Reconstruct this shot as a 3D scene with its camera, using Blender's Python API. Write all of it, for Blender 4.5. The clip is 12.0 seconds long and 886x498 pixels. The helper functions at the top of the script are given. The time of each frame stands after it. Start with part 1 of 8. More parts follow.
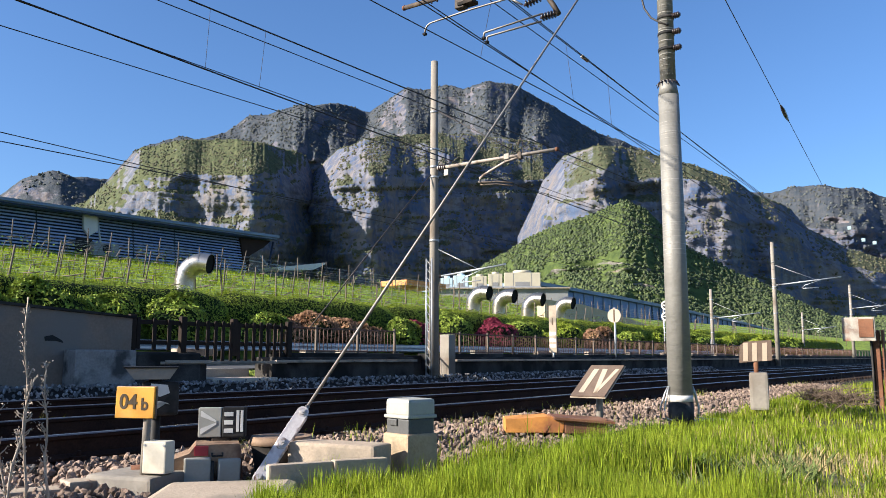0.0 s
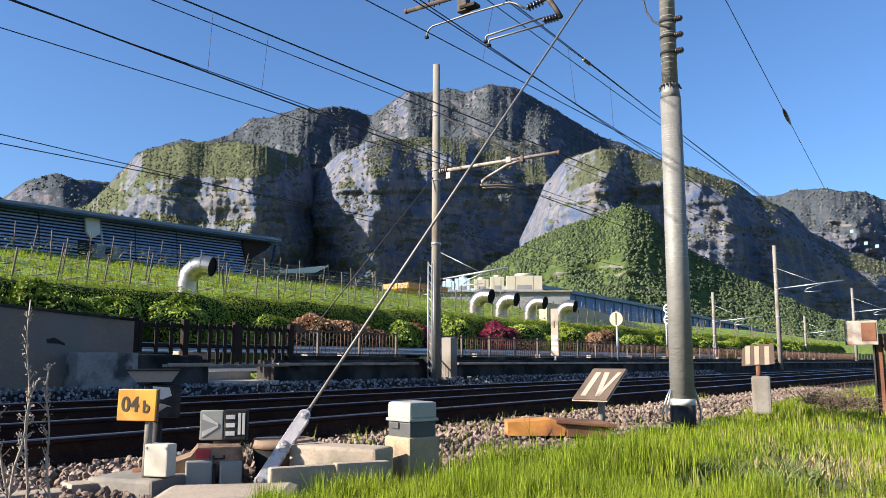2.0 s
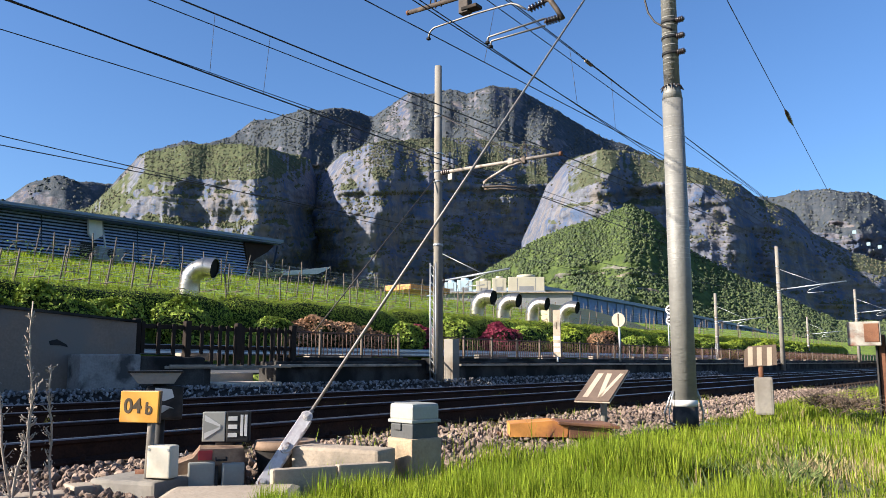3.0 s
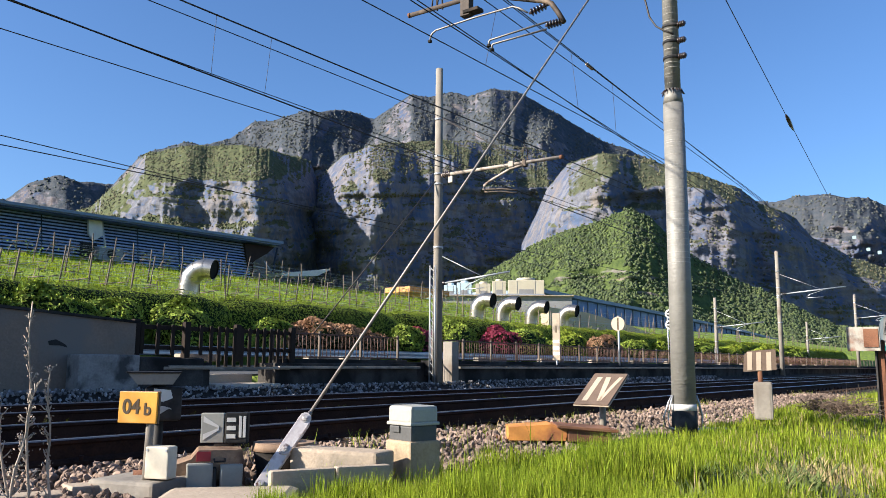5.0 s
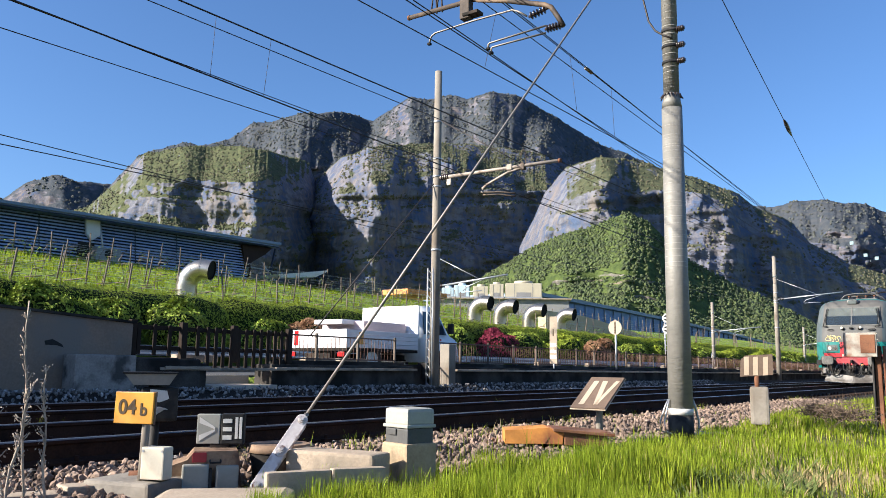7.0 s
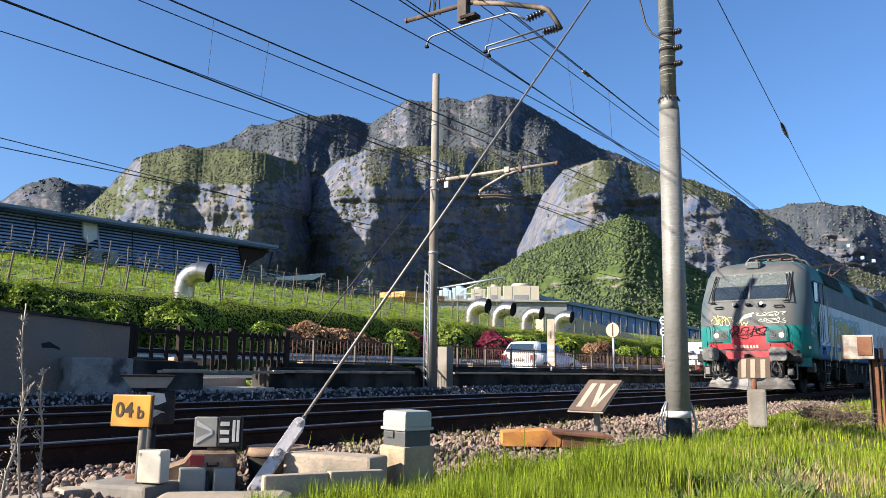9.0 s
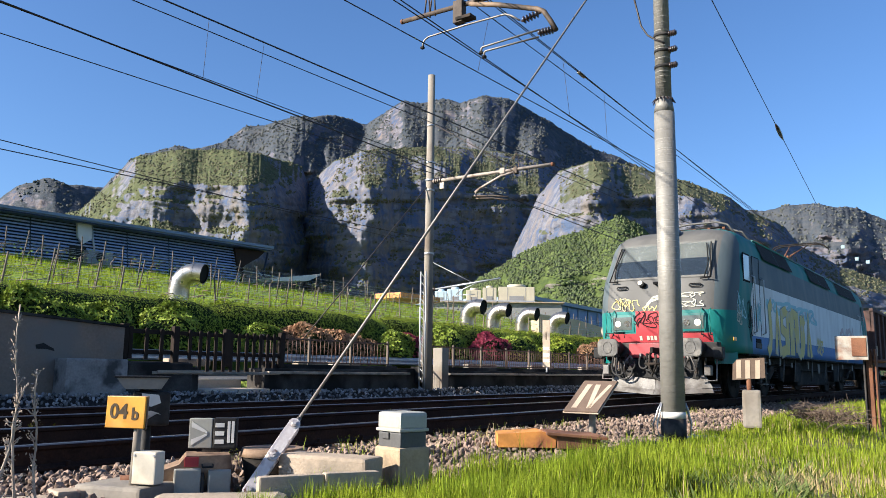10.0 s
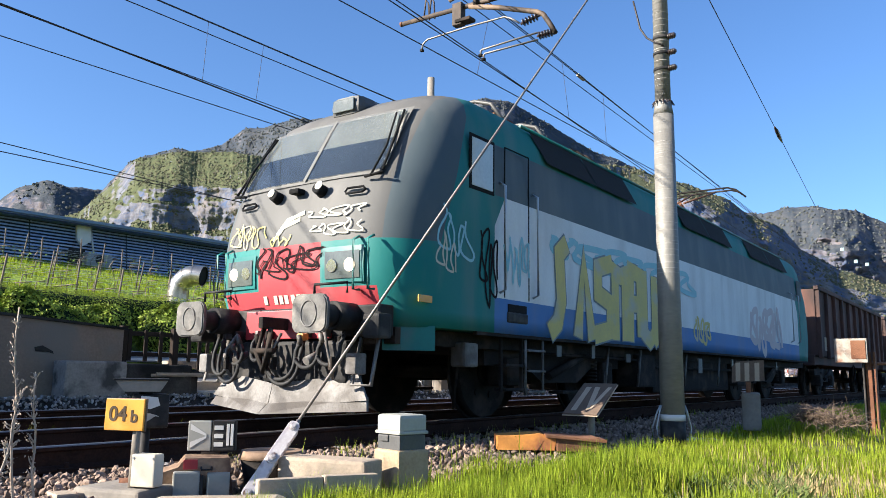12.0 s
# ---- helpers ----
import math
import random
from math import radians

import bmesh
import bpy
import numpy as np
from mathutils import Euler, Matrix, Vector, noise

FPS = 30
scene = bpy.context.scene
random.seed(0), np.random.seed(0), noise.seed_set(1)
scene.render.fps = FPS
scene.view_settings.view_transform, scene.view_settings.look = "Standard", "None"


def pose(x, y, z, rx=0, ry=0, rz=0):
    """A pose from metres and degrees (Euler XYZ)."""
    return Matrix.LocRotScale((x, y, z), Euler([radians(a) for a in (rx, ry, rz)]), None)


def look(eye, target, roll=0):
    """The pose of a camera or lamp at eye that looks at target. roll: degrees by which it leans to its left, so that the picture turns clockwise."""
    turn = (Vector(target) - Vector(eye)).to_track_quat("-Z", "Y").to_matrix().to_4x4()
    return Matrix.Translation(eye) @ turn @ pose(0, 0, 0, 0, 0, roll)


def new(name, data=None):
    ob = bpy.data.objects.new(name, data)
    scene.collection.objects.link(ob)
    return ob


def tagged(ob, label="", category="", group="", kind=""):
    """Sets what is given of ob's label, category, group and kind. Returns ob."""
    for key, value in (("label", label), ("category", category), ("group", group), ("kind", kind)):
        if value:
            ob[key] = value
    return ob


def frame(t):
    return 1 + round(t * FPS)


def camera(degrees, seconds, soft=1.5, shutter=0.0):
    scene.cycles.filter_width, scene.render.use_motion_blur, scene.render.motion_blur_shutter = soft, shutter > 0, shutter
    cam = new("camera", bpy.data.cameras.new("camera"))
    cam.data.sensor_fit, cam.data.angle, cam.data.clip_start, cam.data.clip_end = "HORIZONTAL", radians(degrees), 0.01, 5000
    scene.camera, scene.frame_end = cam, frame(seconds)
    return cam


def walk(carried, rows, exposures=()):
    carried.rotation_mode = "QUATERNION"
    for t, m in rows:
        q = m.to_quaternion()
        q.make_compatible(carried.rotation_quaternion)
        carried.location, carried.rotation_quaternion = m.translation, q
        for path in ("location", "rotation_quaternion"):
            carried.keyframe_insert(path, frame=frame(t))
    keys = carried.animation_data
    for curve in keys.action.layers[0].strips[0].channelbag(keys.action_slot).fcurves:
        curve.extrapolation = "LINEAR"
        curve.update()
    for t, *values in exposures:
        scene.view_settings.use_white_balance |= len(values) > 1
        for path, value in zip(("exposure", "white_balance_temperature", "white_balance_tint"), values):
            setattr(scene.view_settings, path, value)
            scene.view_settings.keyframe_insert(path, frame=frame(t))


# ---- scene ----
# The track runs along x, the rail head is z = 0, the hill rises towards +y.
EYE = Vector((0.0, 0.0, 0.52))


def aim(heading, pitch, lean):
    h, p = radians(heading), radians(pitch)
    way = Vector((math.cos(p) * math.cos(h), math.cos(p) * math.sin(h), math.sin(p)))
    return look(EYE, EYE + way, lean)


PATH = [
    (0, 36.329, 7.793, -0.000),
    (0.5, 36.409, 7.856, -0.002),
    (1, 36.458, 7.897, 0.059),
    (1.5, 36.449, 7.968, 0.121),
    (2, 36.470, 8.012, 0.074),
    (2.5, 36.554, 8.050, -0.004),
    (3, 36.617, 8.106, 0.018),
    (5, 36.614, 8.293, 0.403),
    (5.5, 36.592, 8.339, 0.555),
    (6, 36.576, 8.382, 0.546),
    (6.5, 36.564, 8.435, 0.607),
    (7, 36.457, 8.477, 0.817),
    (9, 36.281, 8.667, 0.776),
    (9.5, 36.165, 8.707, 0.799),
    (10, 35.952, 8.746, 0.754),
    (10.5, 35.952, 8.811, 0.761),
    (11, 35.974, 8.868, 0.766),
    (11.5, 35.950, 8.909, 0.703),
    (12, 35.904, 8.923, 0.760),
]
cam = camera(58.37, 12.0, soft=0.8)
walk(cam, [(t, aim(h, p, r)) for t, h, p, r in PATH], [(0, 1.47, 5450, 11), (10.4, 1.47, 5450, 11), (11.2, 1.56, 5450, 11), (12, 1.72, 5450, 11)])

# ---- light: a low sun from beyond the left, clear sky ----
SUN_HEADING, SUN_HEIGHT = 145.0, 26.5
world = bpy.data.worlds.new("sky")
scene.world = world
world.use_nodes = True
sky = world.node_tree.nodes.new("ShaderNodeTexSky")
sky.sky_type, sky.sun_disc = "NISHITA", False
sky.sun_elevation = radians(SUN_HEIGHT)
sky.sun_rotation = radians(90 - SUN_HEADING)
sky.air_density, sky.dust_density, sky.ozone_density = 1.0, 0.9, 4.5
back = world.node_tree.nodes["Background"]
back.inputs["Strength"].default_value = 0.06
world.node_tree.links.new(sky.outputs[0], back.inputs["Color"])
sun = new("sun", bpy.data.lights.new("sun", "SUN"))
sun.data.energy, sun.data.angle, sun.data.color = 5.0, radians(0.5), (1.0, 0.83, 0.6)
sd = Vector((math.cos(radians(SUN_HEADING)) * math.cos(radians(SUN_HEIGHT)),
             math.sin(radians(SUN_HEADING)) * math.cos(radians(SUN_HEIGHT)), math.sin(radians(SUN_HEIGHT))))
sun.matrix_world = look(sd * 50, (0, 0, 0))


# ---- materials ----
def material(name, a, b=None, rough=0.7, metal=0.0, scale=6.0, fine=60.0, bump=0.2, dirt=None, amount=0.35, stretch=(1, 1, 1), random_tint=0.0, trans=0.0):
    """Two tones mixed by a coarse and a fine noise, an optional dirt tone in patches, and a fine relief."""
    m = bpy.data.materials.new(name)
    m.use_nodes = True
    n, k = m.node_tree.nodes, m.node_tree.links
    p = n["Principled BSDF"]
    p.inputs["Roughness"].default_value, p.inputs["Metallic"].default_value = rough, metal
    if trans:
        p.inputs["Transmission Weight"].default_value = trans
    b = b or tuple(c * 0.75 for c in a)
    tc, mp = n.new("ShaderNodeTexCoord"), n.new("ShaderNodeMapping")
    mp.inputs["Scale"].default_value = stretch
    k.new(tc.outputs["Object"], mp.inputs["Vector"])

    def cloud(s, detail):
        c = n.new("ShaderNodeTexNoise")
        c.inputs["Scale"].default_value, c.inputs["Detail"].default_value = s, detail
        k.new(mp.outputs[0], c.inputs["Vector"])
        return c

    coarse, grain = cloud(scale, 5), cloud(fine, 4)
    add = n.new("ShaderNodeMath")
    add.operation = "MULTIPLY_ADD"
    add.inputs[1].default_value, add.inputs[2].default_value = 0.5, -0.05
    k.new(grain.outputs[0], add.inputs[0])
    add2 = n.new("ShaderNodeMath")
    add2.operation = "MULTIPLY_ADD"
    add2.inputs[1].default_value = 0.6
    k.new(coarse.outputs[0], add2.inputs[0])
    k.new(add.outputs[0], add2.inputs[2])
    ramp = n.new("ShaderNodeValToRGB")
    ramp.color_ramp.elements[0].position, ramp.color_ramp.elements[1].position = 0.32, 0.68
    ramp.color_ramp.elements[0].color, ramp.color_ramp.elements[1].color = (*a, 1), (*b, 1)
    k.new(add2.outputs[0], ramp.inputs[0])
    out = ramp.outputs[0]
    if dirt:
        patch = cloud(scale * 0.45 + 0.3, 8)
        pr = n.new("ShaderNodeValToRGB")
        pr.color_ramp.elements[0].position, pr.color_ramp.elements[1].position = 0.62 - amount * 0.3, 0.75 - amount * 0.3
        k.new(patch.outputs[0], pr.inputs[0])
        mix = n.new("ShaderNodeMix")
        mix.data_type = "RGBA"
        k.new(pr.outputs[0], mix.inputs[0])
        k.new(out, mix.inputs[6])
        mix.inputs[7].default_value = (*dirt, 1)
        out = mix.outputs[2]
    if random_tint:
        info, hsv = n.new("ShaderNodeObjectInfo"), n.new("ShaderNodeHueSaturation")
        geo = n.new("ShaderNodeNewGeometry")
        s = n.new("ShaderNodeMath")
        s.operation = "ADD"
        k.new(info.outputs["Random"], s.inputs[0])
        k.new(geo.outputs["Random Per Island"], s.inputs[1])
        fr = n.new("ShaderNodeMath")
        fr.operation = "FRACT"
        k.new(s.outputs[0], fr.inputs[0])
        mr = n.new("ShaderNodeMapRange")
        mr.inputs[3].default_value, mr.inputs[4].default_value = 1 - random_tint, 1 + random_tint
        k.new(fr.outputs[0], mr.inputs[0])
        k.new(mr.outputs[0], hsv.inputs["Value"])
        k.new(out, hsv.inputs["Color"])
        out = hsv.outputs[0]
    k.new(out, p.inputs["Base Color"])
    rr = n.new("ShaderNodeMapRange")
    rr.inputs[3].default_value, rr.inputs[4].default_value = max(rough - 0.12, 0.03), min(rough + 0.12, 1)
    k.new(coarse.outputs[0], rr.inputs[0])
    k.new(rr.outputs[0], p.inputs["Roughness"])
    if bump:
        bp = n.new("ShaderNodeBump")
        bp.inputs["Strength"].default_value, bp.inputs["Distance"].default_value = bump, 0.6 / fine
        k.new(grain.outputs[0], bp.inputs["Height"])
        k.new(bp.outputs[0], p.inputs["Normal"])
    return m


def leafy(name, a, b, tint=0.25, glow=0.3):
    """Leaf or blade: light also passes through."""
    m = material(name, a, b, rough=0.55, scale=1.5, fine=25, bump=0.0, random_tint=tint)
    n, k = m.node_tree.nodes, m.node_tree.links
    p = n["Principled BSDF"]
    p.inputs["Specular IOR Level"].default_value = 0.12
    t, mix = n.new("ShaderNodeBsdfTranslucent"), n.new("ShaderNodeMixShader")
    k.new(p.inputs["Base Color"].links[0].from_socket, t.inputs["Color"])
    mix.inputs[0].default_value = glow
    k.new(p.outputs[0], mix.inputs[1])
    k.new(t.outputs[0], mix.inputs[2])
    k.new(mix.outputs[0], n["Material Output"].inputs["Surface"])
    return m


M = dict(
    soil=material("soil", (0.16, 0.13, 0.09), (0.09, 0.075, 0.05), 0.95, scale=0.8, fine=40, bump=0.6, dirt=(0.22, 0.19, 0.14)),
    ballast=material("ballast", (0.15, 0.108, 0.082), (0.29, 0.215, 0.165), 0.9, scale=5, fine=50, bump=0.5, random_tint=0.4),
    ballast_dark=material("ballast_dark", (0.1, 0.092, 0.088), (0.34, 0.32, 0.31), 0.85, scale=5, fine=50, bump=0.5, random_tint=0.7),
    # set near black to carry the shade on the track bed
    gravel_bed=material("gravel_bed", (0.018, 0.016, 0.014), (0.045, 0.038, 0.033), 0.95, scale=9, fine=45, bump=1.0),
    rail=material("rail_steel", (0.05, 0.024, 0.015), (0.018, 0.01, 0.008), 0.92, 0.0, scale=3, fine=60, bump=0.3),
    railtop=material("rail_head", (0.3, 0.27, 0.25), (0.17, 0.15, 0.14), 0.3, 0.8, scale=2, fine=80, bump=0.02, stretch=(0.2, 4, 1)),
    sleeper=material("sleeper_wood", (0.025, 0.016, 0.011), (0.05, 0.034, 0.024), 0.9, scale=4, fine=40, bump=0.5, stretch=(1, 0.2, 1)),
    concrete=material("concrete", (0.4, 0.325, 0.245), (0.27, 0.22, 0.165), 0.9, scale=4, fine=60, bump=0.35, dirt=(0.17, 0.15, 0.12)),
    concrete_old=material("concrete_old", (0.075, 0.068, 0.06), (0.035, 0.032, 0.029), 0.92, scale=2, fine=40, bump=0.5, dirt=(0.018, 0.017, 0.016), amount=0.6),
    wall=material("wall_render", (0.27, 0.205, 0.155), (0.19, 0.145, 0.11), 0.9, scale=1.5, fine=30, bump=0.25, dirt=(0.2, 0.175, 0.15)),
    wall_pale=material("pale_footing", (0.32, 0.295, 0.27), (0.2, 0.185, 0.17), 0.92, scale=5, fine=30, bump=0.4, dirt=(0.07, 0.068, 0.065), amount=0.4),
    dust=material("dusty_path", (0.52, 0.44, 0.34), (0.4, 0.33, 0.25), 0.95, scale=3, fine=40, bump=0.3),
    asphalt=material("asphalt", (0.06, 0.06, 0.06), (0.045, 0.045, 0.047), 0.9, scale=1, fine=90, bump=0.4),
    pole=material("galvanised_pole", (0.24, 0.228, 0.2), (0.175, 0.167, 0.148), 0.6, 0.2, scale=1.2, fine=12, bump=0.15, stretch=(1, 1, 3), dirt=(0.17, 0.16, 0.14), amount=0.25),
    weld=material("pale_scratch", (0.42, 0.4, 0.36), (0.3, 0.285, 0.25), 0.6, 0.1, scale=3, fine=30, bump=0.1),
    mast=material("mast_concrete", (0.28, 0.25, 0.21), (0.2, 0.18, 0.15), 0.85, scale=1.5, fine=30, bump=0.2, dirt=(0.16, 0.13, 0.1)),
    galv=material("galvanised_steel", (0.5, 0.51, 0.52), (0.38, 0.385, 0.39), 0.45, 0.7, scale=6, fine=40, bump=0.05),
    wire=material("wire_copper", (0.035, 0.03, 0.028), (0.06, 0.05, 0.045), 0.6, 0.5, scale=3, fine=40, bump=0),
    rust=material("rusty_steel", (0.2, 0.08, 0.035), (0.1, 0.045, 0.025), 0.85, 0.2, scale=5, fine=50, bump=0.4, dirt=(0.19, 0.09, 0.045)),
    insul=material("insulator", (0.03, 0.02, 0.018), (0.05, 0.035, 0.03), 0.25, scale=5, fine=40, bump=0),
    black=material("black_paint", (0.018, 0.018, 0.018), (0.03, 0.029, 0.028), 0.6, scale=8, fine=60, bump=0.1, dirt=(0.06, 0.055, 0.05)),
    dark=material("underframe", (0.012, 0.011, 0.01), (0.028, 0.024, 0.021), 0.85, scale=6, fine=50, bump=0.3, dirt=(0.05, 0.038, 0.03)),
    white=material("white_paint", (0.62, 0.6, 0.56), (0.54, 0.52, 0.48), 0.5, scale=4, fine=50, bump=0.05, dirt=(0.5, 0.48, 0.43), amount=0.15),
    yellow=material("yellow_enamel", (0.62, 0.3, 0.03), (0.56, 0.26, 0.027), 0.35, scale=6, fine=60, bump=0.04, dirt=(0.55, 0.32, 0.08), amount=0.12),
    ink=material("dark_lettering", (0.06, 0.045, 0.03), (0.09, 0.065, 0.04), 0.6, scale=20, fine=90, bump=0),
    grey_box=material("grey_plastic", (0.34, 0.33, 0.285), (0.29, 0.28, 0.245), 0.5, scale=5, fine=60, bump=0.05, dirt=(0.28, 0.25, 0.2), amount=0.2),
    cream=material("cream_cabinet", (0.6, 0.54, 0.42), (0.52, 0.47, 0.37), 0.55, scale=5, fine=60, bump=0.05, dirt=(0.35, 0.28, 0.2), amount=0.2),
    dark_box=material("dark_plastic", (0.05, 0.05, 0.048), (0.075, 0.073, 0.07), 0.6, scale=6, fine=60, bump=0.1),
    orange=material("orange_paint", (0.62, 0.27, 0.05), (0.5, 0.2, 0.04), 0.6, scale=4, fine=40, bump=0.15, dirt=(0.24, 0.09, 0.035), amount=0.3),
    clevis=material("clevis_paint", (0.6, 0.56, 0.54), (0.5, 0.44, 0.42), 0.6, scale=16, fine=70, bump=0.25, dirt=(0.14, 0.075, 0.06), amount=0.35),
    clevis_bolt=material("bolt_paint", (0.55, 0.52, 0.5), (0.4, 0.36, 0.34), 0.55, 0.2, scale=30, fine=90, bump=0.2, dirt=(0.12, 0.06, 0.05), amount=0.4),
    post_concrete=material("stained_post", (0.4, 0.3, 0.19), (0.28, 0.2, 0.12), 0.92, scale=7, fine=60, bump=0.4, dirt=(0.12, 0.1, 0.065), amount=0.45),
    weed=leafy("dark_weed", (0.09, 0.125, 0.03), (0.15, 0.18, 0.055), 0.4, 0.15),
    flaking=material("flaking_white", (0.33, 0.3, 0.25), (0.24, 0.21, 0.17), 0.7, scale=9, fine=50, bump=0.2, dirt=(0.17, 0.07, 0.035), amount=0.5),
    sign_brown=material("sign_back", (0.16, 0.115, 0.085), (0.11, 0.08, 0.06), 0.6, scale=5, fine=60, bump=0.1),
    sign_pale=material("sign_stripe", (0.46, 0.37, 0.27), (0.37, 0.295, 0.22), 0.6, scale=5, fine=60, bump=0.1),
    wood_dark=material("dark_wood", (0.035, 0.025, 0.019), (0.02, 0.015, 0.012), 0.85, scale=3, fine=40, bump=0.4, stretch=(1, 1, 0.3)),
    rail_brown=material("brown_railing", (0.14, 0.07, 0.045), (0.09, 0.045, 0.03), 0.7, scale=3, fine=40, bump=0.1),
    grass=leafy("grass_blade", (0.15, 0.22, 0.012), (0.31, 0.35, 0.024), 0.6, 0.45),
    straw=leafy("dry_grass", (0.42, 0.34, 0.17), (0.34, 0.26, 0.13), 0.3, 0.25),
    turf=material("turf", (0.03, 0.042, 0.01), (0.06, 0.075, 0.02), 0.95, scale=0.7, fine=25, bump=0.6, dirt=(0.2, 0.18, 0.1)),
    meadow=material("meadow", (0.2, 0.28, 0.035), (0.28, 0.34, 0.055), 0.95, scale=0.9, fine=7, bump=1.0, dirt=(0.11, 0.15, 0.035), amount=0.5),
    hedge=leafy("hedge_leaf", (0.17, 0.225, 0.018), (0.29, 0.335, 0.034), 0.4, 0.04),
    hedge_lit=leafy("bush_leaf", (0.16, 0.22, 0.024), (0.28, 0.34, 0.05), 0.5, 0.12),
    # near-black colour paints the shade in the gaps between leaves
    shaded_hedge_core=material("shaded_hedge_core", (0.01, 0.018, 0.005), (0.022, 0.034, 0.009), 0.95, scale=3, fine=25, bump=1.0),
    red_leaf=leafy("red_leaf", (0.2, 0.03, 0.06), (0.28, 0.05, 0.08), 0.35, 0.3),
    rusty_leaf=leafy("rusty_leaf", (0.28, 0.16, 0.09), (0.36, 0.22, 0.12), 0.35, 0.25),
    vine=leafy("vine_leaf", (0.2, 0.3, 0.05), (0.28, 0.38, 0.08), 0.3, 0.35),
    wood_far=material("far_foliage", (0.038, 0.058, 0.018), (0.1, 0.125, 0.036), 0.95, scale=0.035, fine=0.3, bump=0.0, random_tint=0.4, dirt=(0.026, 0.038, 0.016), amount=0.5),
    # bluish tone paints distance haze into the high woods
    wood_high=material("hazed_high_foliage", (0.05, 0.06, 0.06), (0.085, 0.09, 0.078), 0.95, scale=0.02, fine=0.3, bump=0.0, random_tint=0.35, dirt=(0.08, 0.074, 0.06)),
    wood_cap=material("spring_foliage", (0.06, 0.072, 0.036), (0.094, 0.102, 0.05), 0.95, scale=0.02, fine=0.3, bump=0.0, random_tint=0.28, dirt=(0.088, 0.076, 0.046), amount=0.6),
    arm_brown=material("weathered_arm", (0.07, 0.05, 0.036), (0.04, 0.03, 0.024), 0.75, 0.2, scale=6, fine=50, bump=0.2, dirt=(0.2, 0.14, 0.09), amount=0.3),
    arm_pale=material("weathered_pale_arm", (0.36, 0.31, 0.26), (0.24, 0.2, 0.165), 0.7, 0.2, scale=6, fine=50, bump=0.2, dirt=(0.14, 0.1, 0.07), amount=0.3),
    rod=material("rod_steel", (0.24, 0.22, 0.2), (0.15, 0.13, 0.12), 0.55, 0.5, scale=4, fine=60, bump=0.1),
    machine=material("machine_paint", (0.3, 0.21, 0.14), (0.2, 0.13, 0.085), 0.8, 0.0, scale=9, fine=50, bump=0.3, dirt=(0.09, 0.055, 0.04), amount=0.45),
    bark=material("bark", (0.13, 0.1, 0.075), (0.2, 0.16, 0.12), 0.95, scale=3, fine=30, bump=0.6),
    post=material("vine_post", (0.15, 0.115, 0.085), (0.09, 0.07, 0.052), 0.9, scale=3, fine=30, bump=0.3),
    blue_slat=material("blue_grey_slat", (0.66, 0.74, 0.88), (0.56, 0.64, 0.78), 0.4, 0.5, scale=1, fine=15, bump=0.03),
    hall_slat=material("blue_slat_sheet", (0.42, 0.52, 0.76), (0.33, 0.42, 0.64), 0.4, 0.2, scale=1, fine=15, bump=0.03),
    soffit=material("soffit_boards_shade", (0.03, 0.02, 0.016), (0.045, 0.03, 0.024), 0.8, scale=2, fine=20, bump=0.1),
    cladding=material("blue_cladding", (0.1, 0.17, 0.34), (0.08, 0.135, 0.28), 0.5, 0.2, scale=1, fine=15, bump=0.03),
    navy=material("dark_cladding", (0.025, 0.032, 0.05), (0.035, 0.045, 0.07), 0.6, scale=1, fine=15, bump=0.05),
    roof_grey=material("roof_sheet", (0.16, 0.2, 0.26), (0.13, 0.165, 0.22), 0.5, 0.3, scale=0.5, fine=12, bump=0.03),
    duct=material("duct_metal", (0.5, 0.455, 0.39), (0.32, 0.29, 0.245), 0.3, 0.92, scale=2, fine=25, bump=0.05, dirt=(0.3, 0.26, 0.2), amount=0.2),
    cavity_shade=material("duct_shade", (0.01, 0.01, 0.011), (0.016, 0.016, 0.017), 0.95, scale=4, fine=30, bump=0),
    chiller=material("chiller_cream", (0.5, 0.45, 0.33), (0.44, 0.39, 0.29), 0.6, scale=2, fine=25, bump=0.05),
    marker=material("marker_plate", (0.26, 0.36, 0.38), (0.2, 0.28, 0.3), 0.6, scale=4, fine=40, bump=0.05),
    chiller_blue=material("chiller_pale", (0.5, 0.62, 0.66), (0.44, 0.55, 0.6), 0.6, scale=2, fine=25, bump=0.05),
    sand_wall=material("sand_wall", (0.5, 0.4, 0.26), (0.44, 0.35, 0.23), 0.9, scale=1, fine=15, bump=0.1),
    mid_wall=material("grey_wall", (0.25, 0.25, 0.25), (0.2, 0.2, 0.2), 0.9, scale=0.6, fine=15, bump=0.1),
)


# rough, dusty or rubbery surfaces hardly shine
for key in ("soil", "ballast", "ballast_dark", "gravel_bed", "rail", "sleeper", "concrete", "concrete_old", "wall", "turf", "meadow", "shaded_hedge_core", "black", "dark", "wood_dark", "machine", "navy", "soffit", "cavity_shade", "ink", "sign_brown", "sign_pale", "wall_pale", "mast"):
    M[key].node_tree.nodes["Principled BSDF"].inputs["Specular IOR Level"].default_value = 0.12


# ---- mesh helpers ----
def part(name, bm, mat, parent=None, label="", smooth=False):
    """Links a bmesh as one mesh object, under its thing if there is one."""
    me = bpy.data.meshes.new(name)
    if smooth:
        for f in bm.faces:
            f.smooth = True
    bm.to_mesh(me)
    bm.free()
    mats = mat if isinstance(mat, (list, tuple)) else [mat]
    for m in mats:
        me.materials.append(m)
    ob = new(name, me)
    if parent:
        ob.parent = parent
    if label:
        tagged(ob, label)
    return ob


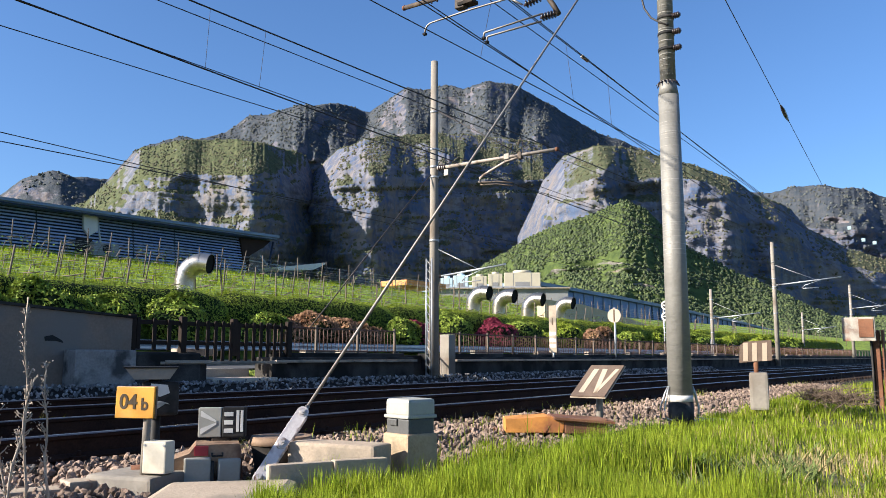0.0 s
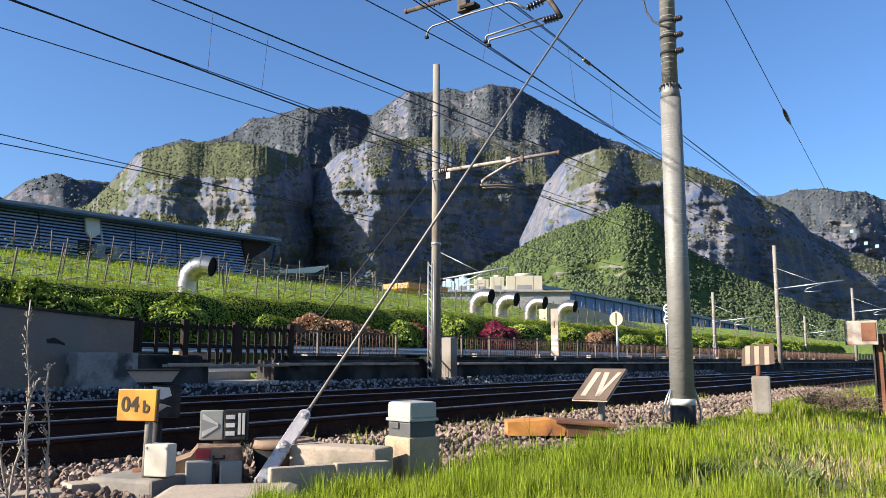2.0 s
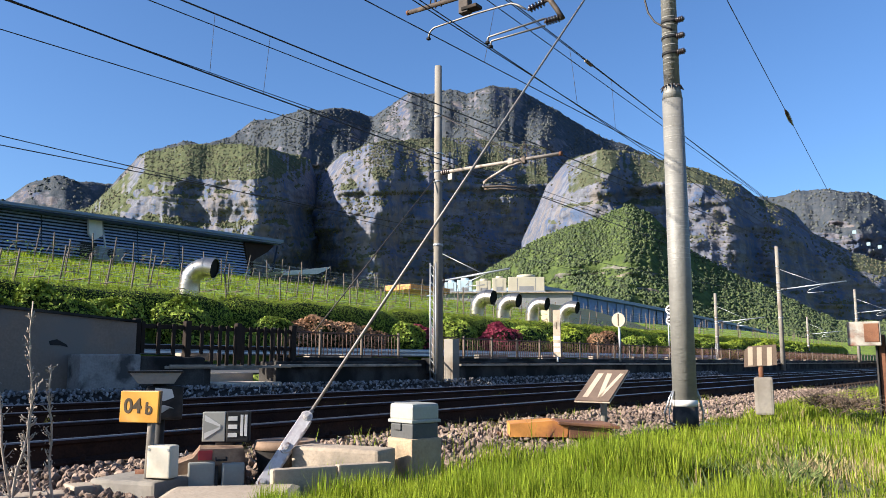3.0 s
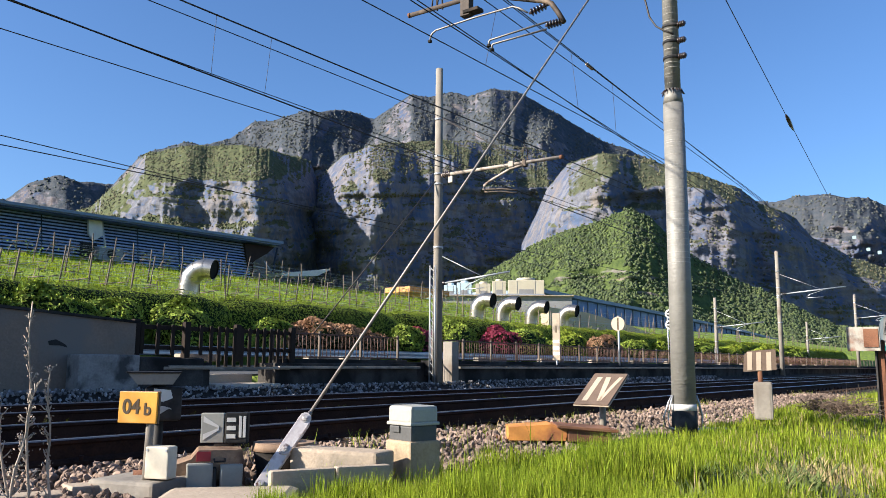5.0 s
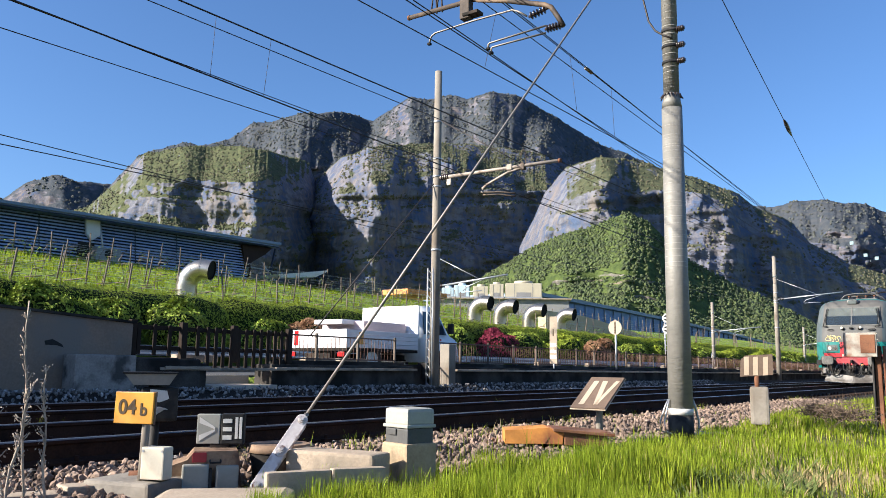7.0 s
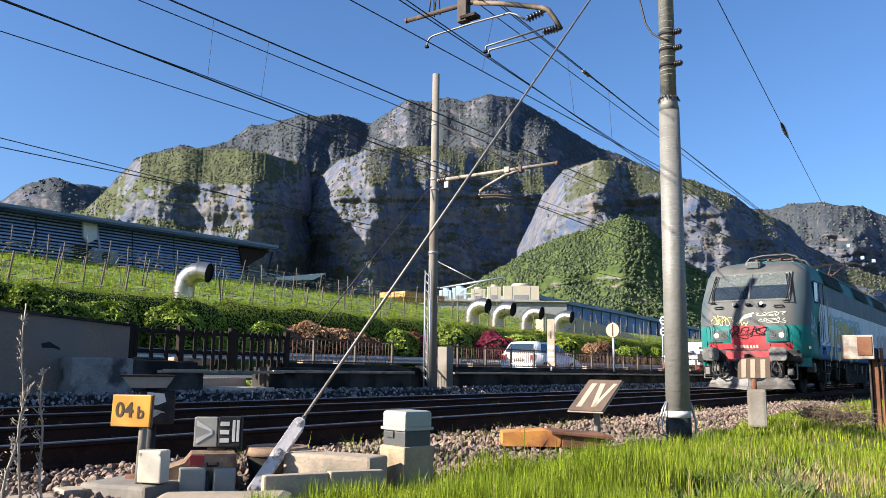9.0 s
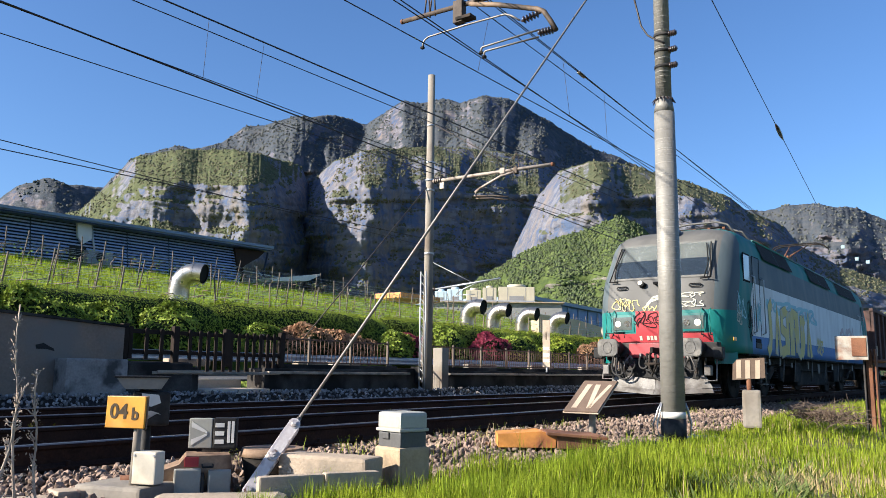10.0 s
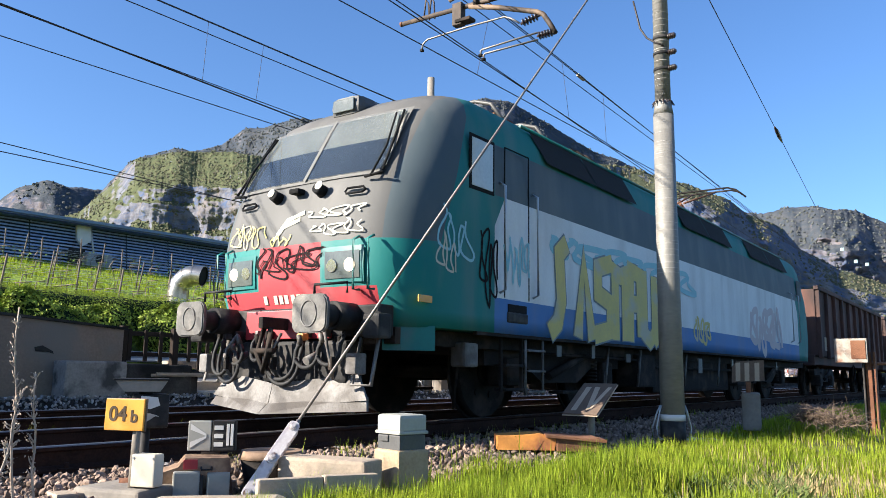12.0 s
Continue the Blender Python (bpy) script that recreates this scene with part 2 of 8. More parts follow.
def thing(name, label, category, group="", m=None):
    ob = tagged(new(name), label, category, group)
    if m is not None:
        ob.matrix_basis = m
    return ob


def block(bm, c, s, m=None, bevel=0.0, mi=0):
    """A box with centre c and size s, its edges eased."""
    r = bmesh.ops.create_cube(bm, size=1.0)["verts"]
    for v in r:
        v.co = Vector((v.co.x * s[0] + c[0], v.co.y * s[1] + c[1], v.co.z * s[2] + c[2]))
        if m is not None:
            v.co = m @ v.co
    faces = {f for v in r for f in v.link_faces}
    for f in faces:
        f.material_index = mi
    if bevel:
        bmesh.ops.bevel(bm, geom=list({e for f in faces for e in f.edges}), offset=bevel, segments=2, affect="EDGES", profile=0.6)
    return bm


def tube(bm, a, b, ra, rb=None, seg=10, mi=0, cap=True):
    a, b = Vector(a), Vector(b)
    rb = ra if rb is None else rb
    d = b - a
    r = bmesh.ops.create_cone(bm, cap_ends=cap, segments=seg, radius1=ra, radius2=rb, depth=d.length)["verts"]
    q = d.to_track_quat("Z", "Y").to_matrix().to_4x4()
    t = Matrix.Translation((a + b) / 2) @ q
    for v in r:
        v.co = t @ v.co
    for f in {f for v in r for f in v.link_faces}:
        f.material_index = mi
        f.smooth = len(f.verts) == 4
    return bm


def pipe(bm, pts, r, seg=8, mi=0, closed_ends=True):
    """A round bar swept along points."""
    pts = [Vector(p) for p in pts]
    rings = []
    for i, p in enumerate(pts):
        d = (pts[min(i + 1, len(pts) - 1)] - pts[max(i - 1, 0)]).normalized()
        s = d.cross(Vector((0.01, 0.02, 1))).normalized()
        u = s.cross(d)
        rr = r[i] if isinstance(r, (list, tuple)) else r
        rings.append([bm.verts.new(p + (s * math.cos(k * 2 * math.pi / seg) + u * math.sin(k * 2 * math.pi / seg)) * rr) for k in range(seg)])
    for a, b in zip(rings, rings[1:]):
        for k in range(seg):
            f = bm.faces.new((a[k], a[(k + 1) % seg], b[(k + 1) % seg], b[k]))
            f.smooth, f.material_index = True, mi
    if closed_ends:
        bm.faces.new(rings[0][::-1]).material_index = mi
        bm.faces.new(rings[-1]).material_index = mi
    return bm


def prism(bm, poly, axis, a, b, mi=0):
    """A flat polygon given in the two other axes, drawn out from a to b along an axis."""
    def at(p, w):
        return {"x": (w, p[0], p[1]), "y": (p[0], w, p[1]), "z": (p[0], p[1], w)}[axis]
    lo, hi = [bm.verts.new(at(p, a)) for p in poly], [bm.verts.new(at(p, b)) for p in poly]
    fs = [bm.faces.new(lo[::-1]), bm.faces.new(hi)]
    n = len(poly)
    for i in range(n):
        fs.append(bm.faces.new((lo[i], lo[(i + 1) % n], hi[(i + 1) % n], hi[i])))
    for f in fs:
        f.material_index = mi
    bmesh.ops.recalc_face_normals(bm, faces=fs)
    return bm


def B():
    return bmesh.new()


def grid_mesh(nu, nv, fn):
    """A sheet of nu by nv cells from fn(u, v) -> point."""
    vs = [fn(i / nu, j / nv) for j in range(nv + 1) for i in range(nu + 1)]
    fs = [(j * (nu + 1) + i, j * (nu + 1) + i + 1, (j + 1) * (nu + 1) + i + 1, (j + 1) * (nu + 1) + i) for j in range(nv) for i in range(nu)]
    return vs, fs


def sheet(name, vs, fs, mat, smooth=True):
    me = bpy.data.meshes.new(name)
    me.from_pydata([tuple(v) for v in vs], [], fs)
    me.materials.append(mat)
    if smooth:
        me.polygons.foreach_set("use_smooth", [True] * len(me.polygons))
    return new(name, me)


def ease(x, a, b):
    t = min(max((x - a) / (b - a), 0), 1)
    return t * t * (3 - 2 * t)


def fbm(x, y, z, octaves=4):
    return noise.fractal(Vector((x, y, z)), 1.0, 2.0, octaves)


# ---- ground, one sheet to the horizon ----
def ground_z(x, y):
    near = -0.23 + 0.2 * ease(x, 8.5, 13.5) * ease(-y, -3.6, -2.2) + 0.05 * fbm(x * 0.5, y * 0.5, 0, 3)
    z = near + (-0.24 - near) * ease(y, 3.4, 4.4)
    z += (0.27 - z) * ease(y, 12.0, 12.8)
    z += 1.43 * ease(y, 19.65, 21.2) + 0.5 * ease(y, 21.2, 24.0) + 4.2 * ease(y, 22.0, 46.0) * (0.95 + 0.05 * math.sin(x * 0.05))
    return z


def ground():
    xs = [-2500, -1200, -500, -200, -80, -40] + [-20 + i * 0.5 for i in range(120)] + [40 + i * 4 for i in range(30)] + [170, 220, 300, 450, 700, 1200, 2500, 4500]
    ys = [-2500, -900, -300, -100, -40, -15] + [-8 + i * 0.4 for i in range(85)] + [26 + i * 1.2 for i in range(20)] + [52, 60, 75, 100, 150, 300, 600, 1200, 2500, 4500]
    vs = [(x, y, ground_z(x, y)) for y in ys for x in xs]
    n = len(xs)
    fs, mi = [], []
    for j in range(len(ys) - 1):
        for i in range(n - 1):
            fs.append((j * n + i, j * n + i + 1, (j + 1) * n + i + 1, (j + 1) * n + i))
            yc = (ys[j] + ys[j + 1]) / 2
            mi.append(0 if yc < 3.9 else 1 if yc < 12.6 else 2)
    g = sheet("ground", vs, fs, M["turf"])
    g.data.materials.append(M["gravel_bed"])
    g.data.materials.append(M["meadow"])
    g.data.polygons.foreach_set("material_index", mi)
    tagged(g, "grassy ground with a gravel track bed and a green hillside", "ground", kind="structure")


ground()


# ---- mountains ----
def rock_material(name, rock_a, rock_b, wood_a, wood_b, size, limit):
    m = bpy.data.materials.new(name)
    m.use_nodes = True
    n, k = m.node_tree.nodes, m.node_tree.links
    p = n["Principled BSDF"]
    p.inputs["Roughness"].default_value = 0.95
    p.inputs["Specular IOR Level"].default_value = 0.1
    tc, geo = n.new("ShaderNodeTexCoord"), n.new("ShaderNodeNewGeometry")

    def cloud(s, stretch, detail=8, rough=0.6):
        mp, c = n.new("ShaderNodeMapping"), n.new("ShaderNodeTexNoise")
        mp.inputs["Scale"].default_value = stretch
        c.inputs["Scale"].default_value, c.inputs["Detail"].default_value, c.inputs["Roughness"].default_value = s, detail, rough
        k.new(tc.outputs["Object"], mp.inputs["Vector"])
        k.new(mp.outputs[0], c.inputs["Vector"])
        return c

    def ramp(src, p0, p1, c0, c1):
        r = n.new("ShaderNodeValToRGB")
        r.color_ramp.elements[0].position, r.color_ramp.elements[1].position = p0, p1
        r.color_ramp.elements[0].color, r.color_ramp.elements[1].color = (*c0, 1), (*c1, 1)
        k.new(src, r.inputs[0])
        return r

    strata, streak, big = cloud(8 / size, (1, 1, 3.0), 10, 0.62), cloud(14 / size, (1, 1, 0.3), 10, 0.62), cloud(1.6 / size, (1, 1, 1))
    add = n.new("ShaderNodeMath")
    add.operation = "MULTIPLY_ADD"
    add.inputs[1].default_value = 0.5
    k.new(strata.outputs[0], add.inputs[0])
    half = n.new("ShaderNodeMath")
    half.operation = "MULTIPLY"
    half.inputs[1].default_value = 0.5
    k.new(streak.outputs[0], half.inputs[0])
    k.new(half.outputs[0], add.inputs[2])
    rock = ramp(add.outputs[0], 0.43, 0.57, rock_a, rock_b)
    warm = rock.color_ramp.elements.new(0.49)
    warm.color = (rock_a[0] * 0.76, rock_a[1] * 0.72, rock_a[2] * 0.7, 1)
    wood = ramp(cloud(16 / size, (1, 1, 1), 10, 0.65).outputs[0], 0.38, 0.62, wood_a, wood_b)
    sep = n.new("ShaderNodeSeparateXYZ")
    k.new(geo.outputs["Normal"], sep.inputs[0])
    wob = n.new("ShaderNodeMath")
    wob.operation = "MULTIPLY_ADD"
    wob.inputs[1].default_value = 1.1
    k.new(big.outputs[0], wob.inputs[0])
    k.new(sep.outputs["Z"], wob.inputs[2])
    fine = n.new("ShaderNodeMath")
    fine.operation = "MULTIPLY_ADD"
    fine.inputs[1].default_value = 0.5
    k.new(strata.outputs[0], fine.inputs[0])
    k.new(wob.outputs[0], fine.inputs[2])
    cover = ramp(fine.outputs[0], limit - 0.05, limit + 0.05, (0, 0, 0), (1, 1, 1))
    cover.color_ramp.elements[0].position = min(limit / 2, 0.98)
    cover.color_ramp.elements[1].position = min(limit / 2 + 0.05, 1.0)
    scale = n.new("ShaderNodeMath")
    scale.operation = "MULTIPLY"
    scale.inputs[1].default_value = 0.5
    k.new(fine.outputs[0], scale.inputs[0])
    k.new(scale.outputs[0], cover.inputs[0])
    mix = n.new("ShaderNodeMix")
    mix.data_type = "RGBA"
    k.new(cover.outputs[0], mix.inputs[0])
    ochre = n.new("ShaderNodeMix")
    ochre.data_type = "RGBA"
    ochre.inputs[7].default_value = (rock_a[0] * 1.25, rock_a[1] * 1.02, rock_a[2] * 0.72, 1)
    k.new(ramp(cloud(5 / size, (1, 1, 0.6), 6, 0.6).outputs[0], 0.52, 0.66, (0, 0, 0), (0.75, 0.75, 0.75)).outputs[0], ochre.inputs[0])
    k.new(rock.outputs[0], ochre.inputs[6])
    k.new(ochre.outputs[2], mix.inputs[6])
    k.new(wood.outputs[0], mix.inputs[7])
    k.new(mix.outputs[2], p.inputs["Base Color"])
    bp = n.new("ShaderNodeBump")
    bp.inputs["Strength"].default_value, bp.inputs["Distance"].default_value = 1.0, size * 0.035
    k.new(add.outputs[0], bp.inputs["Height"])
    k.new(bp.outputs[0], p.inputs["Normal"])
    return m


def mountain(label, ridge, plan, d0, d1, cliff, mat, relief, seed, low=-1.0, cells=(420, 150), woods=0, tree=7.0, foliage="wood_high", ledges=2):
    """A rock face seen as bearings and heights (degrees) of its crest, from a foot at d0 to a crest at d1 metres.
    plan: bearings and setbacks in metres, which turn its faces. cliff: (start, end) of the steep part, as shares of the height."""
    pa, pb = np.array([a for a, _ in plan][::-1]), np.array([b for _, b in plan][::-1])
    az, el = [a for a, _ in ridge], [e for _, e in ridge]
    az, el = np.array(az[::-1]), np.array(el[::-1])

    def fn(u, v):
        a = az[0] + (az[-1] - az[0]) * u
        x = radians(a) * d0
        top = float(np.interp(a, az, el)) + 0.12 * fbm(a * 0.8, seed, 0, 4) + 0.05 * fbm(a * 5.0, seed, 2, 3)
        e = low + (top - low) * v
        z = d0 * math.tan(radians(e))
        c1 = min(cliff[1] + 0.11 * fbm(x / 200, seed + 7, 2, 5), 0.96)
        c0 = max(0.03, min(cliff[0] + 0.3 * fbm(x / 180, seed + 3, 1, 5), c1 - 0.1))
        if v < c0:
            g = 0.36 * v / c0
        elif v < c1:
            q = (v - c0) / (c1 - c0) * (ledges + 1) + 0.5 * fbm(x / 170, z / 300, seed + 13, 4)
            q = min(max(q, 0), ledges + 1)
            g = 0.36 + 0.2 * (math.floor(q) + 0.25 * (q % 1) + 0.75 * ease(q % 1, 0.62, 1.0)) / (ledges + 1)
        else:
            g = 0.56 + 0.44 * ((v - c1) / (1 - c1)) ** 1.2
        steep = ease(v, c0 - 0.08, c0 + 0.04) * (1 - ease(v, c1 - 0.02, c1 + 0.08))
        rough = 0.7 * fbm(x / 240, z / 300, seed, 3) + (0.4 * fbm(x / 75, z / 95, seed + 9, 6) + 0.5 * abs(fbm(x / 90, z / 420, seed + 4, 5))) * (0.3 + 0.7 * steep)
        beds = 0.24 * fbm(x / 380, z / 15 + 0.8 * fbm(x / 300, z / 120, seed + 1, 2), seed + 5, 4) * steep
        calm = min(1, v * 4) * (1 - 0.6 * ease(v, 0.88, 1.0))
        turn = a + (1.1 * fbm(x / 130, z / 110, seed + 20, 6) + 0.25 * fbm(x / 35, z / 30, seed + 22, 4)) * calm
        back = float(np.mean(np.interp([turn - 0.3, turn, turn + 0.3], pa, pb)))
        d = d0 + back + (d1 - d0) * g + relief * (rough + beds) * calm
        h = radians(a)
        return (d * math.cos(h), d * math.sin(h), 0.5 + d * math.tan(radians(e)))

    vs, fs = grid_mesh(cells[0], cells[1], fn)
    # the far side falls away behind the crest
    n, j = cells[0] + 1, cells[1]
    last = [Vector(vs[j * n + i]) for i in range(n)]
    start = len(vs)
    for p in last:
        q = Vector((p.x, p.y, 0)).normalized() * (d1 - d0) * 0.9
        vs.append((p.x + q.x, p.y + q.y, p.z * 0.5))
    fs += [(j * n + i, j * n + i + 1, start + i + 1, start + i) for i in range(cells[0])]
    ob = sheet("mountain", vs, fs, mat)
    if woods:
        woodland(vs, cells, woods, tree, seed, foliage)
    return tagged(ob, label, "mountain", kind="structure")


def woodland(vs, cells, count, tree, seed, foliage):
    """Far tree crowns, uneven clumps on the gentler parts of a slope."""
    rng = random.Random(seed)
    n = cells[0] + 1
    bm = B()
    bmesh.ops.create_icosphere(bm, subdivisions=1, radius=1.0)
    base = [v.co.copy() for v in bm.verts]
    tris = [tuple(v.index for v in f.verts) for f in bm.faces]
    bm.free()
    V, F = [], []
    tries = 0
    while len(F) < count * 20 and tries < count * 12:
        tries += 1
        i, j = rng.randrange(cells[0]), rng.randrange(int(cells[1] * 0.08), cells[1])
        a, b, c = (Vector(vs[j * n + i]), Vector(vs[j * n + i + 1]), Vector(vs[min(j + 1, cells[1]) * n + i]))
        nrm = (b - a).cross(c - a)
        if nrm.length < 1e-6:
            continue
        steep = abs(nrm.normalized().z)
        if steep < 0.6 + 0.3 * fbm(i * 0.04, j * 0.06, seed, 4):
            continue
        p = a + (b - a) * rng.random() + (c - a) * rng.random()
        s = tree * rng.uniform(0.5, 1.25)
        k = len(V)
        V += [p + Vector((v.x * s * rng.uniform(0.6, 1.1), v.y * s * rng.uniform(0.6, 1.1), s * 0.3 + v.z * s * rng.uniform(0.6, 1.2))) for v in base]
        F += [tuple(k + q for q in f) for f in tris]
    tagged(sheet("woodland", V, F, M[foliage], smooth=False), "mixed green woodland on the mountain slopes", "woodland", kind="stuff")


# Blue in the rock and far wood tones stands in for haze and shade.
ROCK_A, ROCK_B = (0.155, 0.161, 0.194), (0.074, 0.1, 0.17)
rock_near = rock_material("hazed_limestone_near", ROCK_A, ROCK_B, (0.054, 0.064, 0.036), (0.09, 0.094, 0.052), 260, 1.5)
rock_green = rock_material("hazed_limestone_ledges", ROCK_A, ROCK_B, (0.055, 0.068, 0.034), (0.1, 0.106, 0.052), 220, 1.32)
rock_far = rock_material("hazed_limestone_far", (0.15, 0.145, 0.165), (0.068, 0.09, 0.15), (0.046, 0.057, 0.072), (0.074, 0.078, 0.084), 420, 1.3)
wooded = rock_material("wooded_slope", (0.2, 0.19, 0.17), (0.12, 0.12, 0.1), (0.045, 0.065, 0.022), (0.09, 0.118, 0.033), 160, 0.95)
mountain("wooded hill on the skyline, coloured blue for haze", [(70.5, 10.2), (67.8, 10), (66, 10.2), (64.8, 11.3), (63, 12.1), (61.8, 11.8), (59.7, 11.8), (58.2, 10.9), (54.5, 9.8)], [(70, 300), (62, 0), (54, 300)],
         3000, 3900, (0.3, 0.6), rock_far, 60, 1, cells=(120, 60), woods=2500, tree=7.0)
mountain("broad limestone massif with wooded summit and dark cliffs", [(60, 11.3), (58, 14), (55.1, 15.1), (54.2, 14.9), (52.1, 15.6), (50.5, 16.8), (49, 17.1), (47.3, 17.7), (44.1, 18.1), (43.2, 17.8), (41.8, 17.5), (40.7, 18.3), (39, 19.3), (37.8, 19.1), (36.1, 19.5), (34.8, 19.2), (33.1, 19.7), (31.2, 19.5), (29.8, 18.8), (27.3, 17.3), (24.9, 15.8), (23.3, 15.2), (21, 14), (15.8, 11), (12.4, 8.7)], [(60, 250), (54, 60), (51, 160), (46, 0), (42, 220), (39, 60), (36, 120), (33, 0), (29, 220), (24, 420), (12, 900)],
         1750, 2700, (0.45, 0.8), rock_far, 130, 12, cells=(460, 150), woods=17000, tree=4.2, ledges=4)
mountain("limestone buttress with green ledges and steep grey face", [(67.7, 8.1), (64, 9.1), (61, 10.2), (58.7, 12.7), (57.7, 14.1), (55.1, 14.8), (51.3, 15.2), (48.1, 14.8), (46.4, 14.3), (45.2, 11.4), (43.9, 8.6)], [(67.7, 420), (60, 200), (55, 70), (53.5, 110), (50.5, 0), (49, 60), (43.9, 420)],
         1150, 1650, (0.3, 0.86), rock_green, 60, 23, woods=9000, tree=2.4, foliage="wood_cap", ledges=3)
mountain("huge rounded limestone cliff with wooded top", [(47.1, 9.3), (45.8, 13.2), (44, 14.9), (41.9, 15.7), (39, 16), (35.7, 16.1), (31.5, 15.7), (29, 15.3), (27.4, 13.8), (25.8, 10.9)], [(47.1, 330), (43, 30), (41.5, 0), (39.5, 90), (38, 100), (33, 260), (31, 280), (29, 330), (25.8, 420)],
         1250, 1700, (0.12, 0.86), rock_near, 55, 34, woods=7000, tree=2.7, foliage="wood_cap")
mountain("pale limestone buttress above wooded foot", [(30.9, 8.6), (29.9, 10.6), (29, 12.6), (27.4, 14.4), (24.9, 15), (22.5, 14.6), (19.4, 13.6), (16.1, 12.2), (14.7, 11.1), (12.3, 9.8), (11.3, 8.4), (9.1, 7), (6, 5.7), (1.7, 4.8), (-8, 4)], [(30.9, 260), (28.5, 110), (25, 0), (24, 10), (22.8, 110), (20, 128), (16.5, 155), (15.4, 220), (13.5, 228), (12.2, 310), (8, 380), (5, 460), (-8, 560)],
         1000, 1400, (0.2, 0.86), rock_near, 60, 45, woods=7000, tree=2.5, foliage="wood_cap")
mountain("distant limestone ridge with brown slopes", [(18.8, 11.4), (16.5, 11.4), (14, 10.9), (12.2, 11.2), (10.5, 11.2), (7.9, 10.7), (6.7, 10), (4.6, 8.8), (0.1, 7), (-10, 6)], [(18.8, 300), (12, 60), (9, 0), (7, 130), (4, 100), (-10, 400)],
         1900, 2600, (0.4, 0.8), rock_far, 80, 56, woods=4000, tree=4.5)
FOOT = [(36.2, 3.5), (34.1, 6.1), (33.1, 6.8), (31.9, 7.5), (29.8, 8.7), (27.8, 9.5), (25.3, 10.2), (23.3, 11.0), (21.8, 10.4), (20.5, 9.0), (18.8, 7.4), (16.3, 5.9), (13.6, 4.5), (10.3, 2.6), (5.0, 2.5)]
mountain("wooded green foothill with small crags", FOOT, [(34.5, 120), (31, 50), (29, 45), (27, 15), (25, 25), (23.4, 0), (21, 20), (19, 20), (16, 60), (8, 120)],
         520, 860, (0.5, 0.62), wooded, 50, 67, cells=(320, 130), woods=24000, tree=1.9, foliage="wood_far")

# ---- tracks ----
GAUGE = 0.7525
NEAR, FAR = 6.14, 9.28
RAIL = [(-0.075, -0.17), (0.075, -0.17), (0.075, -0.155), (0.012, -0.13), (0.012, -0.045), (0.036, -0.03), (0.036, -0.008), (0.028, 0.0), (-0.028, 0.0), (-0.036, -0.008), (-0.036, -0.03), (-0.012, -0.045), (-0.012, -0.13), (-0.075, -0.155)]


def rail(y, parent, x0=-30, x1=400):
    bm = prism(B(), [(y + a, b) for a, b in RAIL], "x", x0, x1)
    for f in bm.faces:
        c = f.calc_center_median()
        if c.z > -0.012 and f.normal.z > 0.4:
            f.material_index = 1
    return part("rail", bm, [M["rail"], M["railtop"]], parent)


def track(y, label):
    t = tagged(thing("railway_track", label, "railway track"), kind="structure")
    rail(y - GAUGE, t), rail(y + GAUGE, t)
    bm = block(B(), (0, 0, 0), (0.24, 2.55, 0.14), bevel=0.012)
    first = part("sleeper", bm, M["sleeper"], t)
    first.location = (-6, y, -0.245)
    clip = B()
    for s in (-1, 1):
        for d in (-0.1, 0.1):
            block(clip, (0, s * GAUGE + d, 0.085), (0.1, 0.07, 0.03), bevel=0.005)
            tube(clip, (0, s * GAUGE + d, 0.09), (0, s * GAUGE + d, 0.135), 0.016, seg=6)
    fc = part("rail_fastening", clip, M["rail"], first)
    for i in range(1, 95):
        o = new("sleeper", first.data)
        o.parent, o.location = t, (-6 + i * 0.6, y + random.uniform(-0.02, 0.02), -0.245)
        if i < 60:
            c = new("rail_fastening", fc.data)
            c.parent = o
    return t


track(NEAR, "near railway track with rusty rails on dark sleepers")
track(FAR, "second railway track with rusty rails in dark ballast")


# ---- platform, walls, road ----
def slab(name, c, s, mat, label, category, bevel=0.01, kind="structure"):
    return tagged(part(name, block(B(), c, s, bevel=bevel), mat), label, category, kind=kind)


wl = prism(B(), [(-25, -0.1), (7.55, -0.1), (7.55, 1.16), (5.3, 1.29), (-25, 2.9)], "y", 11.92, 12.14)
tagged(part("wall_left", wl, M["wall"]), "long grey rendered retaining wall with sloping top", "wall", kind="structure")
cap = prism(B(), [(-25, 2.9), (5.3, 1.292), (7.6, 1.162), (7.6, 1.2), (5.3, 1.335), (-25, 2.95)], "y", 11.88, 12.18)
tagged(part("wall_coping", cap, M["concrete_old"]), "dark coping along the retaining wall", "coping", kind="structure")
tagged(part("wall_patch", prism(B(), [(6.1, 0.83), (6.22, 0.86), (6.38, 0.78), (6.4, 0.74), (6.28, 0.77), (6.12, 0.77)], "y", 11.912, 11.925), M["black"]), "dark chipped patch in the wall render", "patch")
slab("wall_footing", (-8.9, 11.78, 0.16), (28, 0.34, 0.62), M["wall_pale"], "pale old concrete footing under the wall", "footing", 0.03)
slab("wall_footing", (6.91, 11.72, 0.21), (1.02, 0.36, 0.86), M["wall_pale"], "stained grey concrete block at the end of the wall", "footing", 0.03)
slab("wall_footing", (8.08, 11.76, 0.2), (1.26, 0.3, 0.8), M["concrete_old"], "dark broken concrete block beside the wall", "footing", 0.04)
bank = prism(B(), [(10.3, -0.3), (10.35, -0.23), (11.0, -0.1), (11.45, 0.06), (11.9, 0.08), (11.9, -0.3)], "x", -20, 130)
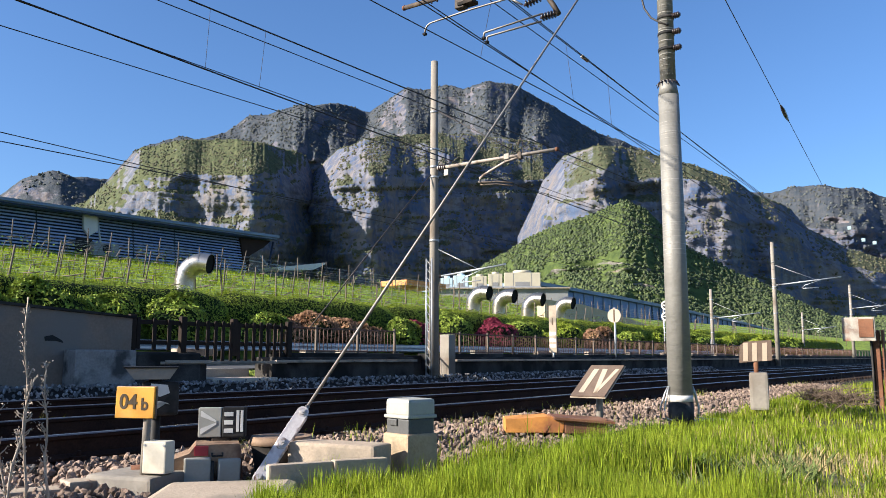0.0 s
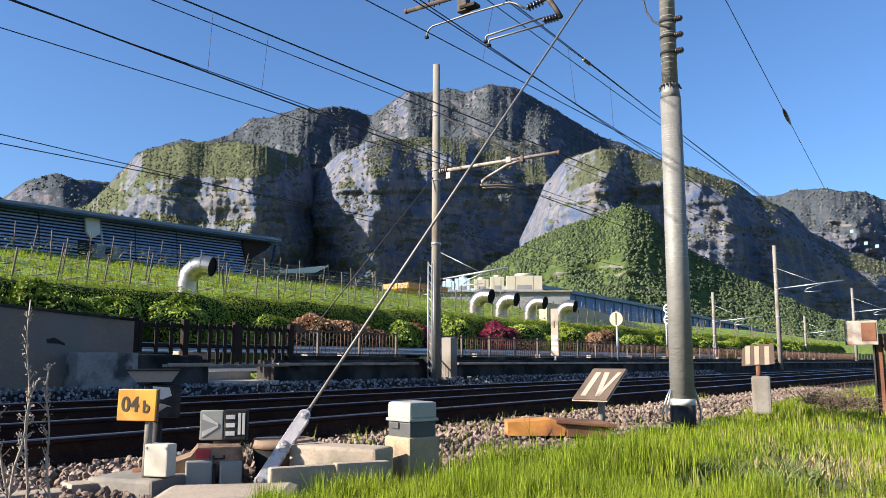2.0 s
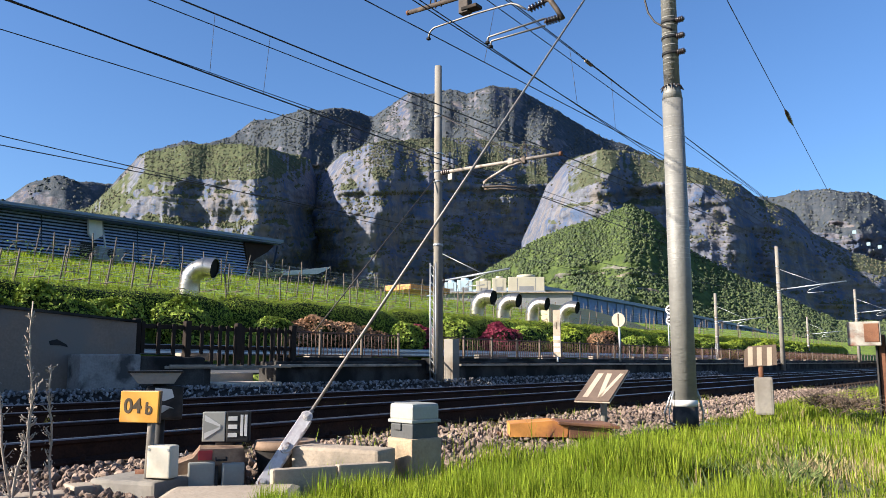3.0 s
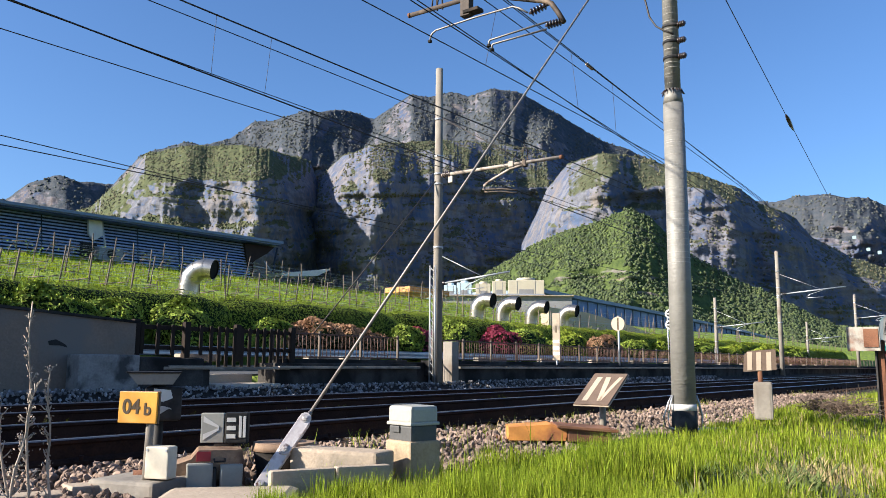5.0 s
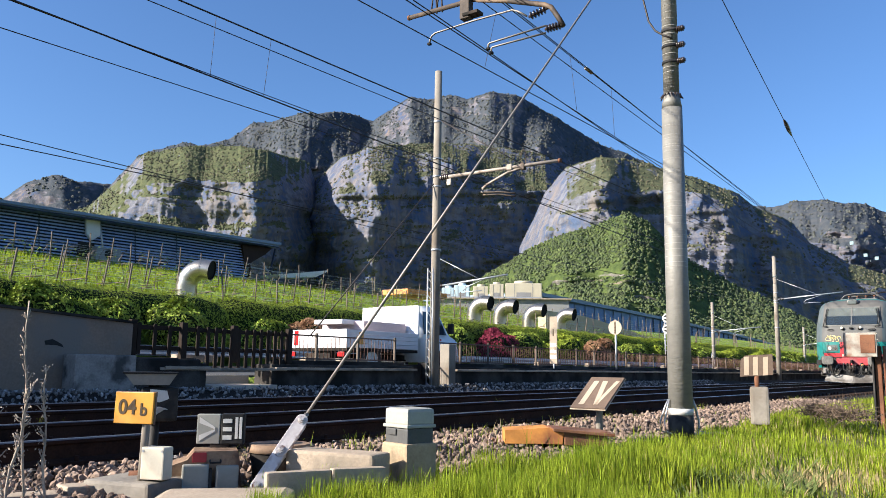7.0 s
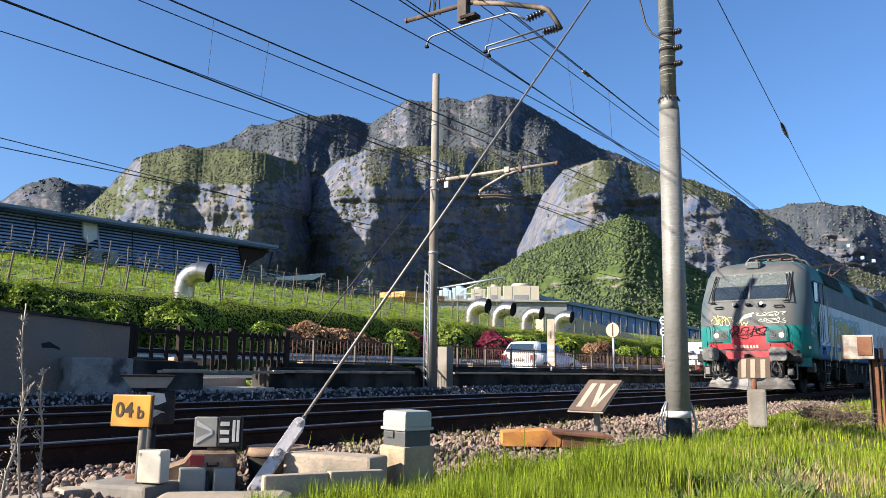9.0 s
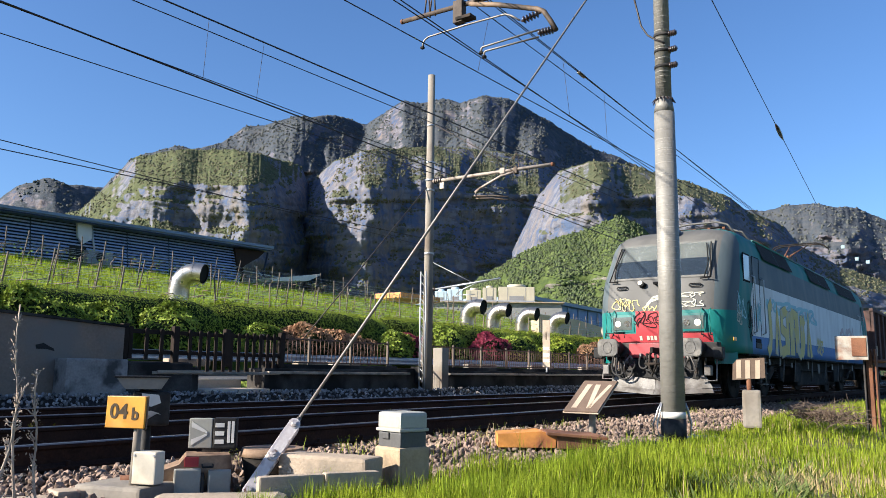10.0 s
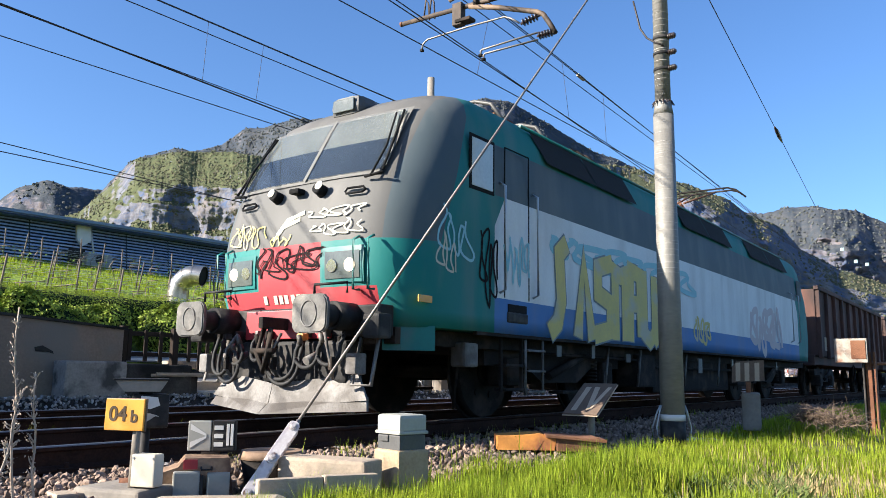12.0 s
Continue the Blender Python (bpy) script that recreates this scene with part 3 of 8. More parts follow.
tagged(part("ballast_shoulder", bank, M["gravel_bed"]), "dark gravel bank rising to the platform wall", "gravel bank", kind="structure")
for x0, x1 in ((7.98, 8.9), (10.4, 14.75), (16.35, 130)):
    slab("platform_wall", ((x0 + x1) / 2, 11.95, 0.22), (x1 - x0, 0.5, 0.62), M["concrete_old"], "stained dark concrete platform edge wall", "platform", 0.015)
    n = max(1, round((x1 - x0) / 2.2))
    for i in range(min(n, 40)):
        w = (x1 - x0) / n
        slab("platform_slab", (x0 + w * (i + 0.5), 11.86, 0.447), (w - 0.015, 0.56, 0.055), M["concrete"], "weathered concrete edge slab", "slab", 0.012)
slab("platform_slab", (9.3, 11.66, 0.43), (2.8, 0.12, 0.05), M["concrete"], "weathered concrete edge slab", "slab", 0.012)
slab("path", (9.65, 12.0, 0.05), (1.5, 0.95, 0.2), M["dust"], "pale dusty concrete path in the platform gap", "path", 0.02)
slab("path", (9.65, 12.72, 0.21), (1.7, 0.5, 0.2), M["dust"], "pale dusty path rising to the road", "path", 0.02)
slab("platform_wall", (15.55, 12.5, 0.2), (1.9, 0.1, 0.75), M["concrete_old"], "stained dark concrete platform edge wall", "platform", 0.015)
slab("plinth", (73, 12.42, 0.42), (114, 0.3, 0.4), M["concrete_old"], "dark low concrete plinth carrying the railing", "plinth", 0.015)
slab("plinth", (8.45, 12.42, 0.42), (1.3, 0.3, 0.4), M["concrete_old"], "dark low concrete plinth under the fence", "plinth", 0.015)
slab("plinth", (13.05, 12.42, 0.42), (4.1, 0.3, 0.4), M["concrete_old"], "dark low concrete plinth carrying the railing", "plinth", 0.015)
slab("road", (150, 16.2, 0.24), (420, 6.6, 0.12), M["asphalt"], "asphalt road behind the railing", "road", 0.0)
slab("kerb", (150, 19.6, 0.33), (420, 0.2, 0.26), M["concrete"], "pale concrete kerb along the road", "kerb", 0.02)


# ---- masts, poles and overhead line ----
def wire(label, a, b, r=0.008, x0=-12, x1=70, sag=0.0):
    """A straight wire through two points, from x0 to x1."""
    a, b = Vector(a), Vector(b)
    d = (b - a) / (b.x - a.x)
    pts = []
    for i in range(9):
        s = i / 8
        p = a + d * (x0 + (x1 - x0) * s - a.x)
        p.z -= sag * (1 - (2 * s - 1) ** 2)
        pts.append(p)
    return tagged(part("overhead_wire", pipe(B(), pts, r, 6), M["wire"]), label, "wire")


wire("contact wire over the near track", (7.43, 6.66, 5.2), (16.99, 6.5, 5.2))
wire("contact wire over the near track", (7.62, 6.16, 5.2), (14.67, 6.49, 5.2))
wire("contact wire over the near track", (7.67, 6.09, 5.2), (14.73, 6.54, 5.2))
wire("messenger wire over the near track", (10.51, 6.47, 6.4), (17.93, 6.86, 6.4), 0.009)
wire("messenger wire over the near track", (10.3, 6.76, 6.4), (18.5, 7.08, 6.4), 0.008)
wire("messenger wire over the near track", (10.44, 6.53, 6.42), (18.9, 6.93, 6.42), 0.008)
wire("contact wire over the far track", (4.85, 11.44, 5.2), (14.51, 11.1, 5.2), 0.008)
wire("contact wire over the far track", (4.53, 10.4, 5.2), (14.1, 10.79, 5.2), 0.013)
wire("contact wire over the far track", (4.61, 10.44, 5.2), (13.75, 10.52, 5.2), 0.007)
wire("messenger wire over the far track", (7.31, 10.79, 6.4), (13.88, 10.62, 6.4), 0.014)
wire("messenger wire over the far track", (6.99, 11.22, 6.4), (14.4, 11.02, 6.4), 0.009)
wire("thin line beyond the road", (7.83, 17.76, 5.2), (16.93, 17.26, 5.2), 0.012)
wire("thin line beyond the road", (9.25, 21.03, 6.3), (22.7, 21.85, 6.3), 0.013)


def dropper(a, b):
    tagged(part("dropper", pipe(B(), [a, b], 0.004, 5), M["wire"]), "thin vertical dropper wire between the overhead wires", "wire")


def arm_gear(t, y0, z0, way, reach):
    """A cantilever: tube, stay, registration arm and insulators; from (0, y0, z0) in the direction way along y."""
    end = (0, y0 + way * reach, z0 + 0.28)
    part("cantilever_tube", tube(B(), (0, y0, z0), end, 0.035), M["galv"], t)
    part("stay", tube(B(), (0, y0, z0 + 1.15), (0, y0 + way * reach * 0.62, z0 + 0.2), 0.014, seg=6), M["galv"], t)
    bm = B()
    for i in range(5):
        tube(bm, (0, y0 + way * (0.12 + i * 0.05), z0 + 0.02), (0, y0 + way * (0.14 + i * 0.05), z0 + 0.022), 0.075, 0.05)
    part("insulator", bm, M["insul"], t)
    q = [(0, y0 + way * reach * 0.72, z0 + 0.2), (0, y0 + way * reach * 0.45, z0 - 0.08), (0, y0 + way * reach * 0.4, z0 - 0.22), (0, y0 + way * reach * 0.42, z0 - 0.26), (0, y0 + way * reach * 0.66, z0 - 0.24)]
    part("registration_arm", pipe(B(), q, 0.018, 6), M["galv"], t)


def mast(x, y, top, base, r, label, reach=3.0, z_arm=5.4, lattice=False, way=-1, gear=True):
    t = thing("catenary_mast", label, "mast", "masts along the tracks", pose(x, y, 0))
    bm = tube(B(), (0, 0, base), (0, 0, top), r, r * 0.72, 14)
    part("pole", bm, M["mast"], t)
    for z in (top * 0.42, top * 0.62, z_arm - 0.1, z_arm + 0.35, z_arm + 1.3):
        part("band", tube(B(), (0, 0, z), (0, 0, z + 0.05), r * (1.06 - 0.28 * z / top) + 0.004, seg=14), M["galv"], t)
    if lattice:
        for s in (-1, 1):
            part("lattice_leg", tube(B(), (-0.2, s * 0.08, base), (-0.2, s * 0.08, z_arm * 0.55), 0.02, seg=6), M["galv"], t)
        la = B()
        for i in range(14):
            z = base + i * (z_arm * 0.55 - base) / 14
            tube(la, (-0.2, -0.08, z), (-0.2, 0.08, z + 0.18), 0.008, seg=5)
        part("lattice_bracing", la, M["galv"], t)
    if gear:
        arm_gear(t, 0.1 * way, z_arm, way, reach)
    return t


MAST_X, MAST_Y = 15.3, 11.52
mast(MAST_X, MAST_Y, 7.9, 0.0, 0.125, "tall weathered concrete catenary mast beside the platform", 2.6, 5.25, True, gear=False)


def mast_arm():
    """The cantilever over the far track, a part of its own on the tall mast."""
    t = thing("cantilever", "weathered steel cantilever arm with hangers over the far track", "cantilever", "", pose(MAST_X, 0, 0))
    part("arm_tube", tube(B(), (0, 11.45, 5.14), (0, 8.12, 5.1), 0.042, seg=12), M["arm_pale"], t)
    part("arm_end", tube(B(), (0, 8.14, 5.1), (0, 8.08, 5.1), 0.05, seg=12), M["rust"], t)
    part("stay", tube(B(), (0, 11.42, 6.6), (0, 9.1, 5.16), 0.012, seg=6), M["wire"], t)
    part("drop_arm", pipe(B(), [(0, 9.02, 5.07), (0, 9.45, 5.02), (0, 10.05, 4.79), (0, 10.17, 4.72), (0, 10.19, 4.64), (0, 10.12, 4.6)], 0.03, 10), M["arm_pale"], t)
    part("registration_arm", pipe(B(), [(0, 10.15, 4.62), (0, 9.7, 4.58), (0, 9.26, 4.49)], 0.02, 8), M["arm_brown"], t)
    part("registration_arm", pipe(B(), [(0, 10.15, 4.56), (0, 9.7, 4.52), (0, 9.26, 4.42)], 0.016, 8), M["arm_brown"], t)
    part("hanger", pipe(B(), [(0, 9.1, 5.12), (0, 9.12, 5.4), (0, 9.05, 5.5), (0, 8.98, 5.4), (0, 8.99, 5.12)], 0.016, 7), M["arm_brown"], t)
    part("clamp", block(B(), (0, 9.4, 5.12), (0.12, 0.14, 0.14), bevel=0.02), M["arm_pale"], t)
    part("clamp", block(B(), (0, 9.05, 5.09), (0.12, 0.1, 0.16), bevel=0.02), M["arm_brown"], t)
    part("weight_tag", block(B(), (0, 11.15, 5.0), (0.04, 0.12, 0.16), bevel=0.01), M["cream"], t, "small cream plate")
    rod = part("insulator", tube(B(), (0, 11.4, 5.14), (0, 11.1, 5.14), 0.03), M["insul"], t)
    for j in range(4):
        part("shed", tube(B(), (0, 11.36 - j * 0.06, 5.14), (0, 11.34 - j * 0.06, 5.14), 0.075, 0.05, 14), M["insul"], rod)


mast_arm()
mast(24.05, 18.2, 5.3, 0.3, 0.13, "short grey catenary mast with double leg beyond the road", 3.2, 3.55, True)
mast(47.5, 11.5, 7.1, -0.2, 0.14, "slender grey catenary mast further along the track", 3.4, 4.6)
mast(57.2, 18.2, 5.4, 0.3, 0.14, "short grey catenary mast with double leg beyond the road", 3.2, 3.3, True)
mast(74, 11.9, 6.6, -0.2, 0.14, "slender grey catenary mast far along the track", 3.4, 4.6)
mast(93, 19.8, 5.4, 0.3, 0.14, "far grey catenary mast beyond the road", 3.2, 3.5, True)
tagged(part("guy_wire", pipe(B(), [(MAST_X, MAST_Y, 5.1), (12.05, 12.4, 1.15)], 0.014, 6), M["wire"]), "dark guy wire from the mast down to the railing", "wire")

POLE_X, POLE_Y = 8.92, 3.23


def near_pole():
    t = thing("steel_pole", "tall grey tapered steel pole with white ring at its foot", "pole", "", pose(POLE_X, POLE_Y, 0))
    bm = B()
    tube(bm, (0, 0, -0.3), (0, 0, 3.6), 0.137, 0.119, 28)
    tube(bm, (0, 0, 3.6), (0, 0, 3.78), 0.119, 0.093, 28)
    tube(bm, (0, 0, 3.78), (0, 0, 9.2), 0.093, 0.08, 28)
    part("shaft", bm, M["pole"], t, "grey galvanised shaft in two widths", smooth=True)
    z = 1.7
    while z < 4.9:
        rr = (0.137 - 0.005 * z if z < 3.58 else 0.0925 if z > 3.8 else 0) + 0.0006
        if rr > 0.01:
            part("weld_ring", tube(B(), (0, 0, z), (0, 0, z + random.uniform(0.002, 0.006)), rr, rr, 20), M["weld"], t)
        z += random.uniform(0.025, 0.13)
    part("white_ring", tube(B(), (0, 0, 0.03), (0, 0, 0.1), 0.14, 0.1395, 28), M["white"], t, "white painted ring")
    part("black_foot", tube(B(), (0, 0, -0.28), (0, 0, 0.03), 0.141, 0.1395, 28), M["black"], t, "black tarred foot")
    bm = B()
    for k in range(16):
        a = k * 2 * math.pi / 16
        tube(bm, (0.1 * math.cos(a), 0.1 * math.sin(a), 3.77), (0.135 * math.cos(a), 0.135 * math.sin(a), 3.7 + 0.02 * (k % 3)), 0.012, 0.003, 5)
    part("sealing_collar", bm, M["insul"], t)
    for i in range(3):
        z = 4.15 + i * 0.2
        part("band", tube(B(), (0, 0, z), (0, 0, z + 0.035), 0.1, seg=20), M["black"], t)
        rod = part("insulator", tube(B(), (-0.02, -0.09, z + 0.02), (-0.02, -0.19, z + 0.02), 0.02), M["insul"], t)
        for j in range(4):
            part("shed", tube(B(), (-0.02, -0.1 - j * 0.022, z + 0.02), (-0.02, -0.112 - j * 0.022, z + 0.02), 0.04, 0.03), M["insul"], rod)
    # cables at the foot
    for j, (a, reach) in enumerate(((2.5, 0.05), (2.3, 0.08), (5.3, 0.04), (5.6, 0.06))):
        c, d = math.cos(a), math.sin(a)
        q = [(0.14 * c, 0.14 * d, 0.2), ((0.15 + reach * 0.4) * c, (0.15 + reach * 0.4) * d, 0.12), ((0.16 + reach) * c, (0.16 + reach) * d, -0.04), ((0.15 + reach) * c, (0.15 + reach) * d, -0.15), ((0.2 + reach) * c + 0.1, (0.2 + reach) * d - 0.12, -0.19), (0.3 + 0.1 * j, -0.32 + 0.03 * j, -0.17), (0.55 + 0.05 * j, -0.4 + 0.04 * j, -0.2)]
        part("earth_cable", pipe(B(), q, 0.009, 7), M["galv"], t, "pale grey earth cable")
    # cantilever over the near track
    part("cantilever_tube", tube(B(), (0, 0.1, 5.7), (-0.1, 3.98, 5.75), 0.034, seg=14), M["arm_brown"], t, "brown weathered steel tube")
    part("tube_cap", tube(B(), (-0.1, 3.96, 5.75), (-0.1, 4.0, 5.75), 0.038, seg=14), M["rust"], t)
    part("upper_tube", tube(B(), (0, 0.1, 6.7), (-0.1, 3.1, 5.88), 0.026), M["arm_brown"], t)
    part("drop_bracket", block(B(), (-0.1, 2.93, 5.62), (0.12, 0.16, 0.34), bevel=0.015), M["arm_brown"], t)
    part("drop_plate", block(B(), (-0.1, 2.82, 5.5), (0.16, 0.26, 0.05), pose(0, 0, 0, 0, 0, 0), 0.01), M["dark"], t)
    for yy in (3.36, 3.46):
        part("hanger", pipe(B(), [(-0.1, yy, 5.68), (-0.1, yy + 0.02, 5.95), (-0.1, yy + 0.07, 6.02), (-0.1, yy + 0.1, 5.75)], 0.012, 6), M["arm_brown"], t)
    for yy in (2.35, 2.6):
        part("tube_clamp", tube(B(), (-0.1, yy, 5.725), (-0.1, yy + 0.06, 5.725), 0.05, seg=14), M["dark"], t)
    part("drop_arm", pipe(B(), [(-0.1, 2.75, 5.7), (-0.1, 2.28, 5.56), (-0.1, 1.66, 5.33), (-0.1, 1.56, 5.27), (-0.1, 1.46, 5.11), (-0.1, 1.38, 4.96)], 0.035, 10), M["arm_brown"], t)
    for q in ([(-0.1, 3.59, 5.24), (-0.1, 3.575, 5.32), (-0.1, 3.54, 5.36), (-0.1, 3.48, 5.385), (-0.1, 2.8, 5.4), (-0.1, 2.16, 5.39), (-0.1, 2.06, 5.34), (-0.1, 1.93, 5.24)],
              [(-0.1, 2.55, 4.92), (-0.1, 2.55, 4.985), (-0.1, 2.53, 5.0), (-0.1, 1.64, 5.03)], [(-0.1, 2.5, 4.85), (-0.1, 2.5, 4.915), (-0.1, 2.48, 4.93), (-0.1, 1.64, 4.93)]):
        part("registration_arm", pipe(B(), q, 0.014, 8), M["rod"], t)
        part("wire_clip", block(B(), q[0], (0.05, 0.05, 0.035), bevel=0.006), M["dark"], t)
    for (ya, za, yb, zb) in ((1.9, 5.22, 1.6, 5.27), (1.65, 4.98, 1.38, 4.98)):
        rod = part("insulator", tube(B(), (-0.1, ya, za), (-0.1, yb, zb), 0.018), M["insul"], t)
        for j in range(5):
            f, g = 0.15 + j * 0.16, 0.19 + j * 0.16
            part("shed", tube(B(), (-0.1, ya + (yb - ya) * f, za + (zb - za) * f), (-0.1, ya + (yb - ya) * g, za + (zb - za) * g), 0.055, 0.035, 14), M["insul"], rod)
    part("jumper", pipe(B(), [(-0.1, 0.3, 5.1), (-0.1, 0.26, 4.91), (-0.1, 0.22, 4.72), (-0.1, 0.14, 4.58), (-0.1, 0.04, 4.5), (-0.08, -0.06, 4.44)], 0.012, 6), M["wire"], t)


near_pole()
# guy rod from a concrete block up to the pole
ANCHOR = Vector((3.17, 3.67, -0.2))
HEAD = Vector((POLE_X, POLE_Y, 6.42))


def guy_rod():
    t = thing("guy_rod", "long steel guy rod with pale bolted clevis plates", "guy rod")
    d = (HEAD - ANCHOR).normalized()
    part("rod", tube(B(), ANCHOR + d * 0.48, HEAD, 0.0105, seg=8), M["rod"], t)
    side = d.cross(Vector((0, 0, 1))).normalized()
    up = side.cross(d)
    rot = Matrix((d, side, up)).transposed().to_4x4()
    # two links of rounded plates in pairs, bolted together
    for k, (lo, hi, gap) in enumerate(((-0.02, 0.29, 0.03), (0.23, 0.53, 0.042))):
        m = Matrix.Translation(ANCHOR + d * (lo + hi) / 2) @ rot @ pose(0, 0, 0, -48, 0, 0)
        half, wide = (hi - lo) / 2, 0.036
        outline = [(half - wide + wide * math.cos(a), wide * math.sin(a)) for a in [radians(-90 + 22.5 * q) for q in range(9)]]
        outline += [(-x, -y) for x, y in outline]
        for w in (-gap, gap):
            bm = prism(B(), outline, "z", w - 0.007, w + 0.007)
            bmesh.ops.bevel(bm, geom=[e for e in bm.edges if abs(e.verts[0].co.z - e.verts[1].co.z) < 1e-6], offset=0.002, segments=1, affect="EDGES")
            for v in bm.verts:
                v.co += Vector((0, 0, 1)) * 0.003 * fbm(v.co.x * 14, v.co.y * 14, k + w * 9, 2)
                v.co = m @ v.co
            part("clevis_plate", bm, M["clevis"], t, "pale flaking painted clevis plate")
        for x in (-half + 0.04, half - 0.04):
            bm = tube(B(), m @ Vector((x, 0, -gap - 0.03)), m @ Vector((x, 0, gap + 0.03)), 0.012, seg=10)
            for w in (-gap - 0.02, gap + 0.006):
                tube(bm, m @ Vector((x, 0, w)), m @ Vector((x, 0, w + 0.014)), 0.021, 0.02, 6)
            for w in (-gap - 0.009, gap + 0.006):
                tube(bm, m @ Vector((x, 0, w)), m @ Vector((x, 0, w + 0.003)), 0.027, seg=14)
            part("bolt", bm, M["clevis_bolt"], t, "painted hexagon bolt")
    part("thimble", tube(B(), ANCHOR + d * 0.44, ANCHOR + d * 0.56, 0.02, 0.014, 10), M["rod"], t)


guy_rod()


# ---- the train ----
def painted(name, rules, base, rough=0.68, dirt=(0.2, 0.19, 0.17)):
    """Paint laid out by object coordinates: each rule is (colour, [(sx, sy, sz, limit)]) and holds where every sx*x+sy*|y|+sz*z > limit."""
    m = material(name, base, tuple(c * 0.9 for c in base), rough, scale=1.5, fine=30, bump=0.05)
    n, k = m.node_tree.nodes, m.node_tree.links
    p = n["Principled BSDF"]
    noise_out = p.inputs["Base Color"].links[0].from_socket
    tc, sep, ab = n.new("ShaderNodeTexCoord"), n.new("ShaderNodeSeparateXYZ"), n.new("ShaderNodeMath")
    k.new(tc.outputs["Object"], sep.inputs[0])
    ab.operation = "ABSOLUTE"
    k.new(sep.outputs["Y"], ab.inputs[0])

    def maths(op, a, b, c=None):
        q = n.new("ShaderNodeMath")
        q.operation = op
        for i, v in enumerate((a, b, c)):
            if v is None:
                continue
            if isinstance(v, (int, float)):
                q.inputs[i].default_value = v
            else:
                k.new(v, q.inputs[i])
        return q.outputs[0]

    out = noise_out
    for colour, tests in rules:
        mask = None
        for sx, sy, sz, limit in tests:
            s = maths("MULTIPLY", sep.outputs["X"], sx)
            s = maths("MULTIPLY_ADD", ab.outputs[0], sy, s)
            s = maths("MULTIPLY_ADD", sep.outputs["Z"], sz, s)
            g = maths("GREATER_THAN", s, limit)
            mask = g if mask is None else maths("MULTIPLY", mask, g)
        mix = n.new("ShaderNodeMix")
        mix.data_type = "RGBA"
        k.new(mask, mix.inputs[0])
        k.new(out, mix.inputs[6])
        mix.inputs[7].default_value = (*colour, 1)
        out = mix.outputs[2]
    grime = n.new("ShaderNodeTexNoise")
    mp = n.new("ShaderNodeMapping")
    mp.inputs["Scale"].default_value = (1.0, 1.0, 0.25)
    grime.inputs["Scale"].default_value, grime.inputs["Detail"].default_value = 2.6, 9
    k.new(tc.outputs["Object"], mp.inputs["Vector"])
    k.new(mp.outputs[0], grime.inputs["Vector"])
    r = n.new("ShaderNodeMapRange")
    r.inputs[1].default_value, r.inputs[2].default_value, r.inputs[4].default_value = 0.45, 0.85, 0.45
    k.new(grime.outputs[0], r.inputs[0])
    mix = n.new("ShaderNodeMix")
    mix.data_type = "RGBA"
    k.new(r.outputs[0], mix.inputs[0])
    k.new(out, mix.inputs[6])
    mix.inputs[7].default_value = (*dirt, 1)
    k.new(mix.outputs[2], p.inputs["Base Color"])
    return m


GREY, GREEN, WHITE, BLUE, RED, SLATE = (0.08, 0.078, 0.072), (0.006, 0.145, 0.13), (0.68, 0.69, 0.68), (0.055, 0.15, 0.37), (0.34, 0.025, 0.032), (0.06, 0.08, 0.088)
LEN = 19.4
LIVERY = painted("engine_paint", [
    (SLATE, [(0, 0, 1, 2.52)]),
    (BLUE, [(0, 0, -1, -1.36)]),
    (GREEN, [(0, 0, 1, 3.13), (0, 0, -1, -3.72)]),
    (SLATE, [(0, 0, 1, 3.7)]),
    (GREEN, [(-1, 0, 0.61, -0.92), (0, 0, -1, -2.52)]),
    (GREEN, [(-1, 0, 0, -2.24)]),
    (GREEN, [(1, 0, 0.61, LEN - 0.92 + 0.0), (0, 0, -1, -2.52)]),
    (GREEN, [(1, 0, 0, LEN - 2.24)]),
    (GREY, [(-1, 0, 0.36, -0.56), (0, 0, 1, 1.83)]),
    (SLATE, [(-1, 0, 0.36, -0.56), (0, 0, 1, 1.83), (0, 1, 0, 1.16)]),
    (RED, [(-1, 0, 0, -0.74), (0, 0, -1, -1.36), (0, -1, 0, -1.12), (0, 0, 1, 1.14)]),
    (RED, [(-1, 0, 0, -0.74), (0, 0, -1, -1.83), (0, -1, 0, -0.46)]),
], WHITE)
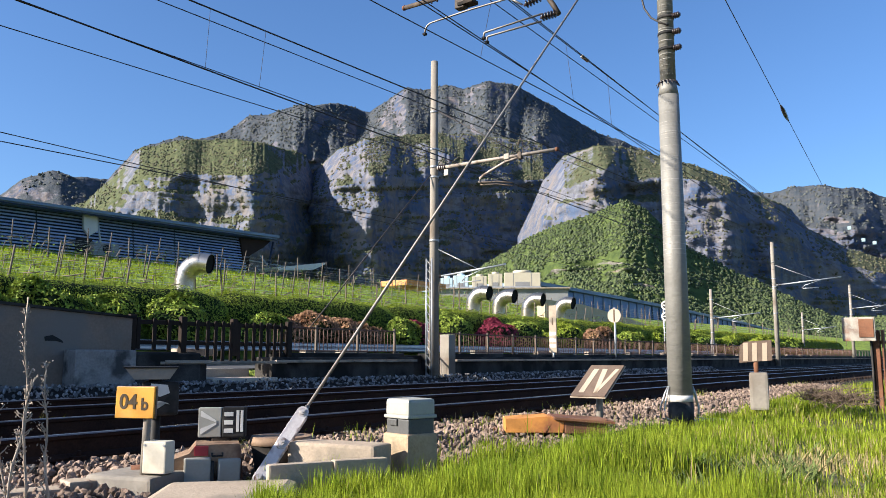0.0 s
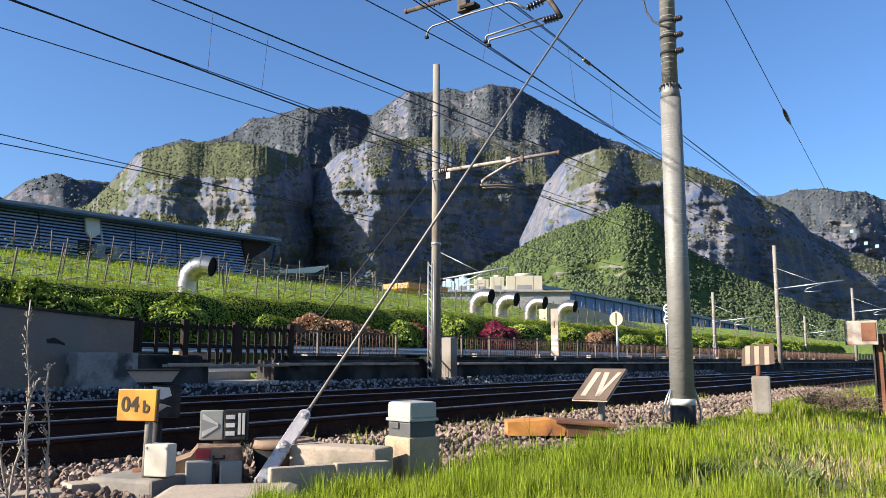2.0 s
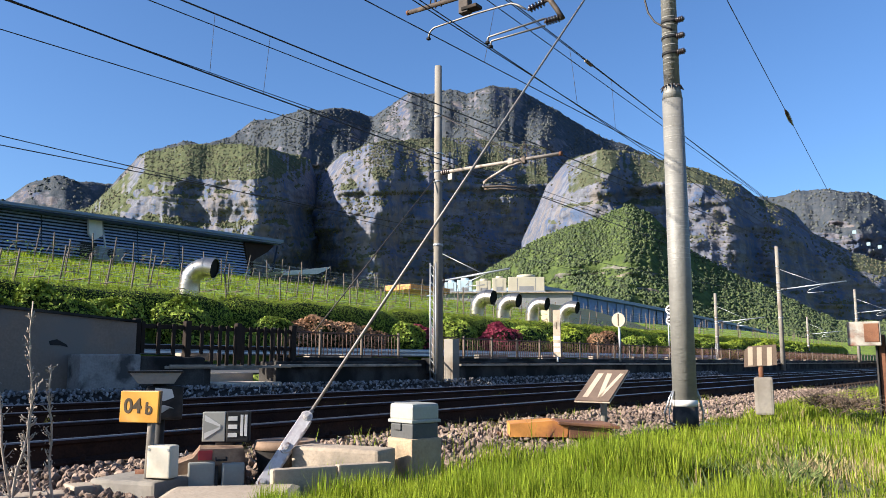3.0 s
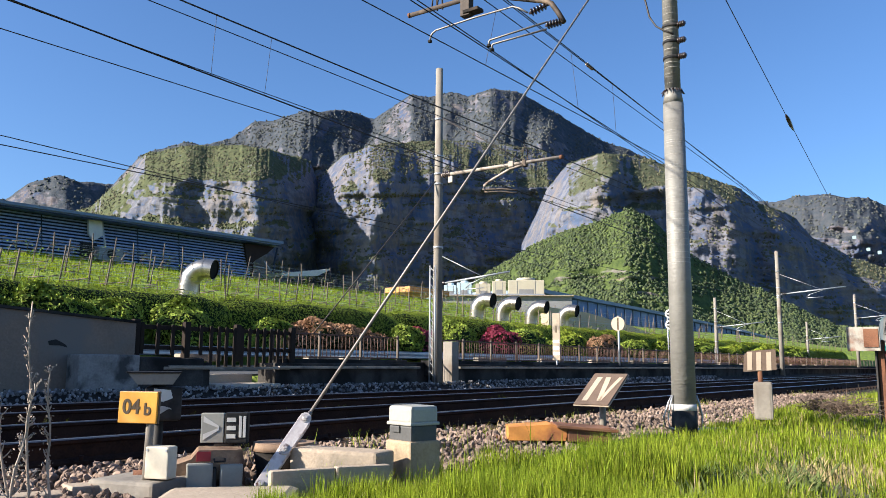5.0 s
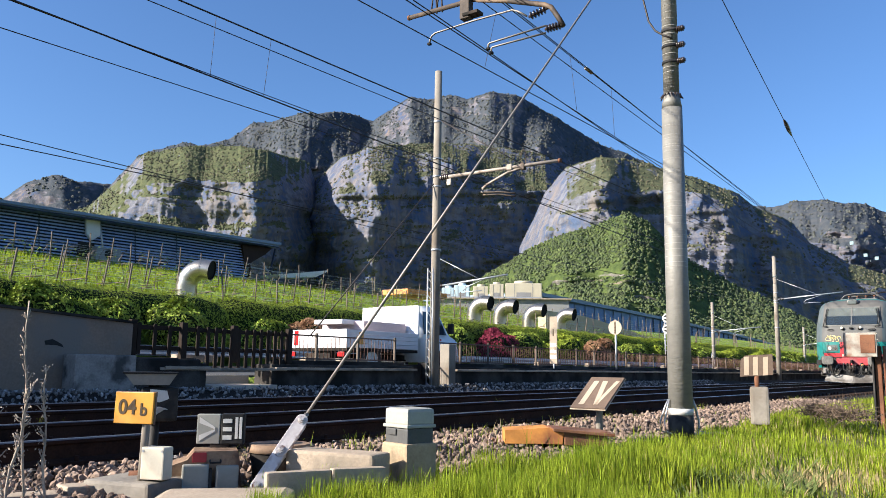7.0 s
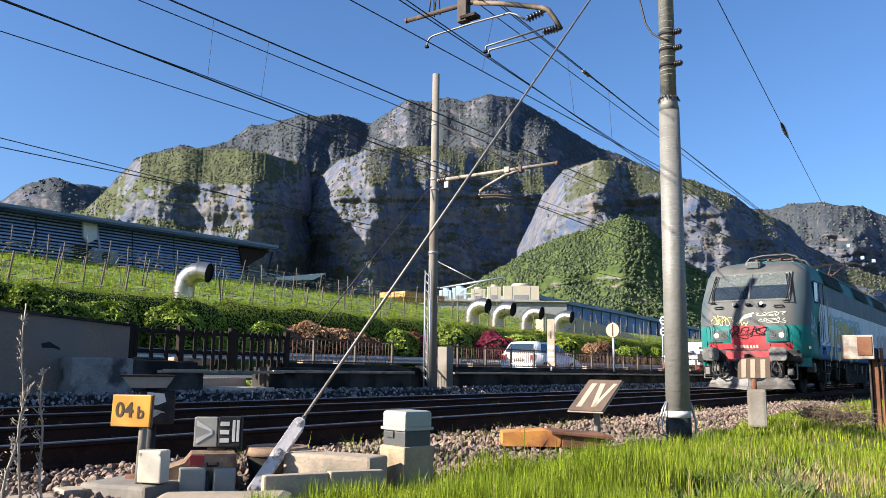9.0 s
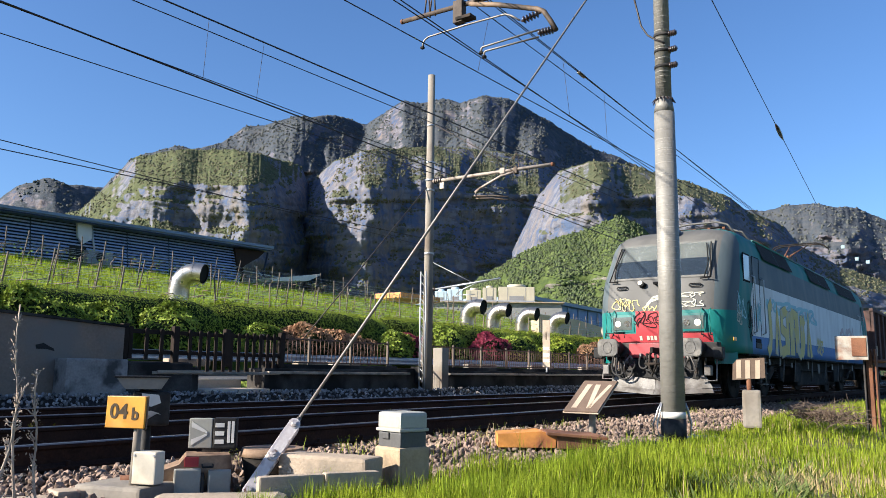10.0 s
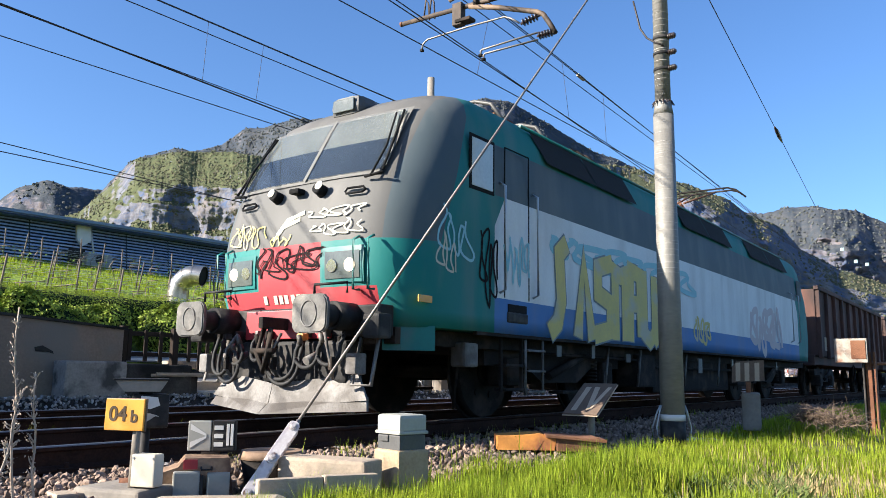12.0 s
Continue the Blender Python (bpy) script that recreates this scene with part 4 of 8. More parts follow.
M.update(
    glass=material("cab_glass", (0.9, 0.95, 0.95), (0.85, 0.9, 0.92), 0.03, scale=2, fine=20, bump=0, trans=1.0),
    blind=material("pale_blind", (0.1, 0.108, 0.105), (0.075, 0.083, 0.083), 0.7, scale=3, fine=30, bump=0),
    cab_dark=material("cab_shade_board", (0.012, 0.02, 0.032), (0.008, 0.014, 0.024), 0.6, scale=2, fine=20, bump=0),
    gasket=material("gasket", (0.01, 0.01, 0.01), (0.018, 0.018, 0.018), 0.85, scale=5, fine=40, bump=0),
    lamp_glass=material("lamp_glass", (0.11, 0.125, 0.115), (0.08, 0.09, 0.085), 0.12, scale=9, fine=40, bump=0.05),
    chrome=material("lamp_reflector", (0.75, 0.73, 0.66), (0.65, 0.62, 0.55), 0.15, 0.9, scale=9, fine=40, bump=0),
    buffer=material("buffer_steel", (0.13, 0.125, 0.115), (0.08, 0.077, 0.07), 0.7, 0.3, scale=8, fine=40, bump=0.3, dirt=(0.2, 0.185, 0.16)),
    plough=material("plough_steel", (0.2, 0.188, 0.172), (0.11, 0.103, 0.094), 0.65, 0.15, scale=5, fine=40, bump=0.3, dirt=(0.08, 0.07, 0.06), amount=0.6),
    spray_y=material("yellow_spray", (0.6, 0.5, 0.16), (0.5, 0.42, 0.18), 0.6, scale=4, fine=40, bump=0, dirt=(0.45, 0.42, 0.3)),
    spray_w=material("pale_spray", (0.5, 0.49, 0.4), (0.42, 0.41, 0.32), 0.6, scale=4, fine=40, bump=0),
    spray_k=material("black_spray", (0.012, 0.01, 0.01), (0.025, 0.02, 0.02), 1.0, scale=4, fine=40, bump=0),
    spray_n=material("dark_outline_spray", (0.13, 0.16, 0.18), (0.18, 0.21, 0.22), 0.6, scale=4, fine=40, bump=0),
    spray_b=material("light_blue_spray", (0.2, 0.42, 0.48), (0.28, 0.47, 0.5), 0.6, scale=4, fine=40, bump=0),
    spray_p=material("pink_spray", (0.42, 0.33, 0.33), (0.46, 0.4, 0.4), 0.6, scale=3, fine=40, bump=0),
    wagon=material("rust_brown_wagon", (0.13, 0.06, 0.042), (0.085, 0.042, 0.032), 0.85, 0.0, scale=1.2, fine=25, bump=0.2, dirt=(0.05, 0.03, 0.025), stretch=(1, 1, 0.35)),
)
for key in ("blind", "cab_dark", "gasket", "spray_w", "spray_y", "spray_k"):
    M[key].node_tree.nodes["Principled BSDF"].inputs["Specular IOR Level"].default_value = 0.1
for link in M["glass"].node_tree.nodes["Principled BSDF"].inputs["Roughness"].links:
    M["glass"].node_tree.links.remove(link)
M["glass"].node_tree.nodes["Principled BSDF"].inputs["Roughness"].default_value = 0.015
FRONT = [(0.97, 0.68), (1.14, 0.62), (1.36, 0.55), (1.6, 0.53), (1.83, 0.54), (2.1, 0.58), (2.45, 0.69), (2.6, 0.78), (3.3, 1.19), (3.48, 1.34), (3.6, 1.52), (3.7, 1.8), (3.78, 2.2), (3.82, 2.7)]
HALF = [(0.97, 1.48), (3.0, 1.48), (3.15, 1.465), (3.48, 1.36), (3.6, 1.26), (3.7, 1.05), (3.78, 0.7), (3.82, 0.3)]


def fx(z):
    return float(np.interp(z, [a for a, _ in FRONT], [b for _, b in FRONT]))


def hw(z):
    return float(np.interp(z, [a for a, _ in HALF], [b for _, b in HALF]))


def on_front(y, z, out=0.0):
    """A point on the cab front, moved out along the outward normal."""
    slope = (fx(z + 0.03) - fx(z - 0.03)) / 0.06
    nrm = Vector((-1, 0, slope)).normalized()
    p = Vector((fx(z) + 0.06 * (abs(y) / 1.1) ** 2.5, y, z))
    return p + nrm * out


def engine_shell():
    zs = [z for z, _ in FRONT]
    bm = B()
    rings = []
    for z in zs:
        f, w = fx(z), hw(z)
        c = min(1.1, w * 0.76)
        k = min(1, w / 1.48)
        half = [(f, 0), (f + 0.012, c * 0.5), (f + 0.05, c * 0.85), (f + 0.1 * k, c), (f + 0.2 * k, c + (w - c) * 0.42), (f + 0.36 * k, c + (w - c) * 0.76), (f + 0.58 * k, w), (f + 1.0, w)]
        ring = [(x, y) for x, y in half] + [(LEN - x, y) for x, y in half[::-1]]
        ring += [(x, -y) for x, y in ring[::-1] if y > 0]
        rings.append([bm.verts.new((x, y, z)) for x, y in ring])
    n = len(rings[0])
    for a, b in zip(rings, rings[1:]):
        for i in range(n):
            bm.faces.new((a[i], a[(i + 1) % n], b[(i + 1) % n], b[i])).smooth = True
    bm.faces.new(rings[0]), bm.faces.new(rings[-1][::-1])
    bmesh.ops.recalc_face_normals(bm, faces=bm.faces[:])
    return bm


def ribbon(bm, pts, width, put, out=(0, -1, 0)):
    """A flat stroke of the given width through plane points, placed on a surface by put(a, b)."""
    ps = [Vector(p) for p in pts]
    ways = [(q - p).normalized() for p, q in zip(ps, ps[1:])]
    ps[0], ps[-1] = ps[0] - ways[0] * width * 0.3, ps[-1] + ways[-1] * width * 0.3
    last = None
    for i, p in enumerate(ps):
        u, v = ways[max(i - 1, 0)], ways[min(i, len(ways) - 1)]
        m = Vector((-u.y - v.y, u.x + v.x))
        m = m.normalized() if m.length > 0.2 else Vector((-u.y, u.x))
        s = m * width / 2 / max(0.55, abs(m.dot(Vector((-u.y, u.x)))))
        lift = Vector(out) * 0.00003 * i
        now = [bm.verts.new(put(p.x + s.x, p.y + s.y) + lift), bm.verts.new(put(p.x - s.x, p.y - s.y) + lift)]
        if last:
            bm.faces.new([last[0], last[1], now[1], now[0]])
        last = now


def scrawl(rng, a0, a1, b0, b1, n):
    """A looping hand stroke in a box."""
    pts, m = [], n * 4
    h, w = (b1 - b0) / 2, (a1 - a0) / n
    jig = [rng.uniform(0.5, 1.15) for _ in range(n + 2)]
    sway = [rng.uniform(-0.8, 1.7) for _ in range(n + 2)]
    for i in range(m):
        k, f = divmod(i, 4)
        amp = jig[k] + (jig[k + 1] - jig[k]) * f / 4
        sw = sway[k] + (sway[k + 1] - sway[k]) * f / 4
        ph = i * math.pi / 4
        pts.append((a0 + (a1 - a0) * i / (m - 1) + w * sw * math.sin(2 * ph + 0.6), b0 + h + h * amp * math.cos(ph) + 0.15 * h * math.sin(ph * 0.37)))
    # rounded like a hand stroke
    smooth = []
    for i in range(len(pts) - 1):
        p0, p1, p2, p3 = (Vector(pts[min(max(i + q, 0), len(pts) - 1)]) for q in (-1, 0, 1, 2))
        for f in (0.0, 0.34, 0.67):
            smooth.append(tuple(0.5 * (2 * p1 + (p2 - p0) * f + (2 * p0 - 5 * p1 + 4 * p2 - p3) * f * f + (3 * p1 - p0 - 3 * p2 + p3) * f ** 3)))
    return smooth + [pts[-1]]


def wheelset(parent, x, r=0.55):
    w = B()
    for s in (-1, 1):
        tube(w, (0, s * 0.69, 0), (0, s * 0.815, 0), r, r * 0.985, 32)
        tube(w, (0, s * 0.66, 0), (0, s * 0.69, 0), r + 0.03, r + 0.03, 32)
        tube(w, (0, s * 0.815, 0), (0, s * 0.86, 0), 0.17, 0.14, 16)
        for k in range(6):
            a = k * math.pi / 3
            tube(w, (0.3 * math.cos(a), s * 0.81, 0.3 * math.sin(a)), (0.3 * math.cos(a), s * 0.83, 0.3 * math.sin(a)), 0.05, seg=8)
    tube(w, (0, -0.7, 0), (0, 0.7, 0), 0.09, seg=12)
    ob = part("wheelset", w, M["dark"], parent)
    ob.location = (x, 0, r)
    return ob


def bogie(parent, x, base, r):
    """Frame, axle boxes, springs and dampers; returns its wheelsets."""
    for s in (-1, 1):
        bm = prism(B(), [(x - base / 2 - 0.55, 0.62), (x - base / 2 + 0.4, 0.62), (x - 0.5, 0.42), (x + 0.5, 0.42), (x + base / 2 - 0.4, 0.62), (x + base / 2 + 0.55, 0.62), (x + base / 2 + 0.55, 0.8), (x - base / 2 - 0.55, 0.8)], "y", s * 1.0, s * 1.16)
        part("bogie_frame", bm, M["dark"], parent)
        for d in (-1, 1):
            part("axle_box", block(B(), (x + d * base / 2, s * 1.1, r), (0.36, 0.3, 0.34), bevel=0.06), M["dark"], parent)
            bm = B()
            for j in range(6):
                tube(bm, (x + d * (base / 2 - 0.32), s * 1.12, 0.45 + j * 0.05), (x + d * (base / 2 - 0.32), s * 1.12, 0.475 + j * 0.05), 0.09, seg=12)
            part("spring", bm, M["dark"], parent)
            part("sand_pipe", pipe(B(), [(x + d * (base / 2 + 0.72), s * 0.95, 0.85), (x + d * (base / 2 + 0.68), s * 0.85, 0.4), (x + d * (base / 2 + 0.58), s * 0.76, 0.12)], 0.022, 7), M["dark"], parent)
        part("damper", tube(B(), (x - 0.5, s * 1.25, 0.5), (x + 0.5, s * 1.25, 0.78), 0.05), M["dark"], parent)
        part("step_plate", block(B(), (x, s * 1.22, 0.3), (0.5, 0.2, 0.04), bevel=0.01), M["dark"], parent)
    return [wheelset(parent, x - base / 2, r), wheelset(parent, x + base / 2, r)]


def buffers(parent, x, way, head=(0.45, 0.36)):
    """Two buffers whose heads lie in the plane x; way = +1 when the vehicle lies towards +x."""
    for s in (-1, 1):
        w, h, c = head[0] / 2, head[1] / 2, 0.09
        plate = [(sy * (w - c) + c * math.cos(radians(a0 + a)), sz * (h - c) + c * math.sin(radians(a0 + a))) for sy, sz, a0 in ((1, 1, 0), (-1, 1, 90), (-1, -1, 180), (1, -1, 270)) for a in (0, 30, 60, 90)]
        hd = prism(B(), [(s * 0.875 + a, 1.05 + b) for a, b in plate], "x", min(x, x + way * 0.055), max(x, x + way * 0.055))
        bmesh.ops.bevel(hd, geom=[e for e in hd.edges if abs(e.verts[0].co.x - e.verts[1].co.x) < 1e-6], offset=0.012, segments=2, affect="EDGES")
        part("buffer_head", hd, M["buffer"], parent, "worn grey steel buffer head")
        ring = [(x - way * 0.002, s * 0.875 + 0.1 * math.cos(q * math.pi / 10), 1.05 + 0.12 * math.sin(q * math.pi / 10)) for q in range(21)]
        part("wear_mark", pipe(B(), ring, 0.008, 6, closed_ends=False), M["plough"], parent, "rubbed bright oval")
        bm = B()
        tube(bm, (x + way * 0.05, s * 0.875, 1.05), (x + way * 0.36, s * 0.875, 1.05), 0.1, 0.11, 16)
        tube(bm, (x + way * 0.3, s * 0.875, 1.05), (x + way * 0.6, s * 0.875, 1.05), 0.14, 0.14, 16)
        part("buffer_case", bm, M["black"], parent)


def locomotive():
    t = thing("locomotive", "green, grey and white electric locomotive covered in graffiti", "locomotive")
    part("body", engine_shell(), LIVERY, t, "green, white and grey painted body with red front")
    rng = random.Random(5)
    for s in (-1, 1):
        sk = prism(B(), [(a, s * b) for a, b in ((0.79, 1.1), (0.89, 1.255), (1.05, 1.38), (1.17, 1.46), (1.17, 1.3), (0.95, 1.05))], "z", 0.74, 0.985)
        part("skirt", sk, M["engine_green"], t, "green corner skirt")
    # windscreen
    part("windscreen_frame", quad_patch(lambda a, b: on_front(a, b, 0.012), -1.06, 1.06, 2.52, 3.36, 12, 6), M["screen_frame"], t, "grey windscreen frame")
    for s in (-1, 1):
        a, b = (0.022, 1.02) if s > 0 else (-1.02, -0.022)
        # dark board on the closed shell stands in for the unlit cab
        part("windscreen_inside", quad_patch(lambda p, q: on_front(p, q, 0.016), a, b, 2.56, 2.95, 6, 3), M["cab_dark"], t, "dark board for the shaded cab, lower half of the windscreen")
        part("sun_blind", quad_patch(lambda p, q: on_front(p, q, 0.018), a + 0.02, b - 0.02, 2.95, 3.3, 6, 3), M["blind"], t, "pale lowered sun blind")
        part("windscreen_pane", quad_patch(lambda p, q: on_front(p, q, 0.03), a, b, 2.55, 3.32, 6, 6), M["glass"], t).visible_shadow = False
        # wiper
        w = B()
        pipe(w, [on_front(s * 0.98, 2.46, 0.06), on_front(s * 1.02, 2.8, 0.08), on_front(s * 0.92, 3.25, 0.06)], 0.012, 6)
        pipe(w, [on_front(s * 1.1, 2.5, 0.06), on_front(s * 1.0, 3.28, 0.05)], 0.014, 6)
        pipe(w, [on_front(s * 0.9, 2.46, 0.05), on_front(s * 1.12, 2.48, 0.06)], 0.016, 6)
        part("wiper", w, M["gasket"], t)
        # horn, recess handles, lamps, grab rails
        h = tube(B(), on_front(s * 0.33, 2.39, 0.0), on_front(s * 0.33, 2.39, 0.1), 0.07, 0.06, 14)
        part("marker_lamp", h, M["gasket"], t)
        part("marker_lens", tube(B(), on_front(s * 0.36, 2.41, 0.1), on_front(s * 0.36, 2.41, 0.108), 0.05, 0.05, 14), M["cream"], t)
        g = B()
        pipe(g, [on_front(s * 0.8 - 0.13, 2.34, 0.02), on_front(s * 0.8 - 0.1, 2.37, 0.03), on_front(s * 0.8 + 0.1, 2.37, 0.03), on_front(s * 0.8 + 0.13, 2.34, 0.02), on_front(s * 0.8 + 0.1, 2.31, 0.03), on_front(s * 0.8 - 0.1, 2.31, 0.03), on_front(s * 0.8 - 0.13, 2.34, 0.02)], 0.012, 6)
        part("foot_recess", g, M["gasket"], t)
        a, b = sorted((s * 0.5, s * 1.02))
        part("lamp_housing", quad_patch(lambda p, q: on_front(p, q, 0.012), a, b, 1.4, 1.76, 5, 4), M["engine_green"], t, "green lamp housing")
        part("lamp_cover", quad_patch(lambda p, q: on_front(p, q, 0.022), a + 0.045, b - 0.045, 1.44, 1.71, 4, 3), M["lamp_glass"], t, "pale lamp cover")
        for o in (0.64, 0.86):
            part("headlamp", tube(B(), on_front(s * o, 1.57, 0.022), on_front(s * o, 1.57, 0.03), 0.07, 0.066, 18), M["chrome"] if o < 0.7 else M["amber"], t)
        for o in (0.95, 1.12):
            gr = [on_front(s * o, 1.32, 0.0), on_front(s * o, 1.34, 0.09), on_front(s * o, 1.8, 0.09), on_front(s * o, 1.85, 0.0)]
            part("grab_rail", pipe(B(), gr, 0.014, 7), M["engine_green"], t)
        hb = [(0.32, s * 0.62, 1.26), (0.32, s * 0.62, 1.36), (0.32, s * 1.05, 1.36), (0.32, s * 1.05, 1.26)]
        part("shunter_handle", pipe(B(), hb, 0.014, 7), M["black"], t)
        # cab side: window, door, handrails, step
        side = s * 1.482
        part("side_window_frame", block(B(), (1.97, side, 2.81), (0.5, 0.012, 0.62), bevel=0.005), M["gasket"], t)
        part("side_window", block(B(), (1.97, side + s * 0.006, 2.81), (0.42, 0.012, 0.54), bevel=0.005), M["side_pane"], t, "pale side window")
        for x0, x1, zz in ((2.45, 2.46, 0), (3.0, 3.01, 0)):
            part("door_gap", block(B(), (x0, side, 2.25), (0.014, 0.01, 1.75)), M["gasket"], t)
        part("door_gap", block(B(), (2.73, side, 3.12), (0.56, 0.01, 0.014)), M["gasket"], t)
        for x in (2.35, 3.1):
            q = [(x, side, 1.42), (x, side + s * 0.07, 1.45), (x, side + s * 0.07, 2.64), (x, side, 2.68)]
            part("handrail", pipe(B(), q, 0.016, 8), M["galv"], t, "bare metal handrail")
        part("door_step", block(B(), (2.73, s * 1.45, 1.16), (0.45, 0.1, 0.12), bevel=0.02), M["black"], t)
        for z in (0.35, 0.62):
            part("ladder_step", block(B(), (2.73, s * 1.38, z), (0.42, 0.16, 0.03), bevel=0.008), M["dark"], t)
        for x in (2.5, 2.96):
            part("ladder_side", block(B(), (x, s * 1.4, 0.65), (0.03, 0.04, 0.66), bevel=0.006), M["dark"], t)
        part("yellow_plate", block(B(), (0.98, s * 1.472, 1.24), (0.22, 0.012, 0.07), bevel=0.003), M["yellow"], t)
        # louvres on the roof slope
        for x0, x1 in ((3.2, 6.1), (8.3, 11.2), (12.6, 16.0)):
            lo = B()
            for a, b in ((x0, (x0 + x1) / 2 - 0.015), ((x0 + x1) / 2 + 0.015, x1)):
                v = [(a + 0.3, s * 1.482, 3.16), (b + 0.3, s * 1.482, 3.16), (b, s * 1.362, 3.54), (a, s * 1.362, 3.54)]
                f = [lo.verts.new(q) for q in v]
                lo.faces.new(f)
            part("roof_louvre", lo, M["navy_louvre"], t, "dark roof side louvre")
        part("roof_rim", pipe(B(), [(3.0, s * 1.36, 3.55), (LEN - 3.0, s * 1.36, 3.55)], 0.022, 6), M["engine_green"], t)
        part("sill_strip", block(B(), (LEN / 2 + 0.3, s * 1.45, 0.955), (LEN - 3.2, 0.06, 0.05), bevel=0.01), M["dark"], t)
        part("cab_grille", block(B(), (2.73, s * 1.484, 1.25), (0.42, 0.01, 0.12), bevel=0.003), M["gasket"], t)
        part("rear_window", block(B(), (LEN - 1.97, side, 2.81), (0.42, 0.014, 0.54), bevel=0.005), M["blind"], t)
        for x in (LEN - 2.35, LEN - 3.1):
            part("handrail", pipe(B(), [(x, side, 1.42), (x, side + s * 0.07, 1.45), (x, side + s * 0.07, 2.64), (x, side, 2.68)], 0.016, 8), M["galv"], t)
    part("centre_post", quad_patch(lambda p, q: on_front(p, q, 0.036), -0.02, 0.02, 2.54, 3.34, 1, 4), M["screen_frame"], t)
    top = block(B(), (1.5, 0, 3.58), (0.4, 0.46, 0.26), bevel=0.11)
    part("top_headlamp", top, M["engine_grey"], t, "grey housing with a glass front")
    part("top_lens", block(B(), (1.297, 0, 3.58), (0.02, 0.32, 0.15), bevel=0.008), M["lamp_glass"], t)
    part("front_hatch", block(B(), (0.625, 0, 2.42), (0.12, 0.14, 0.06), bevel=0.02), M["gasket"], t)
    # numerals as plain bars
    for i, y in enumerate((0.36, 0.2, 0.12, 0.04, -0.06, -0.14, -0.22)):
        part("number_bar", quad_patch(lambda p, q: on_front(p, q, 0.006), y - 0.028, y + 0.028, 1.22, 1.31, 1, 1), M["spray_w"], t)
    # emblem
    em = B()
    for o in (0, 0.07):
        ribbon(em, [(0.24 - o * 0.6, 1.9 + o), (0.12 - o * 0.6, 2.04 + o), (-0.1 - o * 0.6, 2.1 + o)], 0.05, lambda a, b: on_front(a, b, 0.006), (-1, 0, 0.3))
    part("emblem", em, M["spray_w"], t, "pale painted emblem")
    # scribbles on the front
    for a0, a1, b0, b1, n, mat, w in ((0.98, 0.4, 1.86, 2.12, 7, "spray_y", 0.017), (0.9, 0.55, 1.9, 2.1, 5, "spray_y", 0.015), (0.3, 0.0, 1.84, 1.95, 6, "spray_y", 0.017), (-0.25, -0.95, 2.08, 2.2, 7, "spray_w", 0.017), (-0.3, -0.95, 1.9, 2.04, 8, "spray_w", 0.016),
                                     (0.5, -0.5, 1.5, 1.84, 9, "spray_k", 0.02), (0.6, -0.35, 1.55, 1.72, 8, "spray_k", 0.014)):
        bm = B()
        ribbon(bm, scrawl(rng, a0, a1, b0, b1, n), w, lambda a, b: on_front(a, b, 0.008), (-1, 0, 0.3))
        part("graffiti_tag", bm, M[mat], t, "sprayed graffiti strokes")
    # sprayed letters on the flank
    side_put = lambda a, b: Vector((a, -1.4865, b))
    x = 3.72
    for i in range(8):
        w = 0.4 + rng.uniform(-0.05, 0.06)
        top_z, low = 2.1 - 0.02 * i + rng.uniform(-0.1, 0.12), 1.06 + rng.uniform(-0.03, 0.06)
        cut = rng.uniform(0.25, 0.6)
        h = top_z - low
        forms = ([(w * 0.5, h), (0.05, h * 0.9), (0.1, h * 0.35), (0, 0.1), (-0.15, 0)], [(0, h), (0, 0.1), (w * 0.5, 0), (w, 0.12), (w, h * 0.95)], [(0, 0), (0.04, h), (w, h * 0.95), (w, 0), (w, h * 0.5), (0.05, h * cut)],
                 [(0, 0), (0, h), (w * 0.55, h * 0.95), (w, h), (w, 0)], [(w, h), (0.05, h * 0.9), (0.05, h * 0.55), (w, h * 0.45), (w, 0.08), (0, 0)], [(0, 0.02), (w * 0.45, h), (w, 0)])
        pts = [(x + a, low + b) for a, b in forms[(i * 5 + 0) % 6]]
        bm = B()
        ribbon(bm, pts, 0.3, side_put)
        part("graffiti_outline", bm, M["spray_n"], t, "dark sprayed outline")
        bm = B()
        ribbon(bm, pts, 0.25, lambda a, b: Vector((a, -1.4895, b)))
        part("graffiti_fill", bm, M["spray_y"], t, "yellow sprayed letter shape")
        x += w + 0.17
    for x0, x1, z0, z1, n, mat, w in ((3.5, 8.9, 1.98, 2.3, 16, "spray_b", 0.09), (2.45, 3.0, 1.55, 2.1, 9, "spray_b", 0.04), (12.6, 15.2, 1.1, 2.1, 13, "spray_p", 0.16), (1.95, 2.3, 1.3, 2.1, 7, "spray_k", 0.03), (1.2, 1.75, 1.7, 2.2, 6, "spray_b", 0.03), (1.15, 1.5, 1.5, 1.9, 5, "spray_w", 0.025), (8.9, 9.8, 1.1, 1.6, 8, "spray_y", 0.06)):
        bm = B()
        ribbon(bm, scrawl(rng, x0, x1, z0, z1, n), w, lambda a, b: Vector((a, -1.4845, b)))
        part("graffiti_tag", bm, M[mat], t, "sprayed graffiti strokes")
    # below the front
    part("buffer_beam", block(B(), (0.68, 0, 1.02), (0.2, 2.5, 0.3), bevel=0.02), M["black"], t)
    part("beam_plate", block(B(), (0.565, 0, 1.0), (0.03, 1.25, 0.3), bevel=0.01), M["engine_red"], t, "red plate behind the coupling")
    buffers(t, 0.0, 1)
    buffers(t, LEN, -1)
    hook = B()
    block(hook, (0.38, 0, 1.0), (0.36, 0.07, 0.12), bevel=0.02)
